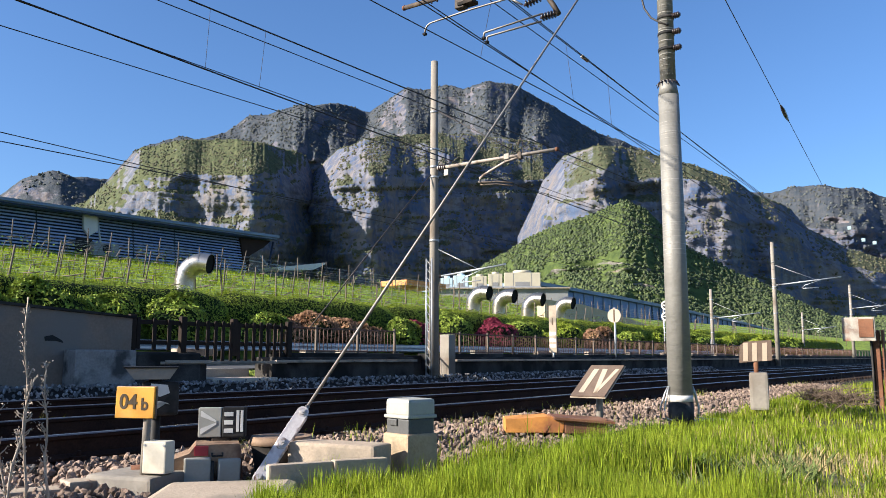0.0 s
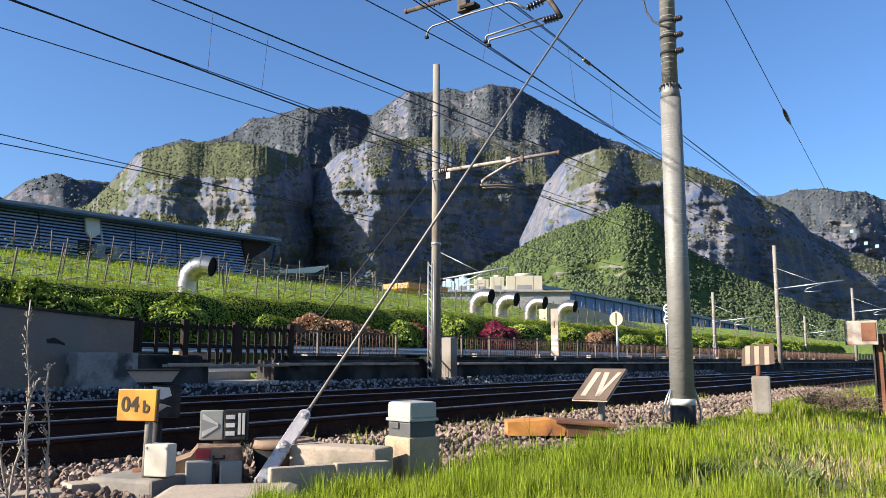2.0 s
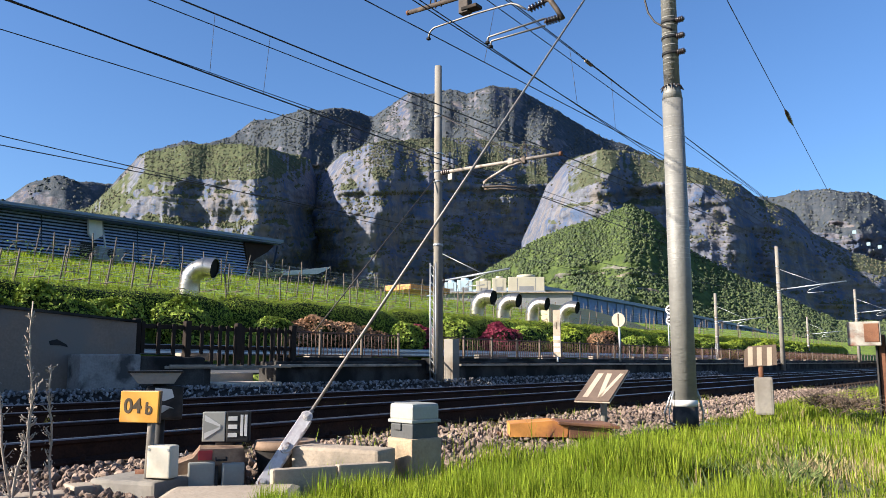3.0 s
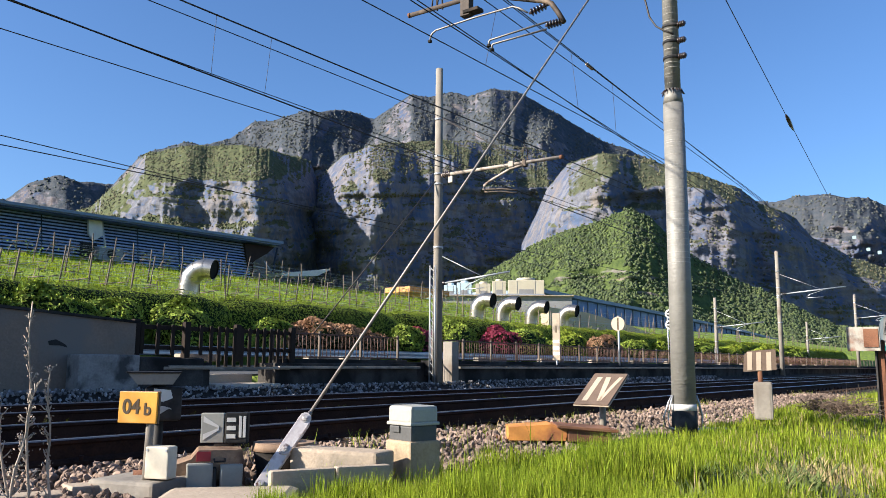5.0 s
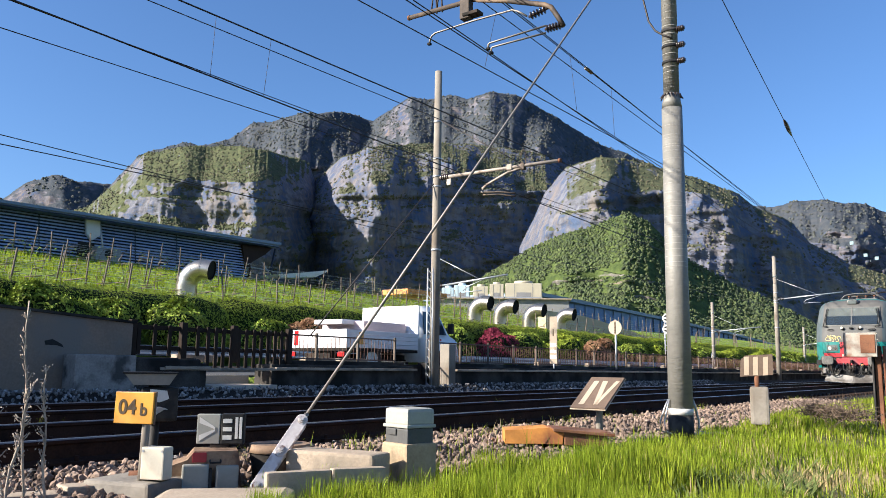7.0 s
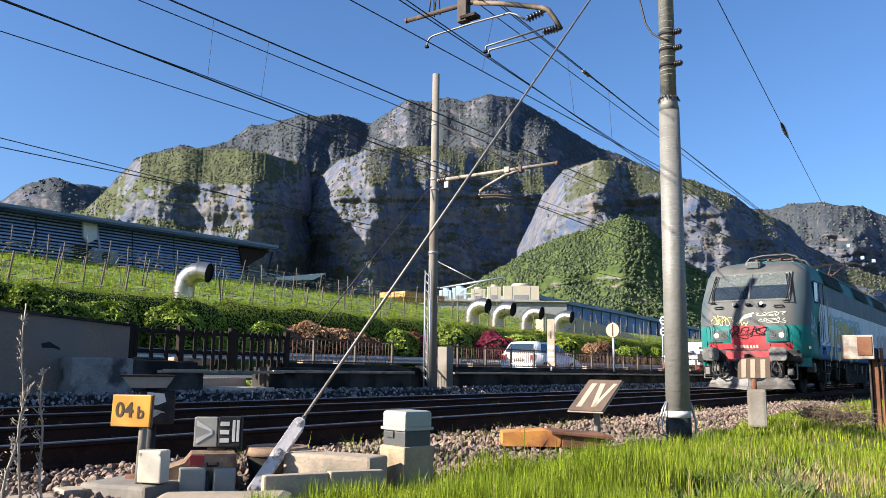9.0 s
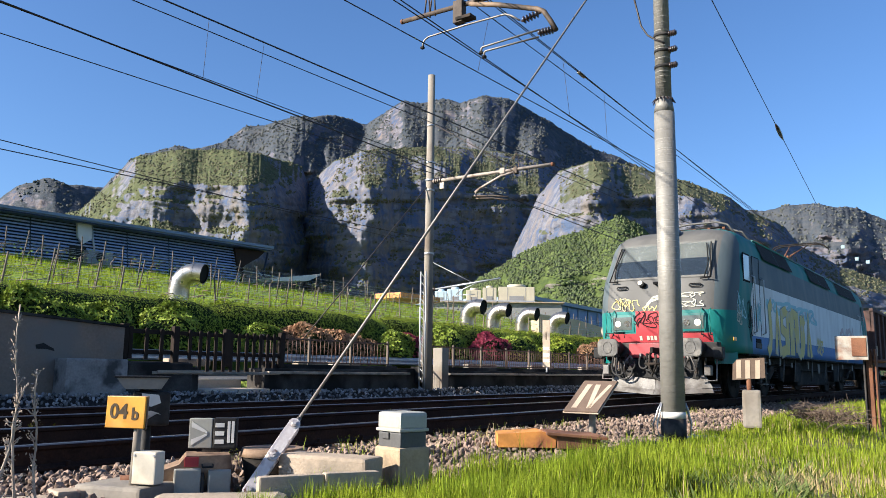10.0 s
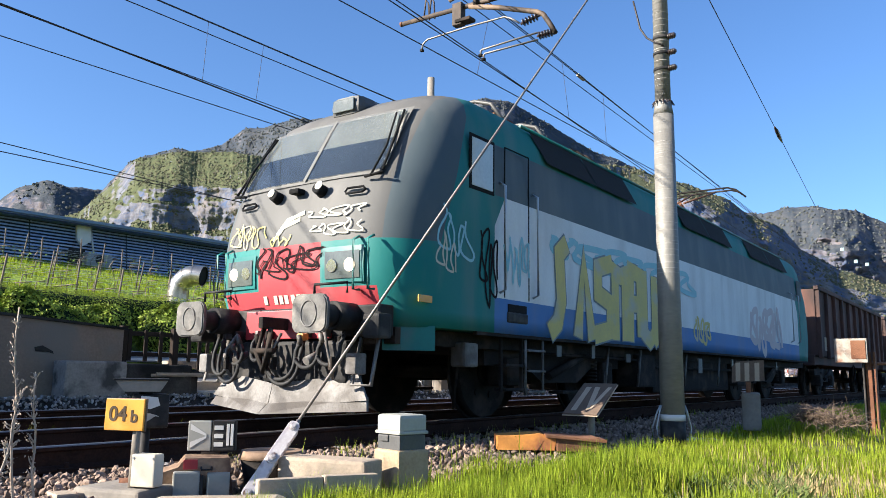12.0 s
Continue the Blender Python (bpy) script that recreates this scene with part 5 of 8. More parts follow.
    pipe(hook, [(0.3, 0.05, 0.95), (0.24, 0.08, 0.7), (0.26, 0.0, 0.52), (0.24, -0.08, 0.7), (0.3, -0.05, 0.95)], 0.028, 8)
    tube(hook, (0.25, -0.16, 0.72), (0.25, 0.16, 0.72), 0.03)
    part("coupling", hook, M["dark"], t, "black screw coupling")
    # brake hoses hang in wide loops, their cocks above them
    for k, (y, rad, drop) in enumerate(((0.95, 0.15, 0.62), (0.86, 0.19, 0.58), (0.66, 0.12, 0.7), (0.34, 0.1, 0.72), (0.2, 0.08, 0.66), (-0.3, 0.17, 0.6), (-0.36, 0.2, 0.58), (-0.62, 0.13, 0.68), (-0.9, 0.12, 0.7))):
        side = -1 if y > 0 else 1
        loop = [(0.4 - 0.05 * math.sin(radians(g * 0.5)), y + side * rad * (1 - math.cos(radians(g))), drop - rad * 0.95 * math.sin(radians(g))) for g in range(0, 241, 20)]
        part("brake_hose", pipe(B(), [(0.56, y, 0.92), (0.47, y, 0.88), (0.41, y, drop + 0.08)] + loop, 0.021, 8), M["rubber"], t)
        part("hose_cock", block(B(), (0.5, y, 0.9), (0.1, 0.05, 0.08), bevel=0.015), M["plough"] if k % 2 else M["dark"], t)
        part("hose_coupling", tube(B(), loop[-1], (loop[-1][0] - 0.02, loop[-1][1] + 0.02, loop[-1][2] + 0.09), 0.03, 0.022, 8), M["plough"] if k % 3 else M["dark"], t)
    for y, lean in ((0.52, 0.1), (0.12, -0.06), (-0.14, 0.05), (-0.74, -0.1)):
        part("uncoupling_lever", pipe(B(), [(0.36, y, 0.9), (0.3, y + lean, 0.74), (0.32, y + lean * 1.4, 0.56), (0.38, y + lean, 0.46)], 0.016, 7), M["plough"], t)
        part("lever_grip", block(B(), (0.33, y + lean * 1.3, 0.6), (0.05, 0.05, 0.13), bevel=0.012), M["dark"], t)
    part("orange_cock", block(B(), (0.4, -0.4, 0.86), (0.09, 0.09, 0.07), bevel=0.02), M["orange"], t, "orange painted air cock")
    for s in (-1, 1):
        part("lamp_bracket", block(B(), (0.44, s * 1.08, 0.6), (0.16, 0.13, 0.2), pose(0, 0, 0), 0.02), M["plough"], t, "pale steel socket box")
        part("guard_iron", prism(B(), [(s * 0.72, 0.36), (s * 0.86, 0.36), (s * 0.82, 0.12), (s * 0.74, 0.12)], "x", 0.7, 0.73), M["plough"], t)
    for s in (-1, 1):
        for name, v in (("plough_blade", [(0.34, s * 0.004, 0.16), (0.4, s * 0.004, 0.4), (0.62, s * 0.95, 0.5), (0.56, s * 1.12, 0.26)]), ("plough_lip", [(0.22, s * 0.004, 0.1), (0.335, s * 0.004, 0.2), (0.6, s * 1.08, 0.29), (0.54, s * 1.14, 0.16)])):
            pl = B()
            f = [pl.verts.new(q) for q in v] + [pl.verts.new((q[0] + 0.03, q[1], q[2] - 0.004)) for q in v]
            for idx in ((0, 1, 2, 3), (7, 6, 5, 4), (0, 3, 7, 4), (1, 5, 6, 2), (2, 6, 7, 3), (0, 4, 5, 1)):
                pl.faces.new([f[q] for q in idx])
            bmesh.ops.recalc_face_normals(pl, faces=pl.faces[:])
            part(name, pl, M["plough"], t, "dented grey steel snow plough plate")
    for y in (-0.7, -0.3, 0.3, 0.7):
        part("plough_bracket", block(B(), (0.6, y, 0.62), (0.08, 0.1, 0.5), bevel=0.01), M["dark"], t)
    for s in (-1, 1):
        part("front_step", pipe(B(), [(0.62, s * 1.2, 0.85), (0.5, s * 1.22, 0.4), (0.5, s * 0.98, 0.4), (0.62, s * 0.98, 0.85)], 0.02, 7), M["plough"], t)
        part("jumper_box", block(B(), (0.5, s * 1.28, 0.95), (0.2, 0.2, 0.24), bevel=0.03), M["black"], t)
    # fittings under the side sill and behind the front
    part("coupler_block", block(B(), (0.68, 0, 0.62), (0.26, 1.7, 0.42), bevel=0.04), M["black"], t)
    for y in (-0.52, 0.52):
        part("air_cock", tube(B(), (0.34, y, 0.62), (0.5, y, 0.7), 0.045, 0.03, 10), M["plough"], t, "bare metal air cock")
    for s in (-1, 1):
        part("sand_box", block(B(), (1.95, s * 1.28, 0.72), (0.26, 0.2, 0.26), pose(0, 0, 0), 0.03), M["plough"], t, "grey sand box")
        for x in (3.0, 3.42):
            part("ladder_rail", tube(B(), (x, s * 1.43, 0.28), (x, s * 1.43, 0.98), 0.018, seg=8), M["plough"], t)
        for z in (0.32, 0.56, 0.8):
            part("ladder_step", block(B(), (3.21, s * 1.43, z), (0.42, 0.09, 0.025), bevel=0.006), M["plough"], t)
        for x, z, w, h in ((3.9, 0.82, 0.12, 0.14), (4.9, 0.84, 0.1, 0.18), (6.1, 0.78, 0.16, 0.12), (8.0, 0.8, 0.1, 0.2), (9.4, 0.72, 0.2, 0.26), (11.4, 0.8, 0.12, 0.16), (13.2, 0.82, 0.14, 0.14), (15.0, 0.8, 0.1, 0.2)):
            part("data_plate", block(B(), (x, s * 1.4, z), (w, 0.02, h), bevel=0.004), M["engine_grey"] if w < 0.15 else M["plough"], t)
        for x in (5.4, 6.6, 8.7, 10.6, 12.6):
            part("hanger_rod", tube(B(), (x, s * 1.34, 0.36), (x + 0.1, s * 1.36, 0.92), 0.02, seg=8), M["plough"], t)
        part("air_pipe", pipe(B(), [(3.6, s * 1.3, 0.78), (7.2, s * 1.3, 0.76), (7.5, s * 1.3, 0.66), (12.0, s * 1.3, 0.66), (12.3, s * 1.3, 0.78), (15.6, s * 1.3, 0.78)], 0.022, 8), M["dark"], t)
    # underframe
    part("floor_frame", block(B(), (LEN / 2, 0, 0.88), (LEN - 1.6, 2.5, 0.16)), M["dark"], t)
    part("transformer", block(B(), (LEN / 2, 0, 0.55), (4.2, 2.4, 0.6), bevel=0.06), M["dark"], t)
    for x, w in ((7.0, 0.7), (12.3, 0.8)):
        for s in (-1, 1):
            part("equipment_box", block(B(), (x, s * 1.15, 0.6), (w, 0.4, 0.5), bevel=0.03), M["dark"], t)
    wheels = bogie(t, 4.4, 2.65, 0.55) + bogie(t, LEN - 4.4, 2.65, 0.55)
    # roof gear
    for x0, knee, head in ((4.0, 3.95, 3.98), (12.7, 4.5, 5.1)):
        frame_bm = B()
        for q in (-0.5, 0.5):
            tube(frame_bm, (x0 + 0.2, q, 3.88), (x0 + 2.2, q, 3.88), 0.03)
        for dx in (0.2, 2.2):
            tube(frame_bm, (x0 + dx, -0.5, 3.88), (x0 + dx, 0.5, 3.88), 0.03)
        rig = part("pantograph", frame_bm, M["dark"], t, "raised pantograph" if head > 4 else "folded pantograph")
        part("lower_arm", tube(B(), (x0 + 1.9, 0, 3.9), (x0, 0, knee), 0.045, 0.035), M["rust"], rig)
        for q in (-0.3, 0.3):
            part("upper_arm", tube(B(), (x0, q * 0.3, knee), (x0 + 1.85, q, head), 0.024, 0.018), M["rust"], rig)
        for dx in (1.72, 2.05):
            part("collector", pipe(B(), [(x0 + dx, -0.95, head - 0.16), (x0 + dx, -0.8, head - 0.02), (x0 + dx, -0.6, head + 0.05), (x0 + dx, 0.6, head + 0.05), (x0 + dx, 0.8, head - 0.02), (x0 + dx, 0.95, head - 0.16)], 0.022, 7), M["dark"], rig)
        for q in (-0.45, 0.45):
            for dx in (0.3, 2.1):
                part("roof_insulator", tube(B(), (x0 + dx, q, 3.72), (x0 + dx, q, 3.88), 0.07, 0.05, 10), M["insul"], rig)
    for x in (3.3, 4.5):
        part("roof_frame", pipe(B(), [(x, 0.85, 3.78), (x, 0.6, 4.06), (x, 0.2, 4.12), (x, -0.5, 4.12), (x, -0.75, 4.04), (x, -0.95, 3.76)], 0.028, 8), M["engine_grey"], t, "grey pipe frame on the roof")
    for y in (-0.55, -0.2, 0.15, 0.5):
        part("roof_insulator", tube(B(), (3.7, y, 3.8), (3.7, y, 4.02), 0.06, 0.045, 10), M["insul"], t)
        part("roof_switch", block(B(), (3.9, y, 4.03), (0.5, 0.07, 0.05), bevel=0.01), M["rust"], t)
    part("roof_bus_bar", tube(B(), (3.7, -0.6, 4.06), (3.7, 0.6, 4.06), 0.022, seg=8), M["dark"], t)
    part("roof_cover", block(B(), (LEN / 2, 0, 3.82), (LEN - 6, 1.5, 0.1), bevel=0.03), M["engine_grey"], t)
    return t, wheels


def quad_patch(put, a0, a1, b0, b1, n, m):
    bm = B()
    vs = [[bm.verts.new(put(a0 + (a1 - a0) * i / n, b0 + (b1 - b0) * j / m)) for i in range(n + 1)] for j in range(m + 1)]
    for j in range(m):
        for i in range(n):
            bm.faces.new((vs[j][i], vs[j][i + 1], vs[j + 1][i + 1], vs[j + 1][i])).smooth = True
    bmesh.ops.recalc_face_normals(bm, faces=bm.faces[:])
    c = vs[0][0]
    if c.link_faces[0].normal.x > 0:
        bmesh.ops.reverse_faces(bm, faces=bm.faces[:])
    return bm


M.update(
    engine_green=material("engine_green", GREEN, tuple(c * 0.8 for c in GREEN), 0.45, scale=2, fine=30, bump=0.03, dirt=(0.06, 0.12, 0.11)),
    screen_frame=material("screen_frame", (0.13, 0.127, 0.115), (0.09, 0.088, 0.08), 0.6, scale=6, fine=40, bump=0.05),
    rubber=material("hose_rubber", (0.01, 0.01, 0.01), (0.018, 0.017, 0.016), 0.75, scale=8, fine=50, bump=0.1),
    amber=material("amber_lamp", (0.3, 0.19, 0.08), (0.22, 0.14, 0.06), 0.25, scale=9, fine=40, bump=0),
    engine_grey=material("engine_grey", GREY, tuple(c * 0.85 for c in GREY), 0.5, scale=2, fine=30, bump=0.05),
    engine_red=material("engine_red", RED, tuple(c * 0.8 for c in RED), 0.5, scale=2, fine=30, bump=0.05, dirt=(0.12, 0.05, 0.045)),
    # pale tone paints in the sky mirrored by the pane
    side_pane=material("side_pane", (0.5, 0.52, 0.5), (0.4, 0.43, 0.42), 0.1, scale=3, fine=30, bump=0),
    navy_louvre=material("roof_louvre", (0.004, 0.004, 0.005), (0.009, 0.009, 0.011), 1.0, 0.0, scale=2, fine=60, bump=0.2, stretch=(1, 1, 12)),
)


lamp = M["amber"].node_tree.nodes["Principled BSDF"]
lamp.inputs["Emission Color"].default_value, lamp.inputs["Emission Strength"].default_value = (1.0, 0.78, 0.5, 1), 0.8


def wagon(length=14.0):
    t = thing("goods_wagon", "rust brown open high-sided goods wagon with ribbed sides", "wagon", "goods wagons")
    x0, x1 = 0.62, length - 0.62
    for s in (-1, 1):
        part("side_wall", block(B(), ((x0 + x1) / 2, s * 1.38, 2.15), (x1 - x0, 0.06, 1.95), bevel=0.01), M["wagon"], t)
        n = 10
        for i in range(n + 1):
            x = x0 + (x1 - x0) * i / n
            part("stanchion", block(B(), (min(max(x, x0 + 0.06), x1 - 0.06), s * 1.46, 2.1), (0.12, 0.1, 2.0), bevel=0.015), M["wagon"], t)
        part("top_rail", block(B(), ((x0 + x1) / 2, s * 1.43, 3.16), (x1 - x0 + 0.1, 0.14, 0.12), bevel=0.02), M["wagon"], t)
        part("sole_bar", block(B(), ((x0 + x1) / 2, s * 1.2, 1.05), (x1 - x0, 0.16, 0.26), bevel=0.015), M["wagon"], t)
        part("data_panel", block(B(), (1.9, s * 1.415, 1.55), (0.7, 0.012, 0.4), bevel=0.003), M["sign_pale"], t, "pale data panel")
    for x in (x0, x1):
        part("end_wall", block(B(), (x, 0, 2.15), (0.06, 2.76, 1.95), bevel=0.01), M["wagon"], t)
        part("end_beam", block(B(), (x, 0, 1.05), (0.16, 2.6, 0.3), bevel=0.015), M["wagon"], t)
        for y in (-0.8, 0, 0.8):
            part("end_rib", block(B(), (x + (-0.06 if x < 3 else 0.06), y, 2.1), (0.08, 0.12, 1.9), bevel=0.01), M["wagon"], t)
    part("wagon_floor", block(B(), (length / 2, 0, 1.2), (x1 - x0, 2.7, 0.08)), M["dark"], t)
    buffers(t, 0, 1, (0.42, 0.36))
    buffers(t, length, -1, (0.42, 0.36))
    wheels = bogie(t, 2.6, 1.8, 0.46) + bogie(t, length - 2.6, 1.8, 0.46)
    for s in (-1, 1):
        part("brake_wheel", pipe(B(), [(length / 2 + 0.25 * math.cos(a), s * 1.32, 0.75 + 0.25 * math.sin(a)) for a in [k * math.pi / 8 for k in range(17)]], 0.02, 6, closed_ends=False), M["dark"], t)
    return t, wheels


ENGINE = locomotive()
WAGONS = [wagon(), wagon()]


# ---- beside the near track ----
def plate_pose(p, q, lean=0.0):
    """A pose at the middle of p and q: local x from p to q, local z up, local y away from the viewer."""
    p, q = Vector(p), Vector(q)
    x = (q - p).normalized()
    y = Vector((0, 0, 1)).cross(x).normalized()
    z = x.cross(y)
    m = Matrix((x, y, z)).transposed().to_4x4()
    m.translation = (p + q) / 2
    return m @ pose(0, 0, 0, lean)


def letters(text, size, mat, m, parent, name="lettering"):
    """Raised letters from the built-in font, as a mesh part."""
    cu = bpy.data.curves.new(name, "FONT")
    cu.body, cu.size, cu.extrude, cu.align_x, cu.align_y = text, size, 0.0015, "CENTER", "CENTER"
    cu.offset = size * 0.022
    tmp = bpy.data.objects.new(name, cu)
    me = bpy.data.meshes.new_from_object(tmp)
    bpy.data.objects.remove(tmp)
    me.transform(m)
    me.materials.append(mat)
    ob = new(name, me)
    ob.parent = parent
    return ob


FACE = pose(0, 0, 0, 90)


def number_sign():
    m = plate_pose((2.61, 4.235, 0.268), (2.705, 4.01, 0.268), -2)
    t = thing("number_sign", "yellow enamel number sign on a grey post in concrete", "sign", "", m)
    part("plate", block(B(), (0, 0, 0), (0.245, 0.018, 0.176), bevel=0.004), M["yellow"], t, "yellow enamel plate with dark rim")
    part("rim", block(B(), (0.004, 0.012, 0), (0.251, 0.012, 0.182), bevel=0.004), M["sign_brown"], t)
    letters("04", 0.114, M["ink"], pose(-0.04, -0.0105, 0.0) @ FACE, t)
    letters("b", 0.095, M["ink"], pose(0.064, -0.0105, -0.012) @ FACE, t)
    part("post", tube(B(), (0.06, 0.035, -0.47), (0.06, 0.035, 0.02), 0.022, seg=14), M["mast"], t, "grey steel post")


number_sign()


def loose_block(name, c, s, turn, mat, label, category, bevel=0.015, tilt=(0, 0), jitter=0.0):
    bm = block(B(), (0, 0, 0), s, bevel=bevel)
    if jitter:
        for v in bm.verts:
            v.co += Vector((fbm(v.co.x * 6, v.co.y * 6, c[0], 3), fbm(v.co.y * 6, v.co.z * 6, c[1], 3), fbm(v.co.z * 6, v.co.x * 6, 1, 3))) * jitter
    ob = part(name, bm, mat)
    ob.matrix_basis = pose(*c, tilt[0], tilt[1], turn)
    return tagged(ob, label, category)


loose_block("concrete_base", (2.76, 4.19, -0.28), (0.39, 0.46, 0.3), 16, M["mast"], "weathered concrete base under the number sign", "concrete block", 0.02, jitter=0.012)


def cable_box():
    t = thing("cable_box", "small cream metal junction box on the sign post", "junction box", "", plate_pose((2.695, 4.07, -0.035), (2.75, 3.935, -0.035)))
    part("body", block(B(), (0, 0.03, 0), (0.15, 0.09, 0.18), bevel=0.012), M["cream"], t)
    part("lid", block(B(), (0.01, -0.022, 0.002), (0.145, 0.02, 0.176), bevel=0.008), M["cream"], t)
    part("conduit", tube(B(), (0.02, 0.03, -0.16), (0.02, 0.03, -0.08), 0.014), M["galv"], t)
    for x in (-0.05, 0.07):
        part("screw", tube(B(), (x, -0.036, 0.07), (x, -0.03, 0.07), 0.007, seg=8), M["galv"], t)


cable_box()


def point_indicator():
    t = thing("point_indicator", "black railway point indicator lantern with white arrow marks", "signal lantern", "", plate_pose((2.87, 4.55, 0.265), (3.1, 4.4, 0.265)))
    part("housing", block(B(), (0.06, 0.06, 0), (0.22, 0.2, 0.21), bevel=0.02), M["black"], t)
    for z, w in ((0.055, 1), (-0.055, -1)):
        bm = prism(B(), [(0.0, z - 0.035), (0.06, z - 0.042 * w), (0.115, z - 0.02 * w), (0.1, z + 0.03), (0.0, z + 0.04)], "y", -0.046, -0.043)
        part("white_mark", bm, M["white"], t, "white glass mark")
    bm = prism(B(), [(-0.155, 0.19), (0.155, 0.19), (0.11, 0.12), (-0.1, 0.12)], "y", -0.06, 0.14)
    part("hood", bm, M["mast"], t, "weathered flared top")
    part("hood_edge", block(B(), (0, 0.04, 0.194), (0.33, 0.22, 0.012), bevel=0.004), M["black"], t)
    part("neck", tube(B(), (0.03, 0.05, 0.1), (0.03, 0.05, 0.125), 0.045), M["black"], t)
    part("stem", tube(B(), (0.04, 0.06, -0.45), (0.04, 0.06, -0.1), 0.03), M["black"], t)


point_indicator()


def dwarf_indicator():
    m = plate_pose((3.155, 4.19, 0.122), (3.335, 4.0, 0.122))
    t = thing("dwarf_indicator", "small grey and black track indicator with white marks", "signal", "", m)
    part("left_glass", block(B(), (-0.07, 0, 0), (0.14, 0.05, 0.18), bevel=0.006), M["grey_box"], t, "grey glass panel with an arrow")
    part("right_case", block(B(), (0.075, 0.02, 0), (0.14, 0.1, 0.185), bevel=0.008), M["black"], t)
    ar = B()
    for z in (0.055, -0.055):
        prism(ar, [(-0.125, z + 0.018), (-0.125, z - 0.018), (-0.03, -0.012 if z < 0 else 0.0), (-0.03, 0.012 if z > 0 else 0.0)], "y", -0.0285, -0.0255)
    part("arrow", ar, M["white"], t, "white arrow mark")
    for z in (0.05, 0.0, -0.05):
        part("bar_mark", block(B(), (0.045, -0.0325, z), (0.055, 0.004, 0.026), bevel=0.001), M["white"], t)
    for x in (0.1, 0.125):
        part("bar_mark", block(B(), (x, -0.0325, 0.008), (0.017, 0.004, 0.13), bevel=0.001), M["white"], t)
    part("stand", block(B(), (0, 0.03, -0.2), (0.12, 0.1, 0.26), bevel=0.01), M["dark"], t)


dwarf_indicator()


def point_machine():
    t = thing("point_motor", "weathered brown point machine casing with open grey covers", "point machine", "", pose(3.1, 4.05, -0.24, 0, 0, -36))
    part("casing", prism(B(), [(-0.22, 0.0), (0.22, 0.0), (0.2, 0.2), (0.19, 0.25), (-0.06, 0.25), (-0.1, 0.2), (-0.22, 0.16)], "y", -0.1, 0.16), M["machine"], t, "brown weathered casing")
    part("red_tag", block(B(), (-0.03, -0.105, 0.215), (0.08, 0.008, 0.055), bevel=0.002), M["engine_red"], t, "faded red plate")
    part("cover", block(B(), (-0.05, -0.13, 0.09), (0.15, 0.05, 0.18), bevel=0.01), M["grey_box"], t, "grey cover")
    part("cover", block(B(), (0.13, -0.13, 0.085), (0.13, 0.05, 0.17), bevel=0.01), M["grey_box"], t, "grey cover")
    part("latch", pipe(B(), [(0.03, -0.12, 0.2), (0.03, -0.16, 0.19), (0.09, -0.16, 0.19), (0.09, -0.12, 0.2)], 0.006, 6), M["black"], t)
    part("gap", block(B(), (0.03, -0.12, 0.07), (0.03, 0.05, 0.17), bevel=0.008), M["black"], t)
    part("drive_rod", tube(B(), (-0.42, 0.02, 0.11), (-0.2, 0.02, 0.11), 0.025), M["rust"], t)
    part("motor", tube(B(), (0.46, 0.12, 0.0), (0.46, 0.12, 0.22), 0.15, 0.19, 24), M["dark"], t, "round dark motor can")
    part("motor_lid", tube(B(), (0.46, 0.12, 0.22), (0.46, 0.12, 0.27), 0.2, 0.19, 24), M["machine"], t)


point_machine()
loose_block("anchor_block", (2.56, 3.22, -0.27), (0.66, 0.62, 0.3), -50, M["concrete"], "rough concrete anchor block of the guy rod", "concrete block", 0.045, jitter=0.03)
loose_block("concrete_slab", (3.53, 3.36, -0.1), (0.6, 0.2, 0.24), -79, M["concrete"], "pale concrete slab lying beside the track", "concrete slab", 0.02, jitter=0.012)
loose_block("cable_trough", (3.08, 3.22, -0.17), (0.36, 0.06, 0.26), -26, M["concrete"], "grey concrete cable trough edge in the grass", "cable trough", 0.012, jitter=0.008)
loose_block("cable_trough", (3.38, 3.06, -0.165), (0.32, 0.06, 0.26), -26, M["concrete"], "grey concrete cable trough edge in the grass", "cable trough", 0.012, jitter=0.008)
loose_block("concrete_slab", (2.15, 4.35, -0.22), (0.4, 0.16, 0.1), -20, M["concrete"], "broken flat concrete slab beside the rail", "concrete slab", 0.015, jitter=0.015)
loose_block("concrete_slab", (2.55, 4.35, -0.21), (0.3, 0.16, 0.11), -12, M["concrete"], "broken flat concrete slab beside the rail", "concrete slab", 0.015, jitter=0.015)


def junction_post():
    m = pose(3.89, 3.11, -0.3, 0, 0, -12)
    t = thing("junction_post", "grey plastic junction box on a square concrete post", "junction box", "", m)
    part("post", block(B(), (0, 0, 0.18), (0.235, 0.245, 0.37), bevel=0.015), M["post_concrete"], t, "stained square concrete post")
    part("lower_box", block(B(), (0, 0, 0.405), (0.205, 0.215, 0.1), bevel=0.012), M["dark_box"], t, "dark lower half")
    part("lid", block(B(), (0, 0, 0.517), (0.215, 0.225, 0.11), bevel=0.022), M["grey_box"], t, "pale grey lid")
    part("lid_rim", block(B(), (0, 0, 0.465), (0.228, 0.238, 0.02), bevel=0.006), M["grey_box"], t)
    part("latch", block(B(), (-0.106, 0.03, 0.43), (0.014, 0.07, 0.04), bevel=0.006), M["dark_box"], t)


junction_post()


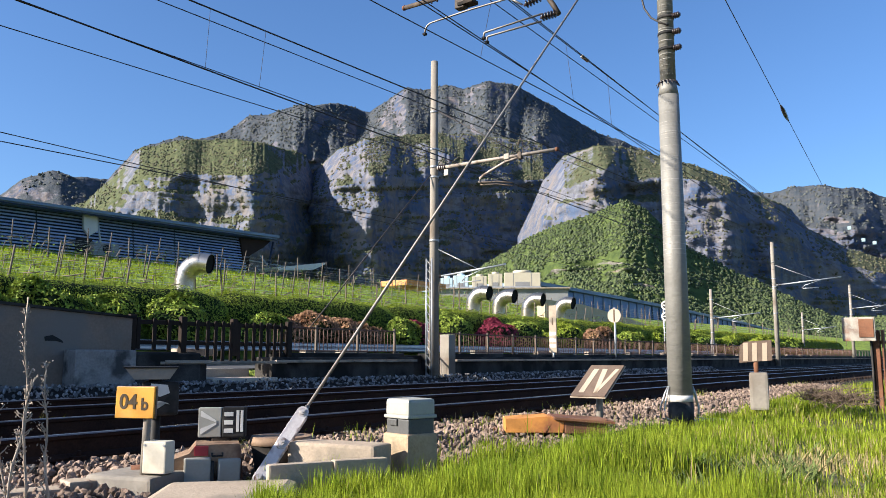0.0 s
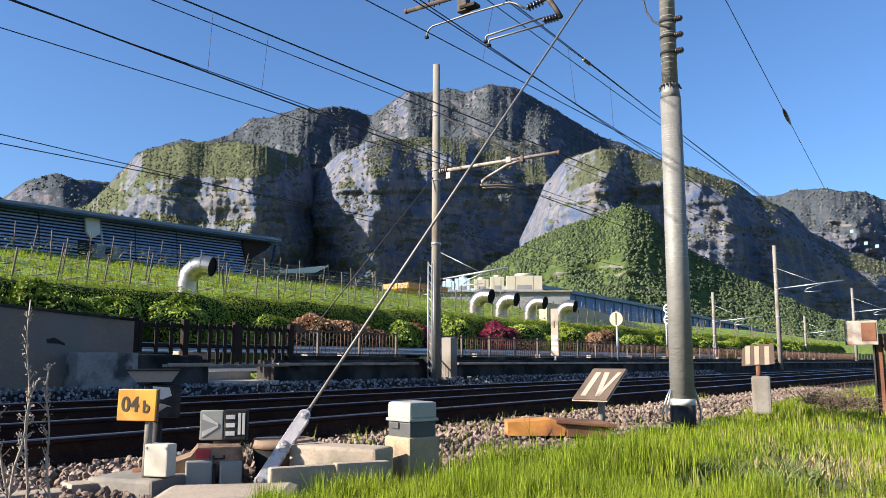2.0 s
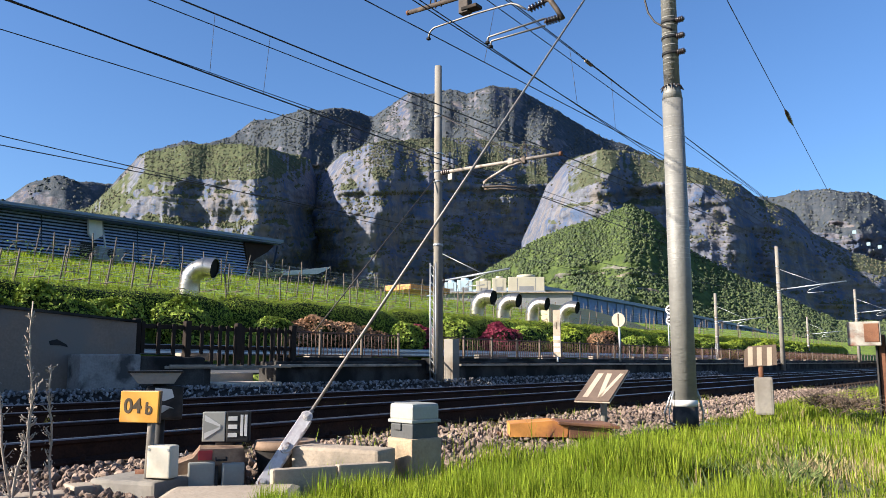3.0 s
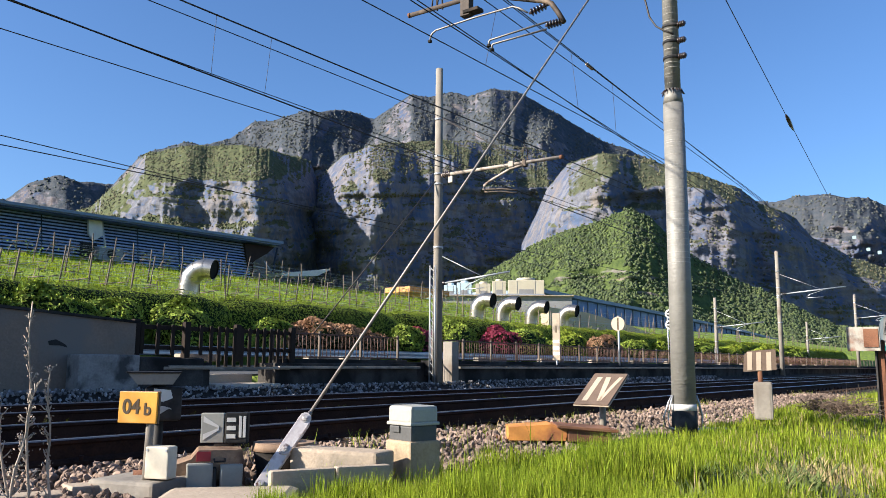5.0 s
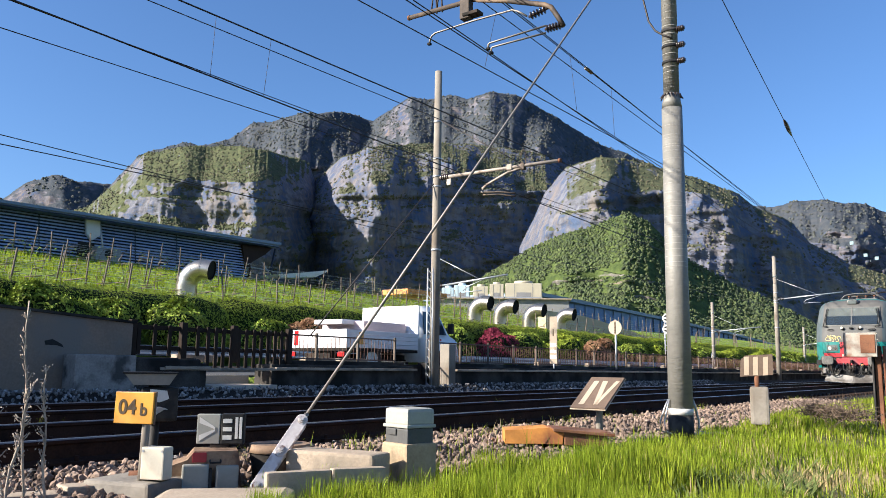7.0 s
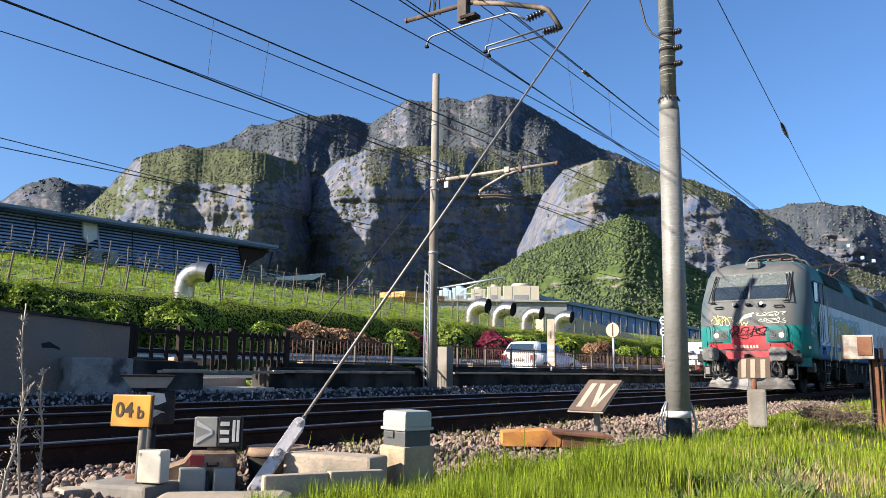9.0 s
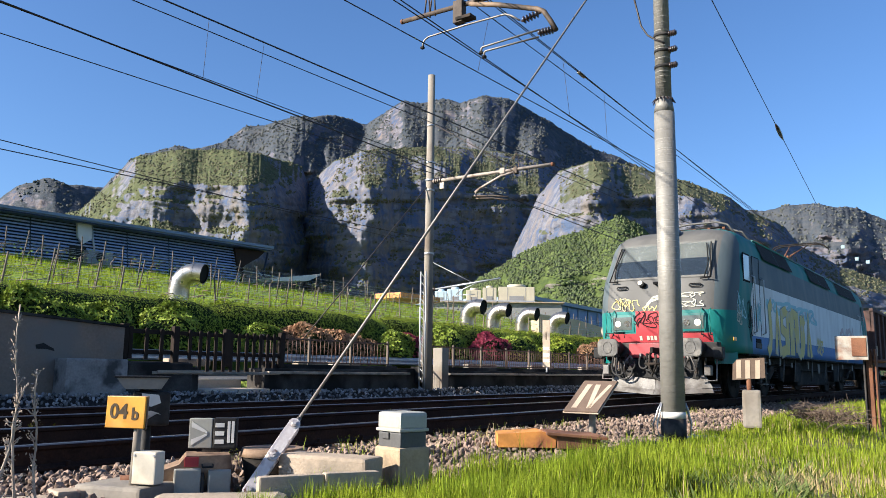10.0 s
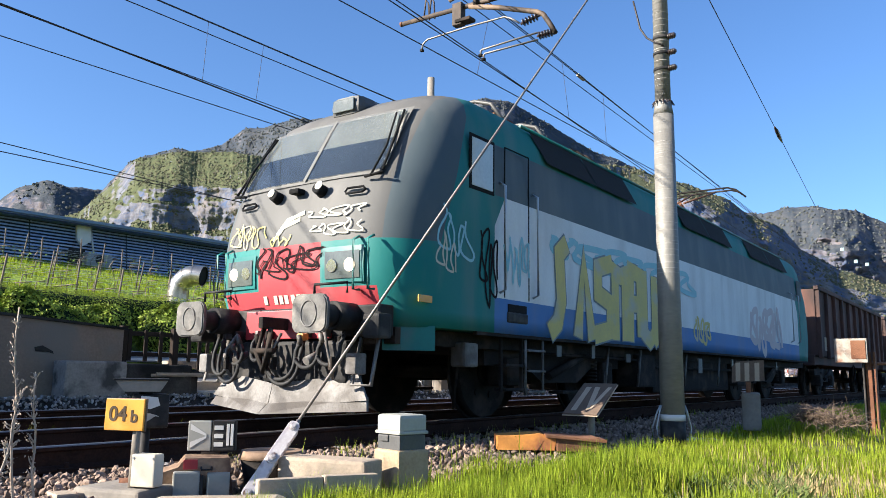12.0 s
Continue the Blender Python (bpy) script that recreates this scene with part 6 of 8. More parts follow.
def sloping_sign():
    t = thing("sloping_sign", "dark tilted track board with pale oblique stripes on a stub post", "sign")
    a, b, c = Vector((7.6, 3.93, 0.12)), Vector((7.6, 3.54, 0.12)), Vector((8.12, 3.93, 0.43))
    x, u = (b - a).normalized(), (c - a).normalized()
    n = x.cross(u).normalized()
    m = Matrix((x, u, n)).transposed().to_4x4()
    m.translation = a
    t.matrix_basis = m
    w, h = (b - a).length, (c - a).length
    part("board", block(B(), (w / 2, h / 2, 0), (w, h, 0.02), bevel=0.006), M["sign_brown"], t, "dark weathered board")
    part("rim", block(B(), (w / 2, h / 2, -0.012), (w + 0.012, h + 0.012, 0.012), bevel=0.004), M["sign_pale"], t)
    for pts in ([(0.07, 0.06), (0.13, 0.06), (0.13, 0.52), (0.07, 0.52)], [(0.17, 0.52), (0.23, 0.52), (0.285, 0.06), (0.24, 0.06)], [(0.32, 0.52), (0.365, 0.52), (0.285, 0.06), (0.245, 0.06)]):
        part("stripe", prism(B(), pts, "z", 0.0105, 0.013), M["sign_pale"], t, "pale painted stripe")
    inv = m.inverted()
    part("post", tube(B(), inv @ Vector((7.87, 3.73, -0.3)), inv @ Vector((7.87, 3.73, 0.27)), 0.035, seg=12), M["mast"], t)


sloping_sign()


def striped_sign():
    m = plate_pose((10.78, 3.06, 0.61), (10.86, 2.74, 0.61), 3) @ Matrix.Diagonal((1.22, 1.0, 1.05, 1))
    t = thing("striped_sign", "brown board with three pale upright stripes on a concrete stub", "sign", "", m)
    part("board", prism(B(), [(-0.165, -0.15), (0.165, -0.12), (0.165, 0.13), (-0.11, 0.11), (-0.155, 0.05)], "y", -0.01, 0.01), M["sign_brown"], t)
    for x in (-0.1, -0.01, 0.09):
        part("stripe", prism(B(), [(x - 0.024, -0.13), (x + 0.024, -0.126), (x + 0.03, 0.1), (x - 0.018, 0.095)], "y", -0.0135, -0.0105), M["sign_pale"], t, "pale painted stripe")
    part("stem", tube(B(), (0.0, 0.02, -0.36), (0.0, 0.02, -0.1), 0.026), M["rust"], t)
    part("stub", block(B(), (0.02, 0.03, -0.5), (0.19, 0.17, 0.46), bevel=0.03), M["mast"], t, "concrete stub")


striped_sign()


def switch_cover():
    t = thing("cover_box", "low orange painted cover with a rusty lid in the grass", "cover box", "", pose(6.97, 3.92, -0.19, 0, 0, -54) @ Matrix.Diagonal((0.88, 1.2, 0.95, 1)))
    part("box", prism(B(), [(-0.42, 0), (0.2, 0), (0.22, 0.12), (0.05, 0.16), (-0.42, 0.13)], "y", -0.16, 0.2), M["orange"], t, "orange painted box")
    part("lid", block(B(), (0.42, 0.0, 0.15), (0.66, 0.42, 0.03), (pose(0, 0, 0, 0, 4, 0)), 0.006), M["rust"], t, "rusty lid")
    part("rusty_end", block(B(), (0.45, 0.0, 0.06), (0.46, 0.36, 0.14), bevel=0.01), M["rust"], t)


switch_cover()


def rusty_barrier():
    t = thing("barrier_post", "rusty steel channel post carrying a flaking white board", "barrier")
    part("post", block(B(), (10.93, 1.5, 0.35), (0.1, 0.07, 1.0), bevel=0.008), M["rust"], t)
    part("post_flange", block(B(), (10.93, 1.43, 0.35), (0.14, 0.02, 1.0), bevel=0.004), M["rust"], t)
    part("post_web", block(B(), (10.9, 1.55, 0.35), (0.14, 0.02, 1.0), bevel=0.004), M["black"], t)
    part("board", block(B(), (10.75, 1.66, 0.86), (0.04, 0.36, 0.29), bevel=0.008), M["flaking"], t, "flaking white board")
    part("rust_plate", block(B(), (10.725, 1.575, 0.87), (0.012, 0.16, 0.22), bevel=0.004), M["rust"], t, "rusted through corner of the board")
    part("tie", tube(B(), (10.9, 1.5, 0.7), (11.3, 1.2, 0.72), 0.02), M["rust"], t)


rusty_barrier()


def stop_post(x, y):
    t = thing("marker_post", "white marker post with dark number and bars", "marker post", "", pose(x, y, 0))
    part("board", block(B(), (0, 0, 1.4), (0.03, 0.26, 1.45), bevel=0.012), M["concrete"], t)
    letters("1", 0.3, M["ink"], pose(-0.018, 0, 1.62) @ pose(0, 0, 0, 0, 0, -90) @ FACE, t)
    for z in (1.25, 1.05, 0.88):
        part("bar", block(B(), (-0.017, 0, z), (0.006, 0.2, 0.09)), M["blue_slat"], t)
    part("leg", tube(B(), (0.02, 0, 0.4), (0.02, 0, 0.8), 0.03), M["galv"], t)


stop_post(21.9, 11.88)


def round_sign(x, y, z):
    t = thing("round_sign", "round pale disc sign with dark upright bar on a pole", "sign", "", pose(x, y, 0))
    part("disc", tube(B(), (0, 0, z), (-0.02, 0, z), 0.26, seg=36), M["sign_pale"], t)
    part("bar", block(B(), (-0.025, 0, z), (0.01, 0.05, 0.44)), M["ink"], t)
    part("pole", tube(B(), (0.04, 0, 0.2), (0.04, 0, z + 0.3), 0.04), M["galv"], t)


round_sign(27.3, 12.25, 2.05)


def ring_signal(x, y):
    t = thing("ring_signal", "slim signal with two round white-ringed black lamps", "signal", "", pose(x, y, 0))
    for z in (2.78, 2.3):
        part("ring", tube(B(), (0, 0, z), (-0.04, 0, z), 0.2, seg=28), M["white"], t)
        part("lens", tube(B(), (-0.045, 0, z), (-0.06, 0, z), 0.13, seg=24), M["black"], t)
        part("mark", block(B(), (-0.066, 0, z), (0.006, 0.2, 0.05), pose(0, 0, 0)), M["white"], t)
    for s in (-1, 1):
        part("leg", tube(B(), (0.05, s * 0.12, 0.3), (0.05, s * 0.12, 2.8), 0.03), M["galv"], t)
    for i in range(7):
        part("rung", tube(B(), (0.05, -0.12, 0.5 + i * 0.22), (0.05, 0.12, 0.5 + i * 0.22), 0.015, seg=6), M["galv"], t)


ring_signal(33.7, 12.7)
tagged(part("concrete_pillar", block(B(), (15.9, 11.55, 0.45), (0.28, 0.28, 1.26), bevel=0.02), M["mast"]), "pale square concrete pillar at the platform gap", "pillar")


# ---- railing and picket fence ----
def picket_fence():
    t = thing("picket_fence", "dark weathered wooden picket fence along the road", "fence")
    y = 12.24
    for i, x in enumerate((7.75, 8.76, 9.9, 11.3)):
        part("post", block(B(), (x, y, 0.9), (0.12, 0.1, 0.7), bevel=0.012), M["wood_dark"], t)
    for z in (0.78, 1.13):
        part("rail", block(B(), (9.52, y + 0.02, z), (3.6, 0.05, 0.075), bevel=0.01), M["wood_dark"], t)
    for i in range(17):
        x = 7.86 + i * 0.3 if i < 5 else 9.28 + (i - 5) * 0.18
        low = 0.66 if x < 9.2 else 0.44
        bm = prism(B(), [(-0.035, low), (0.035, low), (0.035, 1.17), (0.02, 1.2), (-0.02, 1.2), (-0.035, 1.17)], "y", -0.012, 0.012)
        p = part("picket", bm, M["wood_dark"], t)
        p.location = (x + random.uniform(-0.01, 0.01), y - 0.03, random.uniform(-0.012, 0.012))


picket_fence()


def railing(x0, x1, step, label):
    t = thing("railing", label, "railing", "platform railings")
    y = 12.42
    n = max(1, round((x1 - x0) / step))
    post = part("post", block(B(), (0, 0, 0.9), (0.05, 0.05, 0.62), bevel=0.006), M["post"], t)
    post.location = (x0, y, 0)
    bar_bm = B()
    tube(bar_bm, (0, 0, 0.66), (0, 0, 1.14), 0.008, seg=5)
    bar = part("bar", bar_bm, M["rail_brown"], t)
    bar.location = (x0 + 0.1, y, 0)
    for i in range(1, n + 1):
        p = new("post", post.data)
        p.parent, p.location = t, (x0 + (x1 - x0) * i / n, y, 0)
    count = min(260, round((x1 - x0) / 0.12))
    for i in range(1, count):
        p = new("bar", bar.data)
        p.parent, p.location = t, (x0 + 0.1 + i * 0.12, y, 0)
    for z in (0.66, 1.15):
        part("rail", block(B(), ((x0 + x1) / 2, y, z), (x1 - x0, 0.035, 0.03), bevel=0.005), M["rail_brown"], t)


railing(10.95, 14.9, 1.3, "brown metal railing with pale posts by the flower beds")
railing(16.3, 45, 1.35, "long brown metal railing with pale posts on the platform")
railing(45, 110, 1.6, "long brown metal railing running into the distance")
for i in range(14):
    x = 19.5 + i * 3.6
    tagged(part("planter_edge", block(B(), (x, 12.75, 0.66), (1.5, 0.18, 0.14), bevel=0.02), M["concrete"]), "pale concrete bench edge behind the railing", "kerb stone", "pale kerb stones")
for x in (9.6, 12.9, 14.0):
    tagged(part("planter_edge", block(B(), (x, 13.0, 0.62), (0.95, 0.2, 0.14), bevel=0.02), M["concrete"]), "pale concrete bench edge behind the railing", "kerb stone", "pale kerb stones")


def road_barrier():
    t = thing("guard_rail", "pale galvanised guard rail along the far side of the road", "guard rail")
    prof = [(0, 0.62), (0.05, 0.66), (0.05, 0.72), (0, 0.76), (0.05, 0.8), (0.05, 0.86), (0, 0.9), (0.02, 0.9), (0.07, 0.86), (0.07, 0.8), (0.02, 0.76), (0.07, 0.72), (0.07, 0.66), (0.02, 0.62)]
    part("beam", prism(B(), [(19.2 - a, b + 0.1) for a, b in prof], "x", 2, 60), M["galv"], t)
    for i in range(20):
        part("post", block(B(), (3 + i * 2.9, 19.28, 0.6), (0.07, 0.1, 0.75), bevel=0.008), M["galv"], t)


road_barrier()


# ---- planting along the road ----
def leaf_sheet(name, spots, size, mat, rng, flat=0.5):
    """Many small leaves, each a bent pair of triangles, at (point, normal) spots."""
    vs, fs = [], []
    for p, nrm in spots:
        d = (Vector(nrm) + Vector((rng.uniform(-1, 1), rng.uniform(-1, 1), rng.uniform(-1, 1))) * flat).normalized()
        a = d.orthogonal().normalized()
        a = Matrix.Rotation(rng.uniform(0, 6.28), 3, d) @ a
        b = d.cross(a)
        s = size * rng.uniform(0.6, 1.4)
        p = Vector(p)
        k = len(vs)
        vs += [p - a * s, p - b * s * 0.5 + d * s * 0.15, p + a * s, p + b * s * 0.5 + d * s * 0.15]
        fs += [(k, k + 1, k + 2), (k, k + 2, k + 3)]
    return sheet(name, vs, fs, mat, smooth=False)


def shrub(name, label, x, y, z, rx, ry, rz, leaves, mat, rng, size=0.06, lump=0.25, turn=0.0, category="bush", boxy=2.0):
    """A lumpy mass: a core painted dark as leaf-gap shade and a skin of leaves; rx, ry, rz half sizes."""
    t = thing(name, label, category, "bushes along the road")
    seed = rng.uniform(0, 50)

    def skin(u, v, k=1.0):
        a, e = u * 2 * math.pi, (v - 0.35) * math.pi * 0.76
        c = math.cos(e)
        q = Vector((c * math.cos(a), c * math.sin(a), math.sin(e)))
        w = 1 / (abs(q.x) ** boxy + abs(q.y) ** boxy + abs(q.z) ** boxy) ** (1 / boxy)
        w *= 1 + lump * fbm(q.x * rx * 0.9 + seed, q.y * ry * 0.9, q.z * rz, 4)
        return Vector((x, y, z)) + Vector((q.x * rx, q.y * ry, q.z * rz)) * w * k, q

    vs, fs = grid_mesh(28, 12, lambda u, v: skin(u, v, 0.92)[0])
    core = sheet("foliage_core", vs, fs, M["shaded_hedge_core"])
    core.parent = t
    spots = []
    for i in range(leaves):
        p, q = skin(rng.random(), rng.random() ** 0.8, rng.uniform(0.92, 1.03))
        spots.append((p, q))
    leaf_sheet("leaves", spots, size, mat, rng, 1.0).parent = t
    tagged(t.children[1], kind="stuff")
    return t


def hedge(x0, x1, y, tall, rng):
    """A long clipped hedge: a rounded section swept along x, closed by rounded ends."""
    t = thing("hedge", "long clipped green hedge with a rounded top", "hedge", "bushes along the road")
    seed = rng.uniform(0, 50)

    def skin(u, v, k=1.0):
        x = x0 + (x1 - x0) * u
        near_end = min(x - x0, x1 - x)
        full = 1 if near_end > 1.1 else (1 - (1 - near_end / 1.1) ** 2) ** 0.5
        a = math.pi * v
        c, s = math.cos(a), math.sin(a)
        w = 1 / (abs(c) ** 2.6 + abs(s) ** 2.6) ** (1 / 2.6) * k * (1 + 0.1 * fbm(x * 0.7 + seed, c, s, 3) + 0.03 * fbm(x * 3, c * 3 + seed, s * 3, 3))
        z = ground_z(x, y) - 0.15 + (tall + 0.15) * (0.35 + 0.65 * full) * s * w
        return Vector((x, y + 1.05 * (0.4 + 0.6 * full) * c * w, z)), Vector((0, c, s))

    # the core's dark colour shows between the leaves as their shade
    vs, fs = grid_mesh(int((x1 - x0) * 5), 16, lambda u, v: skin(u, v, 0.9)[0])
    sheet("foliage_core", vs, fs, M["shaded_hedge_core"]).parent = t
    spots = [skin(rng.random(), rng.random(), 0.88 + 0.15 * rng.random() ** 0.7) for _ in range(int((x1 - x0) * 1700))]
    lf = leaf_sheet("leaves", spots, 0.026 + 0.0006 * x0, M["hedge"], rng, 0.4)
    lf.parent = t
    tagged(lf, kind="stuff")
    return t


def planting():
    rng = random.Random(11)
    x = 7.5
    for w in (8.8, 8.4, 9.5, 11, 13, 16, 20, 26):
        hedge(x, x + w + 0.5, 21.6 + rng.uniform(-0.15, 0.15), rng.uniform(0.92, 1.02), rng)
        x += w
    for bx, by, rx, rz, mat, lab in (
            (8.4, 20.3, 1.2, 1.08, "hedge_lit", "bright green leafy bush by the wall"), (10.2, 20.4, 1.3, 1.02, "hedge_lit", "bright green leafy bush by the wall"), (11.9, 20.2, 1.1, 0.85, "hedge_lit", "bright green leafy bush by the wall"),
            (14.0, 19.9, 0.85, 0.92, "hedge_lit", "pale green bush behind the fence"), (15.9, 20.0, 0.7, 0.5, "hedge_lit", "pale green bush behind the fence"), (17.6, 20.2, 0.7, 0.7, "hedge_lit", "small green bush behind the fence"),
            (19.1, 19.9, 1.3, 0.75, "rusty_leaf", "brownish red bush behind the railing"), (21.6, 19.9, 1.2, 0.7, "rusty_leaf", "brownish red bush behind the railing"), (24.2, 19.9, 1.0, 0.7, "hedge_lit", "yellow-green bush behind the railing"),
            (25.6, 20.1, 0.8, 0.85, "red_leaf", "dark red maple bush behind the railing"), (28.0, 20.0, 1.3, 0.8, "hedge_lit", "fresh green bush behind the railing"), (31.2, 20.0, 1.3, 0.95, "red_leaf", "dark red maple bush behind the railing"),
            (34.0, 20.2, 1.4, 0.9, "hedge_lit", "fresh green bush behind the railing"), (38.0, 20.1, 1.8, 0.8, "hedge", "dark green bush behind the railing"), (42.5, 20.0, 1.9, 0.8, "rusty_leaf", "brownish bush behind the railing"),
            (47.0, 20.1, 2.2, 0.8, "hedge_lit", "fresh green bush behind the railing"), (53, 20.1, 2.5, 0.85, "hedge", "dark green bush behind the railing"), (60, 20.2, 3, 0.9, "hedge_lit", "fresh green bush behind the railing"),
            (68, 20.2, 3.5, 0.9, "hedge", "dark green bush behind the railing"), (78, 20.2, 4, 1.0, "hedge", "dark green bush behind the railing"), (90, 20.2, 5, 1.0, "hedge_lit", "green bush behind the railing")):
        shrub("bush", lab, bx, by, 0.85 + rz * 0.62, rx, 0.75, rz * 0.9, int(1300 + 1900 * rx), M[mat], rng, 0.06, 0.5)


planting()


# ---- vineyard ----
def vineyard():
    rng = random.Random(7)
    post_me, vine_me = None, None
    for r in range(8):
        y = 24.8 + r * 2.4
        t = thing("vine_row", "row of young vines on tilted wooden posts and wires", "vine row", "vine rows on the slope")
        spots, stems = [], B()
        step = 3.6
        n = 24 if r < 6 else 20
        x0 = 8 + r * 0.6 + rng.uniform(-0.8, 0.8)
        for i in range(n):
            x = x0 + i * step * (1 + 0.03 * i)
            z = ground_z(x, y)
            if post_me is None:
                bm = tube(B(), (0, 0, -0.1), (0, 0, 1.6), 0.036, 0.032, 7)
                p = part("post", bm, M["post"], t)
                post_me = p.data
            else:
                p = new("post", post_me)
                p.parent = t
            p.matrix_basis = pose(x, y, z, rng.uniform(-5, 5), 3 + rng.uniform(-8, 8), 0)
            if x < 70:
                for k in range(3):
                    xx = x + (k + 0.5) * step / 3
                    zz = ground_z(xx, y)
                    pipe(stems, [(xx, y, zz), (xx + rng.uniform(-0.1, 0.1), y, zz + 0.4), (xx + rng.uniform(-0.2, 0.2), y, zz + 0.75), (xx + 0.4, y, zz + 0.82)], 0.02, 4)
                    for _ in range(4):
                        spots.append(((xx + rng.uniform(-0.5, 0.5), y + rng.uniform(-0.12, 0.12), zz + rng.uniform(0.45, 0.95)), (0, -0.3, 1)))
                    for _ in range(10):
                        spots.append(((xx + rng.uniform(-0.7, 0.7), y + rng.uniform(-1.0, 1.0), ground_z(xx, y) + rng.uniform(0.0, 0.15)), (0, 0, 1)))
        tagged(part("vine_stem", stems, M["bark"], t), kind="stuff")
        lf = leaf_sheet("vine_leaves", spots, 0.07, M["vine"], rng, 1.0)
        lf.parent = t
        tagged(lf, kind="stuff")
        for h in (0.75, 1.15):
            pts = [(x0 + j * 5, y, ground_z(x0 + j * 5, y) + h) for j in range(22)]
            part("trellis_wire", pipe(B(), pts, 0.005, 4), M["galv"], t)


vineyard()


def slope_grass():
    """Grass tufts on the vineyard slope, thicker between the rows."""
    rng = random.Random(17)
    vs, fs = [], []
    for _ in range(9000):
        x, y = 6 + 84 * rng.random() ** 1.5, rng.uniform(23.0, 44.0)
        if fbm(x * 0.35, y * 0.5, 2, 3) + 0.35 * math.cos((y - 24.8) / 2.4 * 2 * math.pi) * -1 > 0.35:
            continue
        z = ground_z(x, y)
        tall = rng.uniform(0.12, 0.34) * (1 + 0.5 * fbm(x * 0.5, y * 0.5, 9, 2))
        for _ in range(6):
            bx, by, w, a = x + rng.gauss(0, 0.16), y + rng.gauss(0, 0.12), rng.uniform(0.012, 0.028), rng.uniform(0, 6.28)
            k, lean = len(vs), tall * rng.uniform(0.1, 0.7)
            vs += [(bx - w, by, z - 0.03), (bx + w, by, z - 0.03), (bx + lean * math.cos(a), by + lean * math.sin(a), z + tall * rng.uniform(0.6, 1.1))]
            fs.append((k, k + 1, k + 2))
    g = sheet("slope_grass", vs, fs, M["grass"], smooth=False)
    tagged(g, "uneven green grass between the vine rows", "grass", kind="stuff")


slope_grass()


# ---- halls on the hill ----
def slatted_hall():
    t = thing("slatted_hall", "low hall clad in dark blue horizontal slats under a flat roof", "building")
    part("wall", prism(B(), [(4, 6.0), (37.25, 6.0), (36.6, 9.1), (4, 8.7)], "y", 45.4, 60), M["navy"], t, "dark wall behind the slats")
    part("roof", prism(B(), [(3, 8.68), (39.5, 9.14), (39.65, 9.3), (39.6, 9.5), (3, 8.82)], "y", 44.4, 60), M["roof_grey"], t, "dark blue-grey flat roof")
    part("roof_lip", prism(B(), [(3, 8.74), (39.7, 9.3), (39.7, 9.49), (3, 8.88)], "y", 44.25, 44.39), M["roof_grey"], t)
    part("gutter", tube(B(), (3, 44.3, 8.67), (39.5, 44.3, 9.13), 0.04, seg=8), M["navy"], t)
    slat, pitch = None, 3.05
    for i in range(11):
        x0, x1 = 3.9 + i * pitch, 3.9 + (i + 1) * pitch
        x1 = min(x1, 37.1)
        high, low = 8.7 + (x0 + x1) / 2 * 0.0103, 6.35 + (x0 + x1) / 2 * 0.012
        part("panel_frame", tube(B(), (x1 + 0.2, 45.12, low - 0.2), (x1 - 0.2, 45.3, high), 0.05, seg=6), M["navy"], t, "dark slanting panel frame")
        for j in range(14):
            z = high - 0.12 - j * 0.19
            if slat is None:
                bm = block(B(), (0, 0, 0), (pitch - 0.08, 0.02, 0.115), pose(0, 0, 0, -38), 0.004)
                slat = part("slat", bm, M["hall_slat"], t)
                s = slat
            else:
                s = new("slat", slat.data)
                s.parent = t
            s.matrix_basis = pose((x0 + x1) / 2 + 0.16 * j / 14, 45.22 - 0.01 * j, z, 0, -0.6, 0)
    # open end under the roof, its shade built as a solid dark body and back
    part("soffit", prism(B(), [(36.7, 9.0), (39.5, 9.13), (38.9, 8.6), (37.7, 7.9), (37.1, 7.3)], "y", 45.0, 59), M["soffit"], t, "dark brown soffit body that fills in the shade of the open end")
    part("porch_post", tube(B(), (38.9, 44.7, 6.3), (39.5, 44.7, 9.0), 0.07), M["navy"], t)
    part("porch_brace", tube(B(), (38.3, 44.7, 7.9), (39.9, 44.7, 6.4), 0.045), M["galv"], t)
    part("porch_rail", tube(B(), (37.3, 44.7, 7.45), (40.4, 44.7, 7.3), 0.04), M["galv"], t)
    part("porch_back", block(B(), (38.4, 47.4, 7.1), (2.2, 0.2, 2.0)), M["soffit"], t)
    part("bright_hatch", prism(B(), [(24.85, 9.05), (25.7, 9.1), (25.95, 8.2), (25.3, 7.75), (24.95, 8.1)], "y", 44.9, 45.1), M["white"], t, "pale hatch catching the sun")
    part("hatch_post", tube(B(), (25.75, 44.95, 9.0), (26.1, 44.85, 6.9), 0.06, seg=8), M["galv"], t)
    part("air_unit", block(B(), (26.1, 44.6, 6.95), (1.6, 0.6, 0.8), bevel=0.03), M["mid_wall"], t, "grey air unit at the wall")
    part("air_fan", tube(B(), (26.1, 44.27, 6.98), (26.1, 44.31, 6.98), 0.27, seg=20), M["black"], t)
    part("doorway", block(B(), (25.0, 44.95, 7.0), (0.9, 0.3, 1.1), bevel=0.02), M["black"], t)


slatted_hall()


